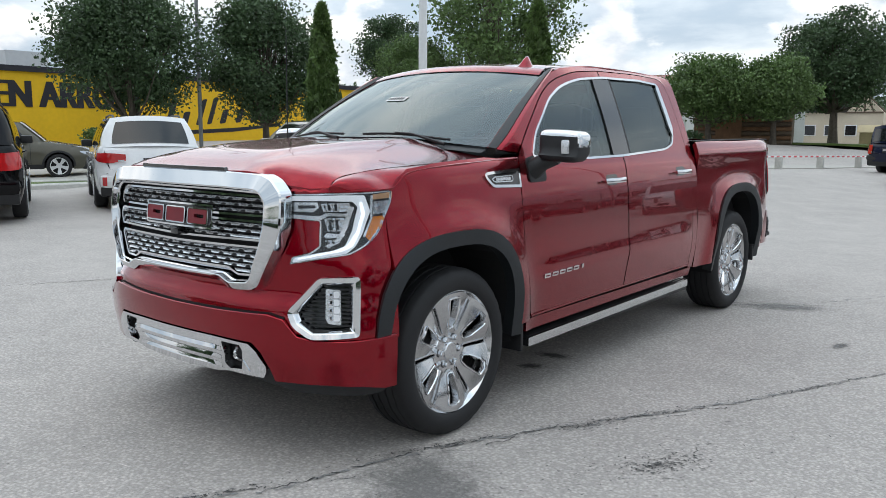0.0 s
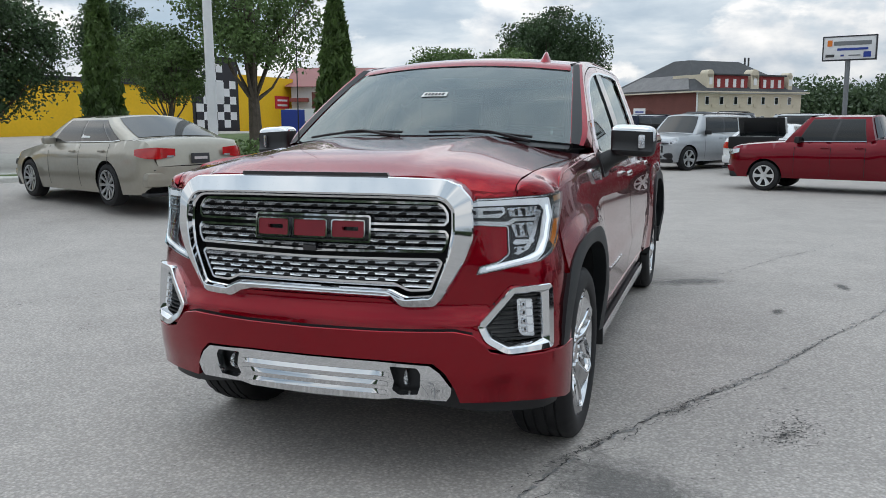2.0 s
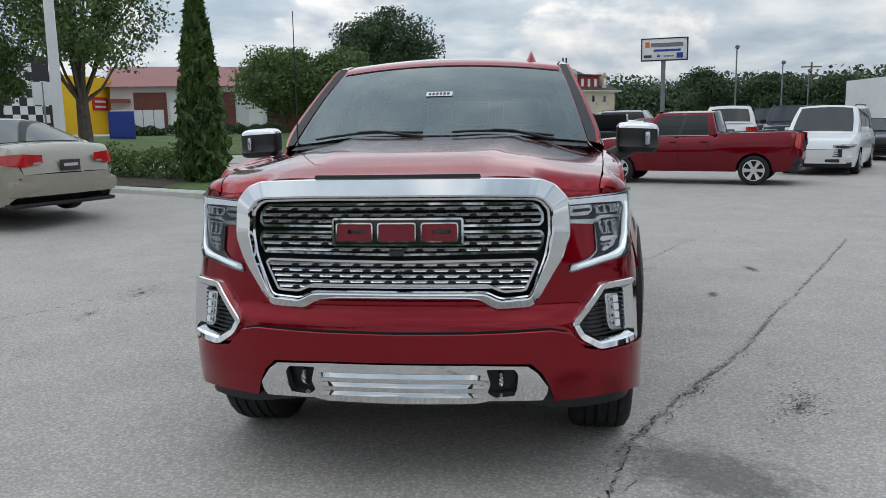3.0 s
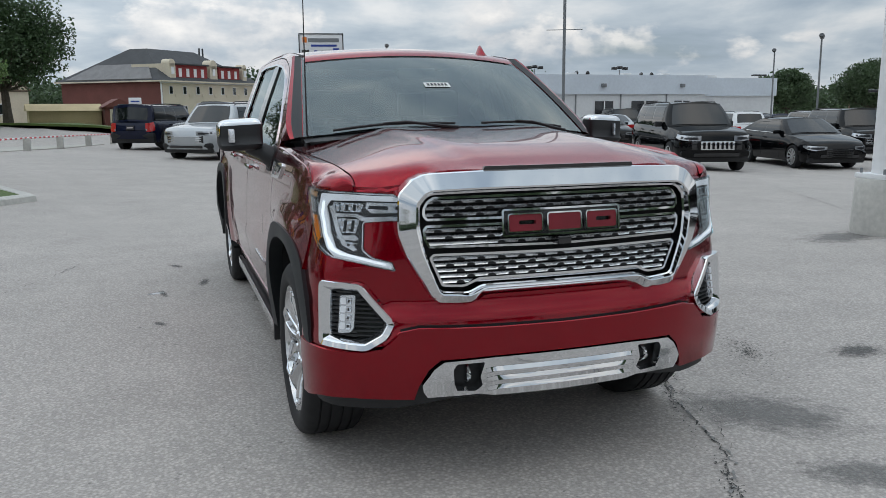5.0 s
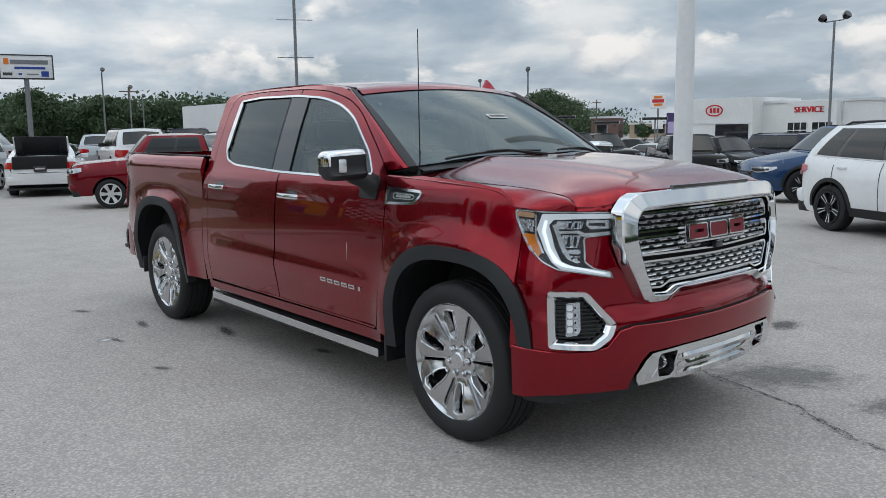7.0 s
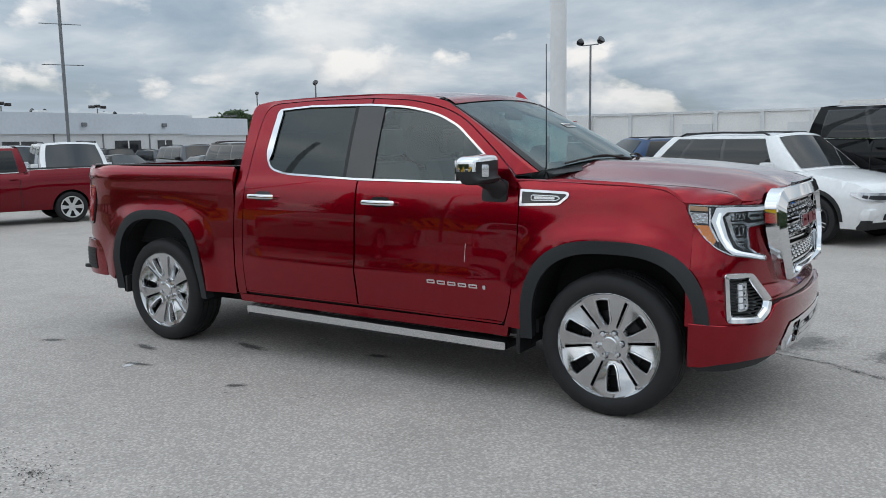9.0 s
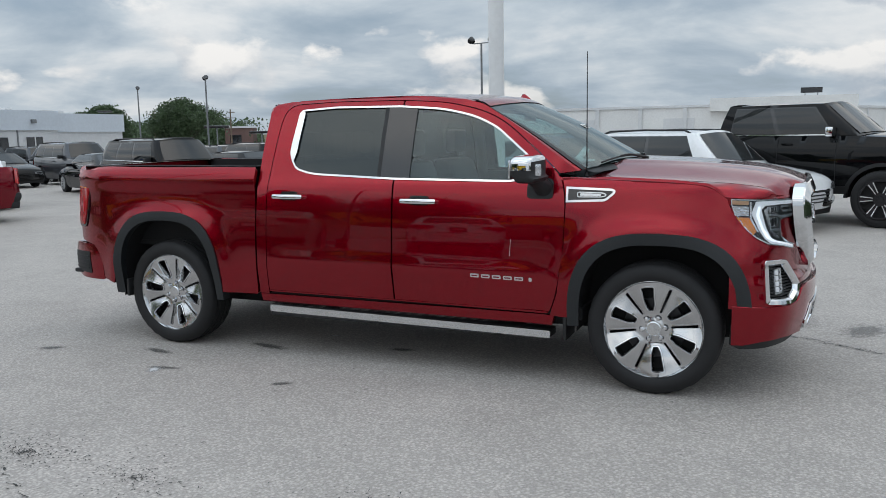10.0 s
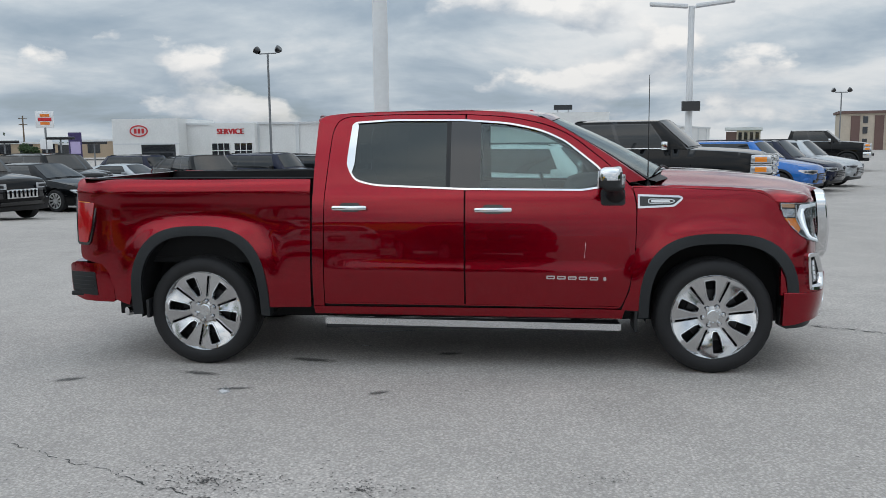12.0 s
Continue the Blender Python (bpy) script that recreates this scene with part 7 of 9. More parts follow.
for o in [o for o in bpy.data.objects if o.parent is None and o.get("label", "").startswith("navy")]:
    o["label"] = o["label"].replace("navy", "dark blue")



# ==== vegetation
def leaf_mat(name, colour, spread=.35):
    m, nt, b = mat_base(name)
    N, L = nt.nodes.new, nt.links.new
    geo = N("ShaderNodeNewGeometry")
    r = N("ShaderNodeMapRange")
    r.inputs["To Min"].default_value, r.inputs["To Max"].default_value = 1 - spread, 1 + spread
    L(geo.outputs["Random Per Island"], r.inputs["Value"])
    tc = N("ShaderNodeTexCoord")
    n = N("ShaderNodeTexNoise"); n.inputs["Scale"].default_value = .9; n.inputs["Detail"].default_value = 2
    L(tc.outputs["Object"], n.inputs["Vector"])
    r2 = N("ShaderNodeMapRange")
    for k, v in (("From Min", .3), ("From Max", .7), ("To Min", .75), ("To Max", 1.25)):
        r2.inputs[k].default_value = v
    L(n.outputs["Fac"], r2.inputs["Value"])
    mm = N("ShaderNodeMath"); mm.operation = "MULTIPLY"
    L(r.outputs[0], mm.inputs[0]); L(r2.outputs[0], mm.inputs[1])
    vm = N("ShaderNodeVectorMath"); vm.operation = "SCALE"; vm.inputs[0].default_value = colour
    L(mm.outputs[0], vm.inputs["Scale"]); L(vm.outputs[0], b.inputs["Base Color"])
    b.inputs["Roughness"].default_value = .55
    b.inputs["Transmission Weight"].default_value = 0
    tr = N("ShaderNodeBsdfTranslucent")
    L(vm.outputs[0], tr.inputs[0])
    mix = N("ShaderNodeMixShader"); mix.inputs[0].default_value = .25
    out = nt.nodes["Material Output"]
    L(b.outputs[0], mix.inputs[1]); L(tr.outputs[0], mix.inputs[2]); L(mix.outputs[0], out.inputs[0])
    return m


LEAF = leaf_mat("broad_leaf", (.105, .170, .052))
LEAFD = leaf_mat("dark_leaf", (.056, .098, .040))
LEAFC = leaf_mat("cypress_leaf", (.080, .135, .035))
LEAFF = leaf_mat("far_leaf", (.062, .100, .045), .25)
BARK = plain("bark", (.085, .070, .055), .9, 0, .3, 6, .3, .6)


def leaf_mesh(name, centres, size, mat, parent, rng, long=1.6, up=0.0):
    """Many small folded leaves, one at each centre."""
    n = len(centres)
    a = rng.normal(size=(n, 3)); a[:, 2] += up
    a /= np.linalg.norm(a, axis=1)[:, None]
    b = np.cross(a, rng.normal(size=(n, 3)))
    b /= np.linalg.norm(b, axis=1)[:, None]
    sz = size * rng.uniform(.6, 1.35, n)[:, None]
    c = np.cross(a, b)
    p0, p1 = centres - a * sz * long * .5, centres + a * sz * long * .5
    p2, p3 = centres + b * sz * .5 + c * sz * .12, centres - b * sz * .5 + c * sz * .12
    v = np.stack([p0, p2, p1, p3], 1).reshape(-1, 3)
    f = np.arange(4 * n).reshape(-1, 4)
    me = bpy.data.meshes.new(name)
    me.from_pydata(v.tolist(), [], np.concatenate([f[:, [0, 1, 2]], f[:, [0, 2, 3]]]).tolist())
    me.materials.append(mat)
    ob = new(name, me)
    ob.parent = parent
    return ob


def tree(x, y, top, radius, base, seed, mat=LEAF, n=7000, size=.16, clumps=46, trunk=.16, squash=1.0, label="", z0=None, loose=.30):
    """A broad tree: top is the height of the crown's top, base that of its foot."""
    rng = np.random.default_rng(seed)
    n, size, clumps = int(n * 3.0), size * .50, int(clumps * 1.8)
    loose *= .84
    z0 = rise(x, y) - .1 if z0 is None else z0
    t = thing("tree", label or "leafy green street tree with an uneven crown", "tree", pose(x, y, z0), "trees")
    top, base = top - z0, base - z0
    mid = (top + base) / 2
    hh = (top - base) / 2
    bm = bmesh.new()
    lean = rng.normal(0, .12, 2)
    spine = [(lean[0] * k, lean[1] * k, top * .8 * k) for k in (0, .12, .3, .5, .75, 1)]
    add_tube(bm, spine, [trunk * 1.25, trunk, trunk * .8, trunk * .6, trunk * .35, trunk * .1], 9)
    cl = []
    for k in range(clumps):
        d = rng.normal(size=3); d /= np.linalg.norm(d)
        rr = rng.uniform(.35, 1.0) ** .6
        w = radius * (1 - .25 * max(0, d[2])) * rng.uniform(.82, 1.08)
        cl.append((d[0] * rr * w * .82, d[1] * rr * w * .82, mid + d[2] * rr * hh * .86 * squash))
    for c in cl[::2]:
        s0 = spine[2 if c[2] < mid else 3]
        m = ((s0[0] + c[0]) / 2, (s0[1] + c[1]) / 2, (s0[2] + c[2]) / 2 - .08 * radius)
        add_tube(bm, [s0, m, c], [trunk * .38, trunk * .2, trunk * .06], 5)
    finish("trunk", bm, BARK, t)
    cl = np.array(cl)
    per = rng.integers(0, clumps, n)
    spread = radius * loose * rng.uniform(.6, 1.1, clumps)[per][:, None]
    g = np.clip(rng.normal(size=(n, 3)), -1.7, 1.7) * (.60, .60, .44)
    pts_ = cl[per] + g * spread
    leaf_mesh("crown", pts_, size, mat, t, rng)
    return t


def cypress(x, y, top, half, seed):
    rng = np.random.default_rng(seed)
    z0 = rise(x, y) - .05
    t = thing("cypress", "narrow upright cypress with dense green foliage", "tree", pose(x, y, z0), "cypresses")
    h = top - z0
    tube("trunk", [(0, 0, 0), (0, 0, h * .5), (0, 0, h * .95)], [.10, .06, .01], BARK, t, 7)
    n = 11000
    u = rng.uniform(0, 1, n) ** .8
    prof = half * np.clip(np.minimum(u * 9 + .55, 1) * (1 - u) ** .55 * 1.12, .02, 1)
    a = rng.uniform(0, 2 * math.pi, n)
    lump = 1 + .16 * np.sin(a * 5 + u * 31) + .12 * np.sin(a * 3 - u * 53)
    rr = prof * lump * np.sqrt(rng.uniform(.25, 1, n))
    pts_ = np.stack([rr * np.cos(a), rr * np.sin(a), .12 + u * (h - .15)], 1)
    leaf_mesh("crown", pts_, .085, LEAFC, t, rng, 2.6, 1.6)
    return t


def hedge(name, x0, y0, x1, y1, h, w, seed, label, mat=LEAF, n=5000, size=.06):
    rng = np.random.default_rng(seed)
    L_ = math.hypot(x1 - x0, y1 - y0)
    z0 = rise((x0 + x1) / 2, (y0 + y1) / 2)
    t = thing(name, label, "hedge", pose(x0, y0, z0, 0, 0, math.degrees(math.atan2(y1 - y0, x1 - x0))))
    u, v, z = rng.uniform(0, L_, n), rng.normal(0, w * .38, n), rng.uniform(0, 1, n) ** .7 * h
    lump = .75 + .25 * np.sin(u * 5.1) * np.sin(u * 2.3 + 1)
    pts_ = np.stack([u, v * lump, z * lump + .05], 1)
    leaf_mesh("foliage", pts_, size, mat, t, rng)
    bm = bmesh.new()
    for k in range(int(L_ * 3)):
        p = rng.uniform(0, L_)
        add_tube(bm, [(p, 0, 0), (p + rng.normal(0, .1), rng.normal(0, .15), h * .8)], [.012, .005], 4)
    finish("stem", bm, BARK, t)
    return t


# ==== structures round the lot
YELLOW = plain("yellow_wall_paint", (.80, .48, .006), .7, 0, .05, .5, .04, .1)
INK = plain("mural_black", (.016, .015, .022), .6, 0, .08, 2, .05)
WHITEW = plain("white_wall_paint", (.74, .74, .73), .7, 0, .05, .4, .04, .1)
SHOWROOM = plain("blue_grey_fascia", (.60, .65, .71), .6, 0, .05, .4, .04, .1)
GREYW = plain("pale_grey_wall", (.64, .65, .66), .7, 0, .06, .4, .04, .1)
CREAM = plain("cream_render", (.62, .55, .43), .8, 0, .07, .5, .05, .1)
BRICK = plain("red_brown_brick", (.16, .055, .045), .8, 0, .12, .8, .15, .2)
DORMRED = plain("dormer_red", (.27, .035, .035), .75, 0, .1, .8, .1)
SHINGLE = plain("dark_grey_shingle", (.058, .060, .064), .85, 0, .15, 1.2, .2, .3)
METALROOF = plain("dull_red_metal_roof", (.24, .055, .045), .5, 0, .08, .6, .05)
GREENROOF = plain("pale_green_roof", (.33, .45, .40), .6, 0, .06, .6, .05)
STONE = plain("concrete", (.47, .46, .43), .85, 0, .10, 1.2, .10, .3)
GRASS = plain("mown_grass", (.075, .115, .028), .9, 0, .25, 1.5, .3, .6)
ROADM = plain("pale_street", (.40, .385, .35), .85, 0, .07, .4, .08, .2)
MULCH = plain("dark_mulch", (.06, .045, .035), .95, 0, .3, 4, .4, .8)
POLEM = plain("white_pole_paint", (.72, .73, .74), .45, 0, .04, 1.0, .03)
GREYPOLE = plain("grey_pole", (.20, .21, .22), .5, .3, .06, 1, .05)
WOODP = plain("weathered_wood", (.14, .105, .075), .9, 0, .2, 4, .3, .4)
LOGM = plain("log_wood", (.22, .12, .065), .85, 0, .2, 2, .2, .4)
DKWIN = plain("window_dark", (.018, .020, .024), .08, 0, .1, .6, 0, coat=1)
SIGNW = plain("sign_white", (.78, .78, .79), .5, 0, .03, 1, .02)
SIGNR = plain("sign_red", (.55, .02, .03), .5, 0, .05, 2, .02)
SIGNB = plain("sign_blue", (.02, .05, .30), .5, 0, .05, 2, .02)
ORANGE = plain("sign_orange", (.75, .20, .02), .5, 0, .05, 2, .02)


def sheet(name, poly, mat, lift, label, category, step=3.0):
    """A flat ground patch that follows the climb of the lot."""
    bm = bmesh.new()
    add_panel(bm, [Vector(p) for p in poly], lambda x, y: (x, y, rise(x, y) + lift), (0, 0, 1), step=step, rim=.12)
    ob = finish(name, bm, mat)
    return tagged(ob, label, category, kind="structure")


def kerb(pts_, label="pale concrete kerb"):
    bm = bmesh.new()
    n = []
    path = []
    for a, b in zip(pts_[:-1], pts_[1:]):
        k = max(1, int(math.dist(a, b) / 1.5))
        path += [(a[0] + (b[0] - a[0]) * i / k, a[1] + (b[1] - a[1]) * i / k) for i in range(k)]
    path.append(pts_[-1])
    prof = [(-.12, -.05), (-.12, .09), (-.09, .115), (.06, .115), (.11, .08), (.14, -.05)]
    rows = []
    for i, p in enumerate(path):
        q0, q1 = path[max(i - 1, 0)], path[min(i + 1, len(path) - 1)]
        d = Vector((q1[0] - q0[0], q1[1] - q0[1])).normalized()
        nrm = Vector((d.y, -d.x))
        z = rise(*p)
        rows.append([bm.verts.new((p[0] + nrm.x * o, p[1] + nrm.y * o, z + h)) for o, h in prof])
    for a, b in zip(rows[:-1], rows[1:]):
        for k in range(len(prof) - 1):
            bm.faces.new((a[k], a[k + 1], b[k + 1], b[k]))
    bm.faces.new(rows[0]); bm.faces.new(rows[-1][::-1])
    bmesh.ops.recalc_face_normals(bm, faces=bm.faces)
    ob = finish("kerb", bm, STONE)
    tagged(ob, label, "kerb", kind="structure")


def text(name, words, size, m, mat, parent, depth=.02):
    cu = bpy.data.curves.new(name, "FONT")
    cu.body, cu.size, cu.extrude = words, size, depth
    cu.materials.append(mat)
    tmp = new(name + "_curve", cu)
    bpy.context.view_layer.update()
    me = bpy.data.meshes.new_from_object(tmp.evaluated_get(bpy.context.evaluated_depsgraph_get()))
    bpy.data.objects.remove(tmp)
    ob = new(name, me)
    ob.parent = parent
    ob.matrix_basis = m
    return ob


def yellow_building():
    x = -29.6
    z0 = rise(x, 25) - .3
    t = thing("building", "long low yellow building with black painted lettering", "building", pose(0, 0, 0))
    top = 3.62
    box("wall", (x - 9, 4, z0), (x, 39.0, top), YELLOW, t)
    box("parapet", (x - 9.1, 3.9, top), (x + .12, 38.98, top + .22), INK, t)
    box("roof_unit", (x - 5, 12.6, top + .2), (x - 3.6, 14.4, top + 1.1), GREYW, t)
    # letters, then a plain flourish of broad strokes for the painted script
    upright = Matrix(((0, 0, 1, 0), (1, 0, 0, 0), (0, 1, 0, 0), (0, 0, 0, 1)))
    words = text("lettering", "EN ARROW", 1.0, Matrix.Identity(4), INK, t, .01)
    bpy.context.view_layer.update()
    wide, high = words.dimensions[0], words.dimensions[1]
    words.matrix_basis = Matrix.Translation((x + .02, 10.45, 2.28)) @ upright @ Matrix.Diagonal((6.0 / wide, 1.02 / high, 1, 1))
    for dy in (-.05, .05, .10):
        again_ = new("lettering", words.data)
        again_.parent = t
        again_.matrix_basis = Matrix.Translation((.002, dy, 0)) @ words.matrix_basis
    for k, (y0, low_, high, w) in enumerate(((17.7, 1.55, 2.75, .30), (18.5, 1.60, 2.25, .34), (19.3, 1.62, 2.85, .26), (19.9, 1.66, 2.95, .26), (20.6, 1.70, 2.40, .34), (21.5, 1.75, 2.45, .34), (22.4, 1.80, 2.50, .30), (23.2, 1.85, 2.55, .26))):
        lean = .34 * (high - low_)
        bar = fillet([(y0, low_), (y0 + w, low_ + .04), (y0 + w + lean, high), (y0 + lean, high - .04)], .10, 3)
        panel("painted_stroke", bar, lambda y, z: (x + .012, y, z), (1, 0, 0), INK, t, step=.5, rim=.008)
    swash = fillet([(17.2, 1.30), (19.0, 1.22), (21.5, 1.34), (24.2, 1.62), (24.3, 1.74), (21.5, 1.52), (19.0, 1.40)], .08, 3)
    panel("painted_swash", swash, lambda y, z: (x + .012, y, z), (1, 0, 0), INK, t, step=.5, rim=.008)
    # chequered panel on the front block
    for i in range(6):
        for j in range(9):
            if j > 5 and i > 3:
                continue
            y0, zz = 39.3 + .72 * i, 1.20 + .50 * j
            box("chequer", (x + .04, y0, zz), (x + .09, y0 + .72, zz + .50), INK if (i + j) % 2 else SIGNW, t)
    box("front_block", (x - 6, 39.0, z0), (x + .03, 44.0, 5.7), INK, t)
    box("wing", (x - 4, 44.0, z0), (x + .05, 51.3, 4.7), YELLOW, t)
    a = box("wall_notice", (x + .06, 48.6, 2.5), (x + .09, 50.6, 3.4), SIGNR, t, label="red notice with unreadable writing")
    for k in range(2):
        box("notice_bar", (x + .092, 48.9, 2.68 + .35 * k), (x + .10, 50.3, 2.82 + .35 * k), SIGNW, a)


def nearer(eye, k):
    """Draws a thing towards a place by the share k, sizes and all."""
    return Matrix.Translation(eye) @ Matrix.Diagonal((k, k, k, 1)) @ Matrix.Translation([-c for c in eye])


INN = nearer((-.3, -3.8, 1.53), .772)


def hotel():
    """Two cream storeys, a dark hipped roof with dormers and a brick end."""
    t = thing("hotel_building", "cream two-storey inn with a dark hipped roof and red dormers", "building", INN @ pose(-1.2, 84.2, 0, 0, 0, 47.5))
    L_, D, E, R = 15.5, 13.5, 4.35, 7.9
    box("wall", (0, 0, -1.6), (L_, D, E), CREAM, t)
    box("brick_end", (-.15, -.1, -1.6), (-.02, D, E), BRICK, t)
    bm = bmesh.new()
    o = .5
    lo = [(-o, -o, E), (L_ + o, -o, E), (L_ + o, D + o, E), (-o, D + o, E)]
    hi = [(4.2, D / 2 - 1.2, R), (L_ - 3.8, D / 2 - 1.2, R), (L_ - 3.8, D / 2 + 1.2, R), (4.2, D / 2 + 1.2, R)]
    a, b = [bm.verts.new(p) for p in lo], [bm.verts.new(p) for p in hi]
    for i in range(4):
        bm.faces.new((a[i], a[(i + 1) % 4], b[(i + 1) % 4], b[i]))
    bm.faces.new(b); bm.faces.new(a[::-1])
    finish("roof", bm, SHINGLE, t, smooth=False)
    hip = lambda x: E + (R - E) / 4.7 * (x + .5) + .10
    bm = bmesh.new()
    add_panel(bm, [Vector(p) for p in ((.9, -.35), (D - .9, -.35), (D - 3.2, 1.75), (3.2, 1.75))], lambda y, x: (x, y, hip(x)), (-1, 0, 1), step=1.0, rim=.10)
    finish("wing_roof", bm, plain("pale_shingle", (.20, .195, .195), .85, 0, .12, 1.2, .15, .2), t, "paler lower roof over the brick end", smooth=False)
    box("eave", (-.6, -.6, E - .12), (L_ + .6, -.45, E + .02), CREAM, t)
    box("eave", (-.62, -.45, E - .12), (-.48, D + .5, E + .02), CREAM, t)
    box("downpipe", (-.22, -.14, 0), (-.10, -.02, E), SIGNW, t)
    box("lean_to", (-.9, 1.5, 0), (-.16, 8.2, 1.5), BRICK, t)
    box("lean_to_edge", (-.95, 1.4, 1.5), (-.16, 8.3, 1.62), SIGNW, t)
    for k, w, red in ((1.3, .9, 0), (2.4, 4.8, 1), (7.6, 1.2, 0), (9.2, 3.6, 1), (13.3, .7, 0)):
        h = 1.65 if red else 1.75
        d = box("dormer", (k, .15 if red else .05, E + .1), (k + w, 5.0, E + h), DORMRED if red else CREAM, t)
        if red:
            box("dormer_roof", (k - .1, -.15, E + h), (k + w + .1, 5.4, E + h + .16), SHINGLE, d, .04)
            for q in range(int(w / 1.15)):
                x0 = k + .35 + q * 1.15
                box("dormer_window", (x0, .09, E + .45), (x0 + .42, .148, E + 1.3), SIGNW, d)
        else:
            bm = bmesh.new()
            add_lathe(bm, [(.05, .0), (.05, w / 2), (1.1, w / 2), (1.1, 0)], 20, "y", (k + w / 2, 0, E + h))
            bmesh.ops.recalc_face_normals(bm, faces=bm.faces)
            finish("dormer_roof", bm, CREAM, d)
            box("dormer_window", (k + w / 2 - .2, -.01, E + .7), (k + w / 2 + .2, .048, E + 1.4), SIGNW, d)
    for k in range(7):
        for z in (1.0, 3.0):
            x0 = 1.0 + k * 2.05
            w = box("window", (x0, -.04, z), (x0 + .55, .03, z + .85), SIGNW, t)
            box("pane", (x0 + .06, -.06, z + .06), (x0 + .49, -.035, z + .79), DKWIN, w)
            box("cooler", (x0 + .9, -.10, z - .25), (x0 + 1.45, .02, z + .05), CREAM, t)
    for k in (L_ - 2.6, L_ - 2.0):
        box("chimney", (k, D / 2 - 1, R - .4), (k + .14, D / 2 - .86, R + .55), SHINGLE, t)
    box("cornice", (-.3, -.28, E - .22), (L_ + .3, -.02, E - .02), WHITEW, t)


def long_white_building():
    t = thing("showroom_building", "long low pale grey showroom with a flat roof", "building", pose(21.0, 45.2, 0))
    box("wall", (0, 0, -1), (13.9, 10, 3.5), GREYW, t)
    box("fascia", (-.1, -.14, 2.30), (13.95, -.003, 3.58), SHOWROOM, t)
    box("low_wing", (13.9, 1.0, -1), (20.7, 10, 3.40), GREYW, t)
    box("wing_fascia", (13.96, .86, 2.18), (20.8, .997, 3.46), SHOWROOM, t)
    for x0, x1, z0 in ((.5, 2.6, -.3), (5.2, 6.55, .5), (8.0, 10.0, .5), (11.4, 12.6, .5)):
        w = box("window", (x0, -.07, z0), (x1, -.003, 1.85), DKWIN, t)
        box("mullion", ((x0 + x1) / 2 - .04, -.10, z0), ((x0 + x1) / 2 + .04, -.072, 1.85), WHITEW, w)
    for x0 in (3.7, 7.1, 10.7):
        box("downpipe", (x0, -.06, -.6), (x0 + .08, -.003, 2.29), GREYPOLE, t)
    for x0 in (5.55, 11.7):
        box("wall_lamp", (x0, -.34, 2.75), (x0 + .32, -.143, 3.0), GREYPOLE, t, .03)
    # clusters of floodlights on the roof edge
    for x0 in (1.2, 7.6):
        tube("flood_post", [(x0, 1.0, 3.45), (x0, 1.0, 3.95)], .04, GREYPOLE, t, 6)
        for dx, dz in ((-.42, .12), (0, .18), (.42, .12)):
            box("floodlight", (x0 + dx - .15, .85, 3.82 + dz), (x0 + dx + .15, 1.15, 4.02 + dz), GLOSSB, t, .03)
    for x0 in (4.8, 9.2, 12.4):
        box("roof_unit", (x0, 3, 3.5), (x0 + .6, 3.8, 3.85), GREYW, t, .03)
    box("roof_unit", (14.5, 2.2, 3.4), (16.5, 3.6, 3.72), GREYW, t, .03)
    box("flat_lamp", (19.2, 1.4, 3.62), (20.3, 1.8, 3.74), GLOSSB, t, .03)
    tube("lamp_stub", [(19.75, 1.6, 3.4), (19.75, 1.6, 3.64)], .04, GREYPOLE, t, 6)


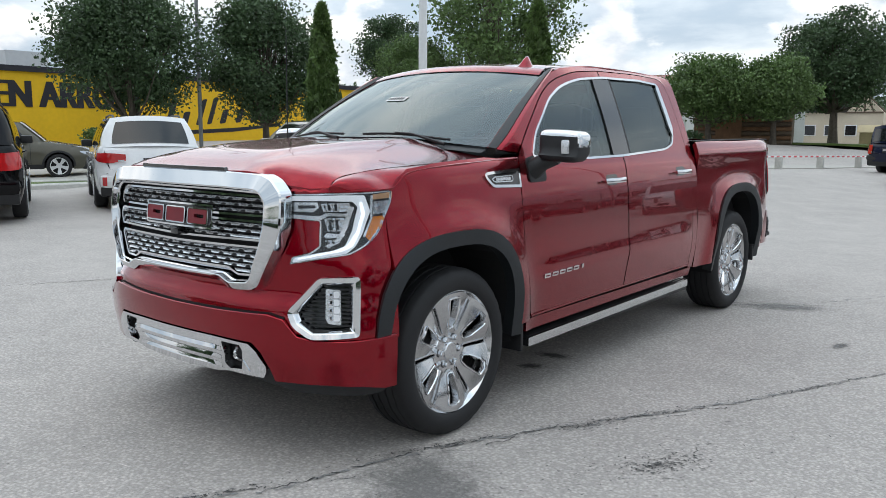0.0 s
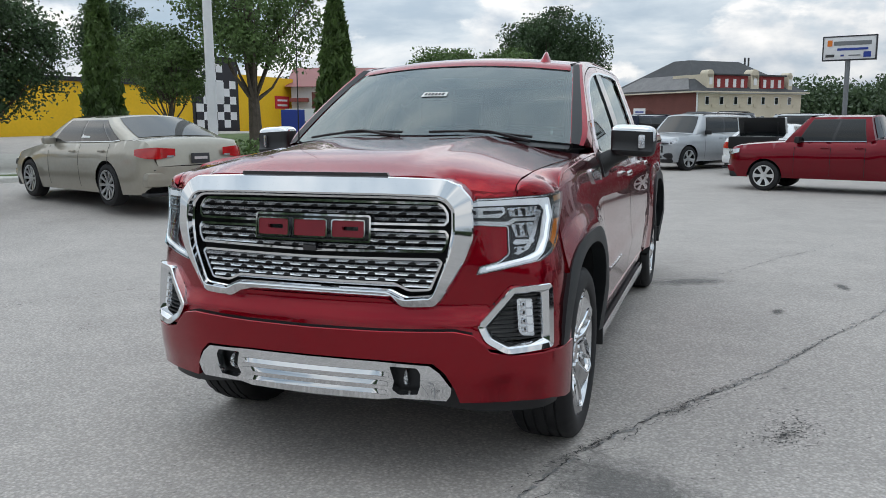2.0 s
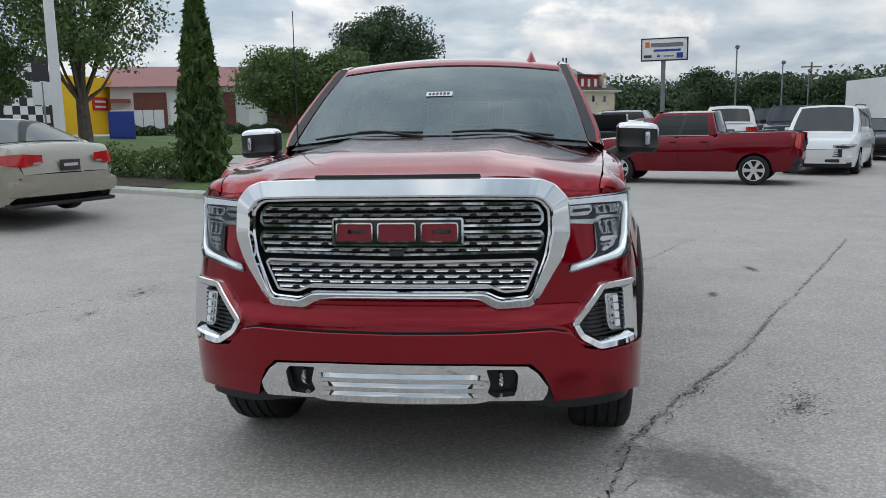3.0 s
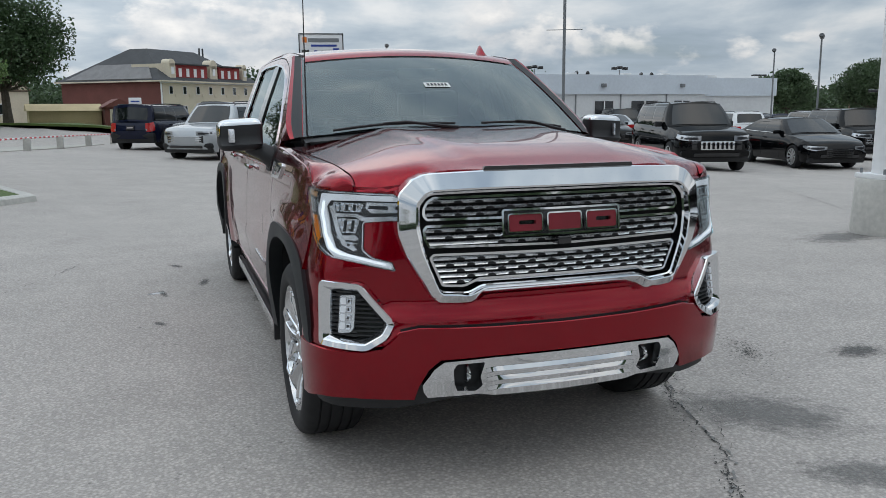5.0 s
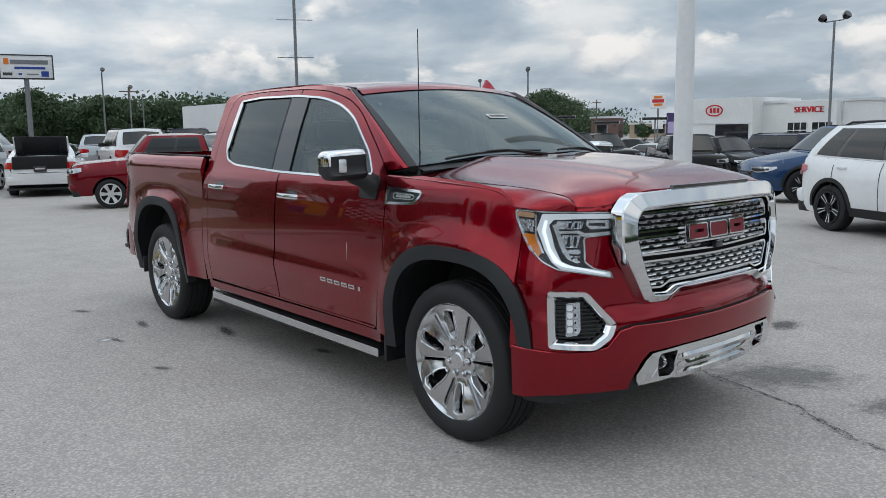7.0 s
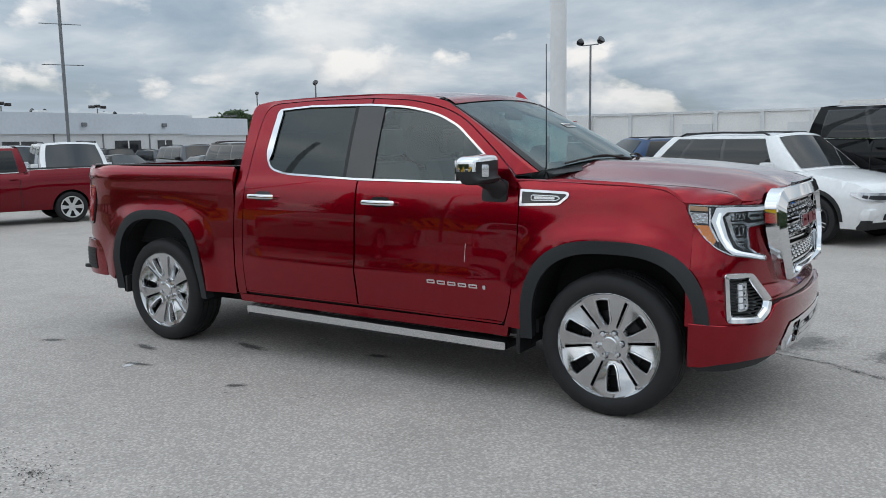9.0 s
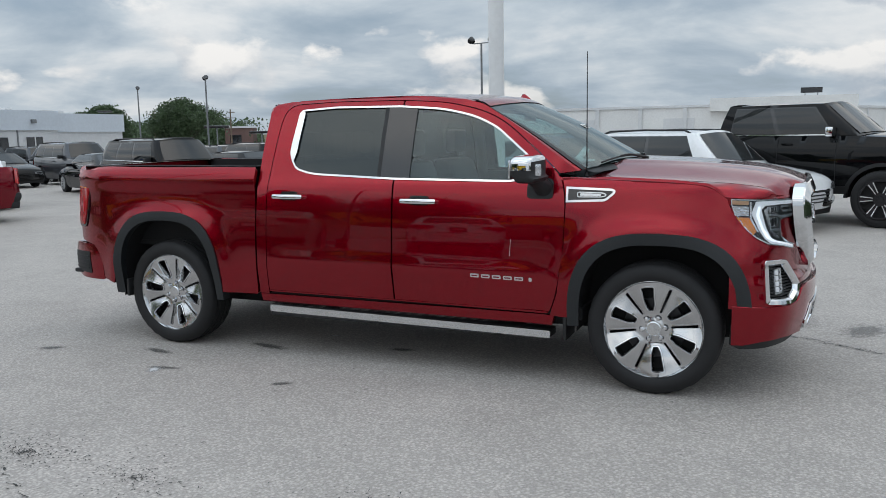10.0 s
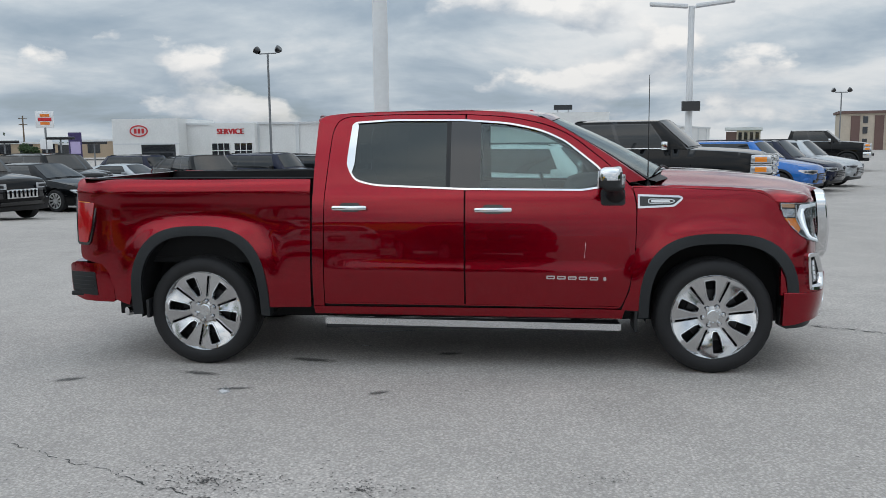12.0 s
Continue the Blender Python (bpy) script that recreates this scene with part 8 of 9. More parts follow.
def service_building():
    """The white service hall along x = 80, with the block that carries the oval sign."""
    t = thing("service_building", "long white service hall with bay doors and a sign block", "building", nearer((-6.77, 1.31, 1.654), .6128))
    x = 80.0
    box("wall", (x, -6.6, -3.2), (x + 27, 38.4, 3.75), WHITEW, t)
    box("parapet", (x - .15, -6.7, 3.75), (x + 27, 38.4, 3.98), GREYW, t)
    box("side_block", (x - .8, -7.0, 3.3), (x + 3, 6.0, 4.55), WHITEW, t)
    along = Matrix.Translation((x + 2, -6.9, 0)) @ Matrix.Rotation(math.atan2(-21.5, 50), 4, "Z")
    box("side_hall", (0, 0, -3.2), (54, 5, 3.45), WHITEW, t, m=along)
    box("side_eave", (-.1, -.12, 3.35), (54, -.003, 3.6), GREYW, t, m=along)
    for k in range(9):
        box("side_rib", (3 + 6 * k, -.10, -3.2), (3.3 + 6 * k, -.003, 3.35), GREYW, t, m=along)
    for y in np.arange(4.0, 39, 4.4):
        box("pilaster", (x - .22, y - .18, -3.2), (x, y + .18, 3.74), GREYW, t)
    for y in (9, 19):
        d = box("bay_door", (x - .08, y - 1.5, -3.2), (x - .003, y + 1.5, 2.7), GREYW, t)
    b = box("sign_block", (x - 2.2, 38.4, -3.2), (x + 8, 45.8, 4.45), WHITEW, t)
    box("block_soffit", (x - 2.25, 38.3, 1.7), (x - 2.2, 45.8, 1.85), GREYW, b)
    box("entrance_glass", (x - 2.24, 38.8, 0), (x - 2.205, 42.6, 1.7), DKWIN, b)
    # plain red oval with bars in place of the maker's sign
    bm = bmesh.new()
    cy, cz = 42.8, 3.15
    o = [Vector((cy + 1.02 * math.cos(a), cz + .62 * math.sin(a))) for a in [2 * math.pi * i / 36 for i in range(36)]]
    add_panel(bm, o, lambda y, z: (x - 2.26, y, z), (-1, 0, 0), holes=[grown(o, -.13)], step=.2, rim=.05)
    ov = finish("oval_sign", bm, SIGNR, b, "plain red oval sign")
    for k in range(3):
        box("sign_bar", (x - 2.27, cy - .60 + .42 * k, cz - .26), (x - 2.23, cy - .32 + .42 * k, cz + .26), SIGNR, ov)
    # the service bay with its lettering
    bay = box("service_bay", (x - 1.0, 30.4, -3.2), (x, 35.4, 3.9), WHITEW, t)
    for y in (30.6, 33.1):
        d = box("bay_window", (x - 1.04, y + .1, .2), (x - .99, y + 2.1, 1.75), DKWIN, bay)
        for k in range(3):
            box("mullion", (x - 1.06, y + .1 + .66 * k, .2), (x - 1.035, y + .17 + .66 * k, 1.75), WHITEW, d)
        box("rail", (x - 1.062, y + .1, .95), (x - 1.04, y + 2.1, 1.03), WHITEW, d)
    # read from -x: the text runs towards -y
    text("service_sign", "SERVICE", .82, Matrix.Translation((x - 1.02, 34.6, 2.75)) @ Matrix(((0, 0, -1, 0), (-1, 0, 0, 0), (0, 1, 0, 0), (0, 0, 0, 1))), SIGNR, bay)
    for dy in (-.05, .05):
        text("service_sign", "SERVICE", .82, Matrix.Translation((x - 1.024, 34.6 + dy, 2.75)) @ Matrix(((0, 0, -1, 0), (-1, 0, 0, 0), (0, 1, 0, 0), (0, 0, 0, 1))), SIGNR, bay)
    board = box("roof_sign", (x + 23.6, -4.5, 5.70), (x + 23.9, -2.1, 6.35), GLOSSB, t, label="small black roof sign")
    for y in (-4.0, -2.6):
        box("sign_leg", (x + 23.7, y - .05, 3.9), (x + 23.8, y + .05, 5.75), GREYPOLE, board)


def red_roof_building():
    t = thing("shop_building", "low pale building with a red metal roof and bay doors", "building", pose(-29.2, 50.4, 0, 0, 0, 23.5))
    z0 = 1.2
    box("wall", (0, 0, z0 - 1), (17.2, 12, 4.1), GREYW, t)
    bm = bmesh.new()
    a = [bm.verts.new(p) for p in ((-.4, -.5, 4.1), (17.6, -.5, 4.1), (17.6, 6, 5.85), (-.4, 6, 5.85), (-.4, 12.5, 4.1), (17.6, 12.5, 4.1))]
    bm.faces.new((a[0], a[1], a[2], a[3])); bm.faces.new((a[3], a[2], a[5], a[4])); bm.faces.new((a[1], a[5], a[2])); bm.faces.new((a[0], a[3], a[4]))
    finish("roof", bm, METALROOF, t, smooth=False)
    for k in range(22):
        box("roof_seam", (k * .8, -.48, 0), (k * .8 + .04, 6.2, .035), METALROOF, t, m=Matrix.Translation((0, 0, 4.115)) @ Matrix.Rotation(math.atan2(1.75, 6.5), 4, "X"))
    for x0, mat in ((1.5, BRICK), (6.2, BRICK), (12.2, GREYW), (14.7, GREYW)):
        box("bay_door", (x0, -.06, z0), (x0 + 2.2, .0, 3.7), mat, t)
    box("awning", (0, -1.2, 3.0), (1.3, 0, 3.25), METALROOF, t)
    for x0 in (3.9, 9.3):
        box("white_door", (x0, -.05, z0), (x0 + 1.0, 0, 3.0), SIGNW, t)


def log_yard():
    """Log wall and stacked rails under the trees, with sheds behind."""
    t = thing("log_building", "low log building half hidden under trees", "building", pose(-15.5, 43.0, 0, 0, 0, 14))
    zb = .75
    for k in range(7):
        tube("log", [(0, 0, zb + .12 + .25 * k), (2.5, 0, zb + .12 + .25 * k), (5.2, 0, zb + .12 + .25 * k)], .12, LOGM if k % 2 else WOODP, t, 8)
    box("wall_core", (0, .05, zb - .3), (5.2, 3.0, zb + 1.75), WOODP, t)
    box("gable", (1.2, -.15, zb - .2), (2.6, .02, zb + 1.8), LOGM, t)
    box("roof", (-.3, -.6, zb + 1.75), (5.5, 3.4, zb + 1.92), SHINGLE, t)
    tan = plain("tan_shed", (.46, .37, .21), .8, 0, .08, .8, .06)
    for x, y, rz, mat, h, w, label in ((-6.2, 56.0, 10, GREENROOF, 1.1, 4.4, "low shed with a pale green roof by the lawn"), (-9.0, 53.2, 10, tan, 1.25, 4.2, "tan ribbed metal shed beside the far lawn"), (-4.6, 52.8, 10, BRICK, 1.45, 1.75, "small dark red shed with a pale door")):
        s_ = thing("shed", label, "shed", pose(x, y, .2, 0, 0, rz))
        box("wall", (0, 0, -.5), (w, 3, h), mat, s_)
        bm = bmesh.new()
        if w > 2:
            a = [bm.verts.new(p) for p in ((-.15, -.15, h), (w + .15, -.15, h), (w + .15, 3.2, h), (-.15, 3.2, h), (-.15, 1.5, h + .45), (w + .15, 1.5, h + .45))]
            for k in range(int(w / .28)):
                box("rib", (.1 + .28 * k, -.025, -.4), (.16 + .28 * k, -.002, h - .02), mat, s_)
        else:
            a = [bm.verts.new(p) for p in ((-.15, 3.2, h), (-.15, -.15, h), (w + .15, -.15, h), (w + .15, 3.2, h), (w / 2, 3.2, h + .55), (w / 2, -.15, h + .55))]
            a = [a[1], a[0], a[3], a[2], a[5], a[4]]
            box("door", (.3, -.04, -.4), (w - .3, -.002, h - .1), CREAM, s_)
        for q in ((0, 1, 5, 4), (2, 3, 4, 5), (1, 2, 5), (3, 0, 4)):
            bm.faces.new([a[i] for i in q])
        bmesh.ops.recalc_face_normals(bm, faces=bm.faces)
        finish("roof", bm, mat, s_, smooth=False)


def far_blocks():
    """Low shops and a block of rooms far beyond the lot."""
    tan, brown = plain("tan_block", (.40, .31, .22), .8, 0, .08, .3, .05), plain("brown_block", (.14, .085, .075), .8, 0, .08, .3, .05)
    pale = plain("pale_stucco", (.50, .43, .35), .8, 0, .08, .3, .05)
    a = thing("apartment_building", "far tan apartment block with brown bays and rows of windows", "building", pose(116.0, -52.2, 0, 0, 0, 75))
    box("wall", (0, 0, -1), (9.4, 8, 4.9), pale, a)
    box("roof", (-.3, -.3, 4.9), (9.7, 8.3, 5.25), brown, a)
    box("wing", (-5, 1.0, -1), (-.02, 7.6, 3.0), brown, a)
    box("wing_roof", (-5.2, .8, 3.0), (-.02, 7.8, 3.25), tan, a)
    for k in range(3):
        box("bay", (1.2 + 2.9 * k, .0, -1), (2.3 + 2.9 * k, 8.15, 4.6), brown, a)
        for z in (.6, 2.2, 3.6):
            box("window", (.25 + 2.9 * k, 8.0, z), (.85 + 2.9 * k, 8.12, z + .9), DKWIN, a)
    b = thing("office_building", "far low office with dark windows and a brick end", "building", pose(136.6, -37.6, 0, 0, 0, 75))
    box("wall", (0, 0, -1), (3.6, 8, 3.0), pale, b)
    box("brick_end", (3.6, 0, -1), (5.2, 8.05, 2.8), brown, b)
    box("roof", (-.3, -.3, 3.0), (5.4, 8.3, 3.5), GREYW, b)
    for k in range(4):
        box("window", (.25 + .85 * k, 8.0, 1.2), (.75 + .85 * k, 8.1, 2.7), DKWIN, b)
    g = box("grass_bank", (118, -72, -.2), (160, -29.0, 1.45), GRASS)
    tagged(g, "green grass bank beyond the lot", "lawn", kind="structure")
    for x0, y0, w_, h, m_ in ((105.6, 84, 4.5, 3.1, brown), (110.5, 77, 9, 2.0, tan), (116.2, 68, 5.5, 2.3, tan), (114, 72.4, 4, 1.8, brown)):
        c = thing("shop_building", "far low shop building across the street", "building", pose(x0, y0, 0, 0, 0, -58))
        box("wall", (-w_ / 2, 0, -.2), (w_ / 2, 9, h), m_, c)
        box("parapet", (-w_ / 2 - .2, -.2, h), (w_ / 2 + .2, 9.2, h + .3), GREYW, c)
        for k in range(int(w_ / 3)):
            box("window", (-w_ / 2 + .8 + 3 * k, -.06, .5), (-w_ / 2 + 2.6 + 3 * k, -.002, 2.0), DKWIN, c)


def gable_house():
    """Cream house whose timbered gable shows beside the inn."""
    t = thing("house", "cream house with a half-timbered gable and a tan roof", "house", INN @ pose(-22.8, 92.0, 0, 0, 0, 8))
    W_, D, E, R = 8.4, 7.0, 3.5, 5.4
    box("wall", (0, 0, -1.4), (W_, D, E), CREAM, t)
    bm = bmesh.new()
    a = [bm.verts.new(p) for p in ((W_ - 3.6, -.02, E), (W_, -.02, E), (W_ - 1.8, -.02, R), (W_ - 3.6, D, E), (W_, D, E), (W_ - 1.8, D, R))]
    for q in ((0, 1, 2), (0, 2, 5, 3), (1, 4, 5, 2), (3, 5, 4)):
        bm.faces.new([a[i] for i in q])
    finish("gable", bm, CREAM, t, smooth=False)
    for p, q in (((W_ - 3.8, E), (W_ - 1.8, R + .12)), ((W_ + .2, E), (W_ - 1.8, R + .12)), ((W_ - 1.8, E), (W_ - 1.8, R)), ((W_ - 2.7, E), (W_ - 2.2, E + 1.2)), ((W_ - .9, E), (W_ - 1.4, E + 1.2)), ((W_ - 3.6, E), (W_, E))):
        tube("timber", [(p[0], -.08, p[1]), (q[0], -.08, q[1])], .09, WOODP, t, 6)
    box("roof", (-.3, -.4, E), (W_ - 3.4, D + .3, E + .9), SHINGLE, t, .25)
    for k in range(3):
        w = box("window", (.8 + 2.0 * k, -.06, 1.0), (2.0 + 2.0 * k, .02, 2.2), SIGNW, t)
        box("pane", (.9 + 2.0 * k, -.08, 1.1), (1.9 + 2.0 * k, -.055, 2.1), DKWIN, w)


def lamp_post(x, y, h, heads=2, mat=GREYPOLE, r=.07, heading=0.0, label="tall grey floodlight post", size=1.0):
    t = thing("lamp_post", label, "street lamp", pose(x, y, rise(x, y), 0, 0, heading), "lamp posts")
    tube("post", [(0, 0, -.1), (0, 0, h * .5), (0, 0, h)], [r, r * .9, r * .75], mat, t, 10)
    tube("cross_arm", [(-.5 * size, 0, h), (.5 * size if heads > 1 else 0, 0, h)], .03, mat, t, 6)
    for k in range(heads):
        s = -1 if k == 0 else 1
        bm = bmesh.new()
        add_lathe(bm, [(0, .12), (.10, .20), (.30, .24), (.34, .20), (.34, 0)], 12, "z")
        bmesh.ops.recalc_face_normals(bm, faces=bm.faces)
        bmesh.ops.transform(bm, matrix=pose(s * .5 * size, 0, h + .08 * size, 0, s * 55, 0) @ Matrix.Diagonal((size * .85, size * .85, size * .85, 1)), verts=bm.verts)
        finish("flood_head", bm, GLOSSB, t)
    return t


def white_post(x, y, h, r, concrete=0.0, arms=False, solar=False, label="tall white steel light pole"):
    t = thing("light_pole", label, "street lamp", pose(x, y, rise(x, y)), "light poles")
    if concrete:
        bm = bmesh.new()
        add_lathe(bm, [(-.05, .325), (0, .325), (concrete - .04, .30), (concrete, .28), (concrete, 0)], 24, "z")
        bmesh.ops.recalc_face_normals(bm, faces=bm.faces)
        finish("concrete_base", bm, STONE, t, "round concrete footing", sharp=50)
        box("base_plate", (-.22, -.22, concrete), (.22, .22, concrete + .06), POLEM, t, .01)
        for a in (-1, 1):
            for b in (-1, 1):
                tube("bolt", [(a * .17, b * .17, concrete + .05), (a * .17, b * .17, concrete + .12)], .018, GREYPOLE, t, 6)
    tube("pole", [(0, 0, concrete), (0, 0, h * .5), (0, 0, h)], [r, r * .88, r * .75], POLEM, t, 16)
    if arms:
        for s in (-1, 1):
            bm = bmesh.new()
            add_box(bm, (.1, -.14, h - .05), (1.15, .14, h + .05), .03)
            for v in bm.verts:
                v.co.z += .10 * (v.co.x - .1)
            bmesh.ops.transform(bm, matrix=Matrix.Rotation(math.pi if s < 0 else 0, 4, "Z") @ Matrix.Rotation(0, 4, "X"), verts=bm.verts)
            bmesh.ops.transform(bm, matrix=Matrix.Rotation(radians(82), 4, "Z"), verts=bm.verts)
            finish("lamp_arm", bm, POLEM, t)
    if solar:
        box("solar_panel", (-.30, -.25, 2.45), (-.14, .25, 2.72), GLOSSB, t, m=None)
        box("panel_bracket", (-.15, -.05, 2.5), (0, .05, 2.6), GREYPOLE, t)
    return t


def utility_pole(x, y, h, arms=2):
    t = thing("utility_pole", "wooden utility pole with cross-arms", "utility pole", pose(x, y, 0), "utility poles")
    tube("pole", [(0, 0, -.1), (0, 0, h)], [.14, .09], WOODP, t, 8)
    for k in range(arms):
        box("cross_arm", (-1.0, -.05, h - .5 - .9 * k), (1.0, .05, h - .38 - .9 * k), WOODP, t)
    return t


def dealer_sign():
    """The two-post... one-post board with plain bars for its lettering."""
    t = thing("roadside_sign", "white roadside board on a grey post", "sign", pose(6.4, 37.6, 0, 0, 0, -13))
    tube("post", [(0, 0, -.1), (0, 0, 4.2)], .11, GREYPOLE, t, 10)
    b = box("board", (-1.02, -.14, 4.12), (1.10, .14, 5.12), SIGNW, t, .02)
    for lo, hi in (((-1.06, -.16, 4.08), (1.14, .16, 4.13)), ((-1.06, -.16, 5.11), (1.14, .16, 5.16)), ((-1.06, -.16, 4.08), (-1.01, .16, 5.16)), ((1.09, -.16, 4.08), (1.14, .16, 5.16))):
        box("board_frame", lo, hi, INKB, b)
    for x0, x1, z0, z1, mat in ((-.86, -.66, 4.72, 4.98, ORANGE), (-.60, .92, 4.74, 4.92, GREYPOLE), (-.45, .80, 4.52, 4.62, SIGNB), (-.92, -.55, 4.24, 4.36, GLOSSB), (-.3, -.16, 4.26, 4.34, SIGNB), (.02, .50, 4.27, 4.32, GREYPOLE), (.62, .92, 4.20, 4.44, SIGNB)):
        box("sign_bar", (x0, -.160, z0), (x1, -.143, z1), mat, b)


def round_sign(x, y, h):
    t = thing("restaurant_sign", "pale square sign with orange and red bars on a post", "sign", pose(x, y, 0, 0, 0, -55))
    tube("post", [(0, 0, -1), (0, 0, h - .6)], .10, GREYPOLE, t, 8)
    board = box("board", (-.82, -.10, h - .80), (.82, .10, h + .80), SIGNW, t, .06)
    for z0, z1, w, mat in ((.26, .52, .42, ORANGE), (-.17, .17, .60, SIGNR), (-.52, -.26, .42, ORANGE)):
        box("sign_bar", (-w, -.13, h + z0), (w, -.103, h + z1), mat, board, .01)
    box("lower_board", (-.55, -.08, h - 2.9), (.55, .08, h - 1.9), SIGNW, t, .03)


def mast():
    t = thing("radio_mast", "slender lattice mast with cross rods", "mast", pose(17.0, 32.0, 0))
    tube("mast_pole", [(0, 0, -.5), (0, 0, 12)], .075, GREYPOLE, t, 8)
    for z in (5.1, 6.85, 9.0):
        tube("cross_rod", [(-.75, .4, z), (.75, -.4, z)], .018, GREYPOLE, t, 6)


def rope_fence():
    """Low striped rail on short concrete posts along the side street."""
    t = thing("rail_fence", "low red and white striped rail on short posts", "fence")
    p0, p1 = Vector((-6.4, 24.2)), Vector((-3.3, 33.2))
    for i in range(5):
        p = p0.lerp(p1, i / 4)
        box("post", (p.x - .11, p.y - .11, rise(p.x, p.y) - .1), (p.x + .11, p.y + .11, rise(p.x, p.y) + .42), STONE, t, .02)
    for i in range(60):
        a, b = p0.lerp(p1, i / 60), p0.lerp(p1, (i + 1) / 60)
        tube("rail_piece", [(a.x, a.y, rise(a.x, a.y) + .42), (b.x, b.y, rise(b.x, b.y) + .42)], .03, SIGNW if i % 2 else SIGNR, t, 6)


# ---- ground cover and kerbs
sheet("grass_strip", [(-18.0, .7), (-15.75, 5.3), (-14.95, 7.6), (-13.4, 9.5), (-12.6, 9.95), (-13.3, 13.4), (-15.2, 10.6), (-17.0, 6.4), (-19.0, 1.2)], GRASS, .08, "narrow strip of mown grass beside the street", "lawn", 1.0)
sheet("planted_strip", [(-12.6, 9.95), (-11.8, 10.4), (-8, 10.7), (-6.4, 10.4), (-6.6, 13.4), (-8.5, 14.7), (-12.2, 15.0), (-13.3, 13.4)], MULCH, .10, "planted strip of dark mulch", "bed", 1.5)
sheet("lawn", [(-18.2, 22), (-14, 27.4), (-10.5, 30.8), (-9.5, 34.5), (-12, 38.5), (-20, 36), (-24.5, 28)], GRASS, .05, "mown green lawn by the street", "lawn", 2.0)
sheet("road", [(-29.4, -20), (-22, -16), (-19.2, 1.0), (-17.2, 6.4), (-15.4, 10.8), (-12.2, 15.6), (-9, 22.4), (-4.6, 28.6), (-3.6, 33.0), (-9, 31), (-14, 27), (-19, 21.4), (-29.4, 14)], ROADM, .02, "pale street beside the lot", "road", 2.0)
sheet("grass_tip", [(-6.4, 10.3), (-5.3, 9.8), (-4.0, 9.8), (-3.6, 10.4), (-4.3, 11.5), (-5.8, 12.7), (-6.6, 13.3)], GRASS, .10, "grassy tip of the planted island", "lawn", .8)
kerb([(-17.9, .5), (-15.7, 5.2), (-14.9, 7.5), (-13.4, 9.4), (-11.8, 10.3), (-8.0, 10.6), (-5.3, 9.7), (-3.95, 9.7), (-3.5, 10.4), (-4.2, 11.6), (-5.8, 12.8), (-8.5, 14.8)])
kerb([(-12.0, 15.2), (-15.3, 10.7), (-17.1, 6.4), (-19.1, 1.1)])
sheet("far_lawn", [(-16, 44), (-1, 47.0), (4, 60), (2, 78), (-22, 74), (-26, 50)], GRASS, .03, "grass under the trees", "lawn", 4.0)
yellow_building()
hotel()
long_white_building()
service_building()
red_roof_building()
gable_house()
far_blocks()
log_yard()
dealer_sign()
rope_fence()
mast()
round_sign(69.7, 48.4, 4.25)

# ---- trees
tree(-20.8, 11.0, 6.3, 2.75, 1.75, 1, LEAFD, 11000, .15, 60, .14, label="dark green pear tree in front of the yellow wall")
tree(-20.4, 16.0, 6.6, 2.75, 1.55, 2, LEAFD, 11000, .15, 60, .14, label="dark green pear tree in front of the yellow wall")
cypress(-9.7, 8.95, 4.05, .40, 3)
cypress(-6.15, 11.7, 4.1, .45, 4)
tree(-15.6, 23.7, 9.4, 3.7, 3.0, 5, LEAF, 5600, .19, 30, .26, label="tall cottonwood with an open crown", loose=.27)
tree(-18.6, 22.4, 5.2, 2.3, 2.2, 6, LEAF, 6000, .14, 36, .10, label="young tree before the yellow wall")
tree(-31.8, 35.0, 8.6, 2.6, 4.2, 7, LEAFD, 6000, .2, 36, .15)
tree(-13.6, 40.4, 5.6, 3.3, 1.9, 8, LEAF, 9000, .19, 50, .16)
tree(-10.6, 41.6, 5.7, 2.6, 1.7, 9, LEAF, 9000, .19, 46, .16)
tree(-9.6, 49.4, 8.9, 4.0, 2.4, 10, LEAFD, 13000, .22, 60, .25)
tree(13.7, 64.8, 5.0, 3.1, .6, 11, LEAFF, 9000, .26, 46, .2, label="round dark tree beyond the lot")
tree(18.4, 63.6, 4.6, 3.1, .6, 12, LEAFF, 9000, .26, 46, .2, label="round dark tree beyond the lot")
tree(23.2, 64.0, 4.3, 2.8, .5, 13, LEAFF, 8000, .26, 44, .2)
tree(27.4, 63.4, 4.5, 2.6, .5, 16, LEAFF, 8000, .26, 44, .2)
tree(78.3, 71.8, 6.6, 5.4, 1.2, 14, LEAFF, 8000, .36, 46, .25)
tree(70.8, 77.5, 5.6, 4.2, 1.2, 15, LEAFF, 7000, .36, 40, .25)
hedge("shrub_row", -9.4, 13.3, -6.5, 12.1, .80, .7, 21, "row of twiggy green shrubs in the bed", LEAF, 4200, .05)
hedge("shrub_row", -11.4, 11.4, -9.3, 11.6, .50, .6, 22, "low clipped shrub beside the light pole", LEAFC, 3500, .05)
hedge("clipped_hedge", -27.6, 13.0, -27.6, 16.8, .75, .8, 23, "low clipped hedge along the yellow wall", LEAF, 4000, .08)
hedge("clipped_hedge", -19.5, 34.0, -13.0, 38.0, .6, .9, 24, "low hedge before the shop", LEAFD, 4000, .09)


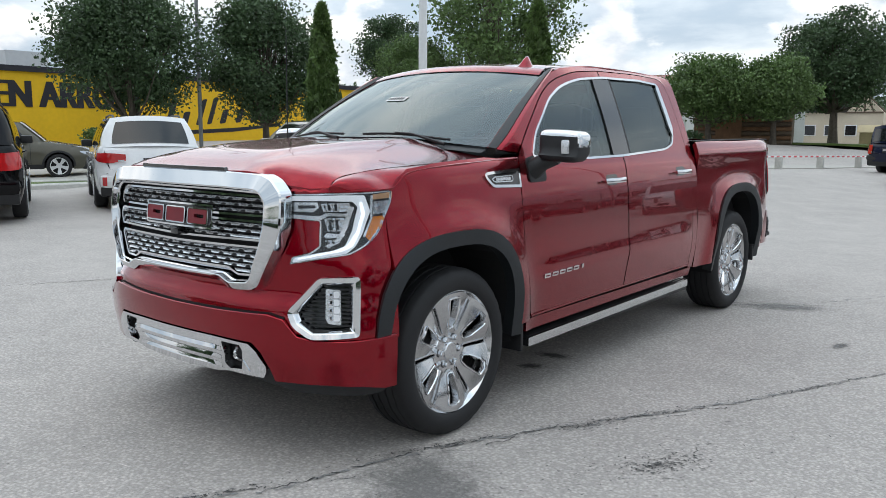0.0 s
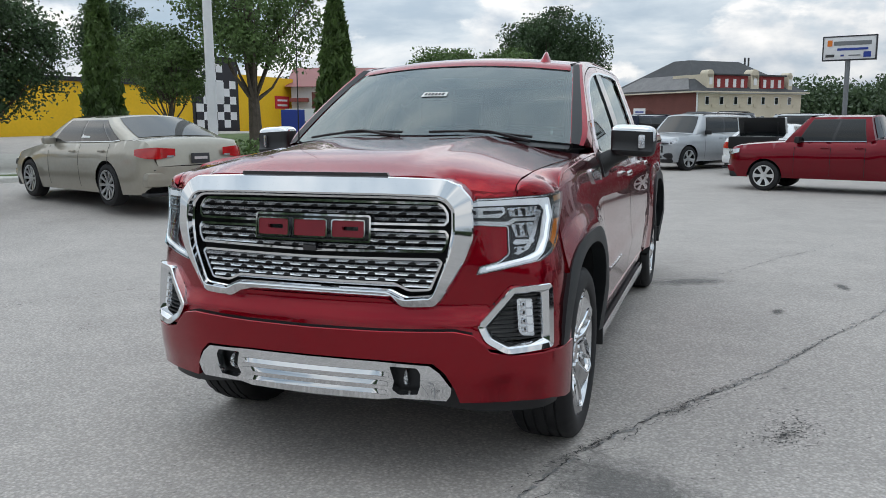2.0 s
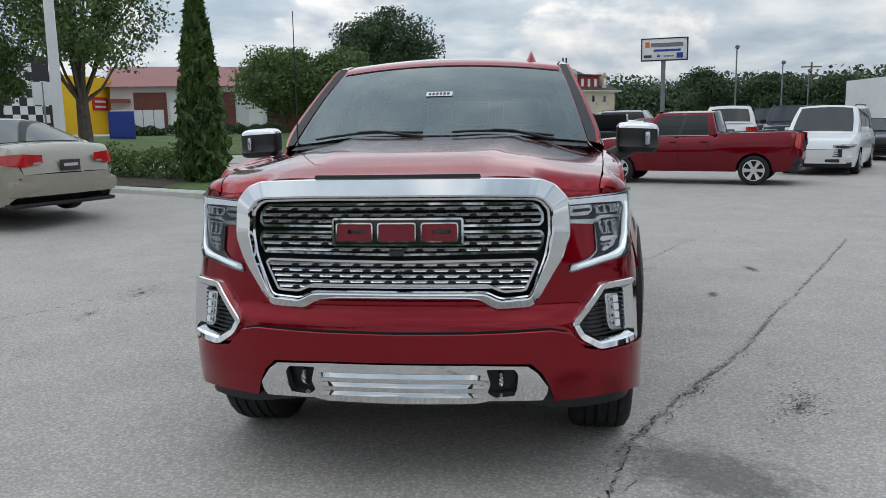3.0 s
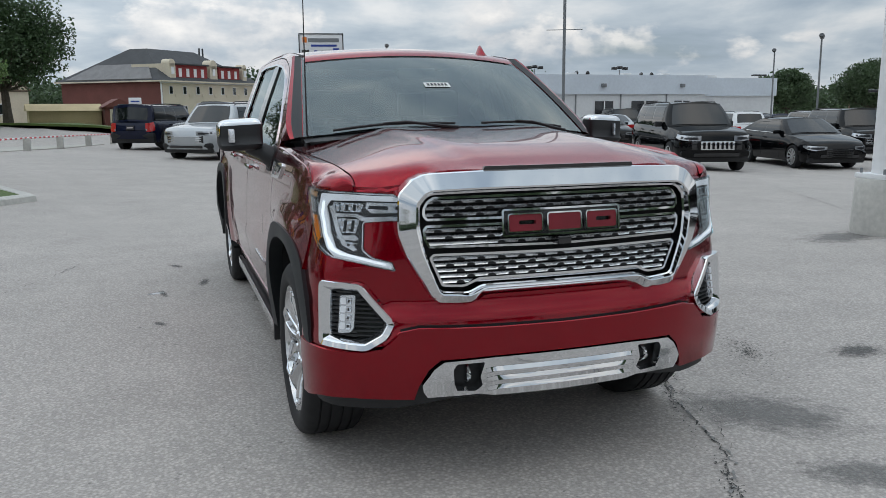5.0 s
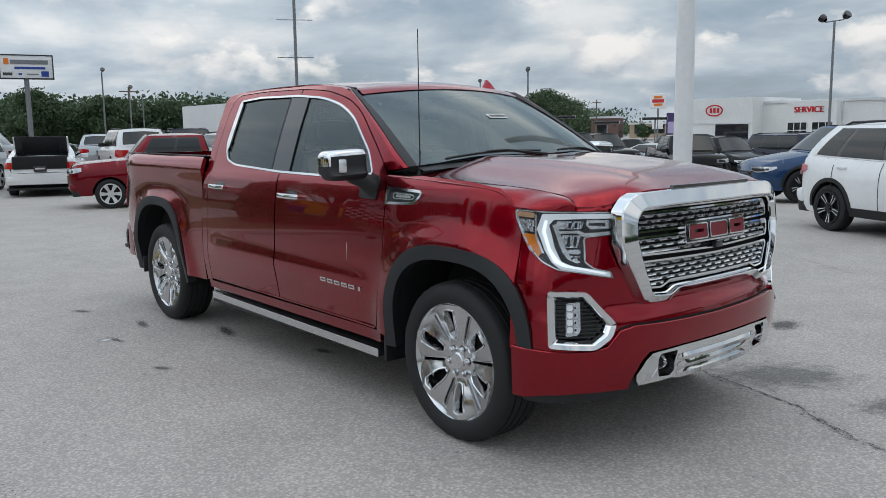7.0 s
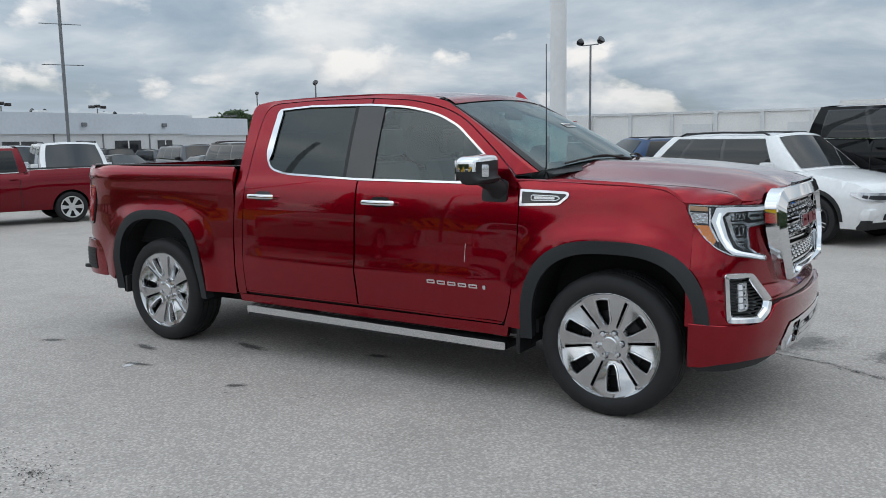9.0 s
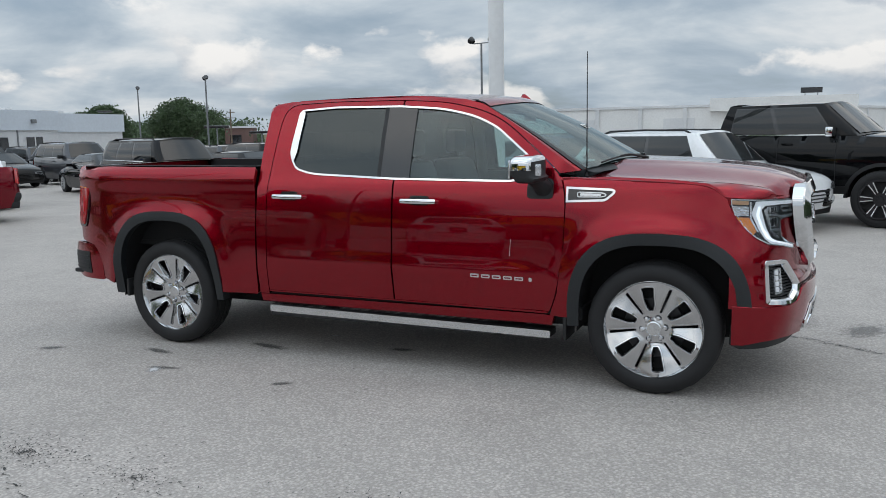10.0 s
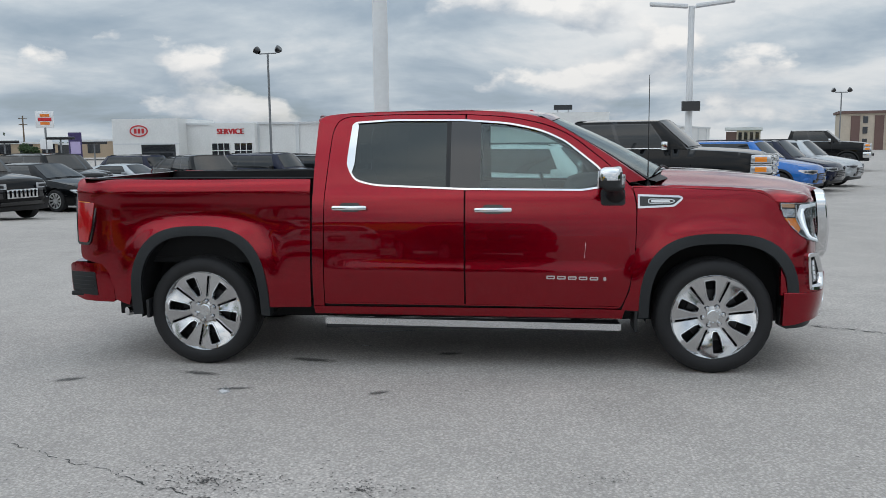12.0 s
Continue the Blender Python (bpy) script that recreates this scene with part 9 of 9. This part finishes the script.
def far_woods():
    """The tree line round the lot: finer crowns where the walk looks, coarser unseen ones added behind it to darken
    reflections.
    """
    rng = np.random.default_rng(9)
    # second belt: unseen, added so that chrome and paint mirror something dark
    for belt, m, size in ((((-4, -28, 118, 6.6, 30), (-28, -52, 150, 4.6, 22), (-52, -62, 210, 2.6, 16), (38, 66, 120, 7.5, 24), (6, 38, 135, 8.0, 26)), 1500, .40), (((130, 205, 58, 8.0, 46), (205, 232, 75, 7.0, 18)), 420, .75)):
        pts_ = []
        for az0, az1, d, h, n in belt:
            for k in range(n):
                az = radians(az0 + (az1 - az0) * (k + rng.uniform(-.4, .4)) / n)
                dd = d * rng.uniform(.93, 1.12)
                c = np.array((-math.sin(az) * dd, math.cos(az) * dd, 0))
                hh = h * rng.uniform(.65, 1.1)
                g = rng.normal(size=(m, 3)) * (2.6, 2.6, hh * .25) * d / 120
                g[:, 2] = np.abs(g[:, 2] + hh * .5)
                pts_.append((c + g)[g[:, 2] < hh])
        t = thing("far_woods", "distant green trees, the coarse belt added out of view", "woods", kind="stuff")
        leaf_mesh("crown", np.concatenate(pts_), size, LEAFF, t, rng)


far_woods()

# ---- small things by the street
def street_bits():
    b = thing("bin_cabinet", "dark blue cabinet on the lawn", "cabinet", pose(-18.3, 31.3, rise(-18.3, 31.3), 0, 0, 28))
    box("body", (-.55, -.3, 0), (.55, .3, 1.25), SIGNB, b, .02)
    box("door", (-.5, -.315, .1), (.5, -.30, 1.15), SIGNB, b)
    w = thing("fence_panel", "white fence panel behind the lawn", "fence", pose(-19.4, 34.9, rise(-19.4, 34.9), 0, 0, 28))
    for k in range(5):
        box("board", (-1.2 + .5 * k, -.03, .05), (-.73 + .5 * k, .03, 1.3), SIGNW, w)
    p = thing("street_sign", "grey metal sign plate on a thin post", "sign", pose(-13.6, 18.2, rise(-13.6, 18.2), 0, 0, 30))
    tube("post", [(0, 0, 0), (0, 0, 2.6)], .03, GREYPOLE, p, 6)
    box("plate", (-.28, -.02, 1.95), (.28, .02, 2.6), GREYW, p, .005)
    c = thing("utility_box", "small pale utility pillar in the bed", "box", pose(-13.6, 9.6, rise(-13.6, 9.6)))
    bm = bmesh.new()
    add_lathe(bm, [(0, .17), (.50, .17), (.56, .14), (.58, 0)], 14, "z")
    bmesh.ops.recalc_face_normals(bm, faces=bm.faces)
    finish("pillar", bm, GREYW, c)


street_bits()
notice = thing("lot_notice", "white notice board with blue bars on a thin post", "sign", pose(-2.35, 34.3, rise(-2.35, 34.3), 0, 0, 8))
tube("post", [(0, 0, 0), (0, 0, 1.4)], .03, GREYPOLE, notice, 6)
plate = box("plate", (-.26, -.02, 1.35), (.26, .02, 1.95), SIGNW, notice, .008)
for z in (1.50, 1.63, 1.76):
    box("plate_bar", (-.18, -.026, z), (.18, -.021, z + .06), SIGNB, plate)

# ---- posts
white_post(6.63, 3.70, 9.0, .135, .66, label="white steel light pole on a round concrete footing")
white_post(-8.85, 11.2, 8.0, .105, .72, label="white steel light pole in the planted strip")
white_post(17.4, -3.25, 5.36, .11, .5, arms=True, solar=True, label="white light pole with two flat lamp arms and a solar panel")
lamp_post(35.2, 14.7, 6.9, 2, heading=75)
lamp_post(32.4, 35.6, 5.1, 1, heading=45, r=.05, size=.6)
lamp_post(26.0, 25.3, 4.8, 2, heading=45, r=.05, size=.55)
lamp_post(34.4, 62.1, 4.9, 2, heading=5, r=.05, size=.9)
lamp_post(40.8, 61.8, 4.8, 2, heading=5, r=.05, size=.9)
lamp_post(10.1, 38.8, 4.6, 1, heading=80, r=.045, size=.55)
lamp_post(15.3, 49.7, 4.6, 1, heading=80, r=.05, size=.65)
lamp_post(20.2, 60.7, 4.6, 1, heading=80, r=.055, size=.75)
lamp_post(49.6, -19.0, 4.6, 2, heading=90, r=.05, size=.8)
lamp_post(-20.9, 13.6, 9, 1, heading=70, label="thin dark lamp post between the trees")
utility_pole(101, 82, 6.0)
utility_pole(112, 78, 6.3)
utility_pole(95, 92, 5.8)
utility_pole(27.5, 84, 6.4)


def box_light(x, y, h):
    """A short lot light: one thin post under a flat dark head."""
    t = thing("lot_light", "dark lot light with a flat head on a thin post", "street lamp", pose(x, y, rise(x, y), 0, 0, -60), "lot lights")
    tube("post", [(0, 0, -.3), (0, 0, h)], .06, GREYPOLE, t, 8)
    box("head", (-1.0, -.25, h), (1.0, .25, h + .22), GLOSSB, t, .04)


for x, y, h in ((48.9, 43.1, 3.0), (51.0, 40.2, 2.5), (53.1, 37.0, 2.75), (58.7, 37.4, 2.4)):
    box_light(x, y, h)
    

pylon = thing("pylon_sign", "dark purple pylon sign with a pale panel", "sign", pose(57.9, 38.6, 0, 0, 0, -58))
box("pylon_body", (-.5, -.2, -1), (.5, .2, 2.75), plain("pylon_purple", (.05, .035, .12), .5), pylon)
box("pylon_panel", (-.38, -.24, 1.0), (.38, -.203, 2.0), plain("pylon_lilac", (.45, .38, .60), .5), pylon)
tree(73, 52.4, 2.15, 1.1, .3, 31, LEAFD, 1500, .22, 16, .1, label="small round dark tree between the lots")
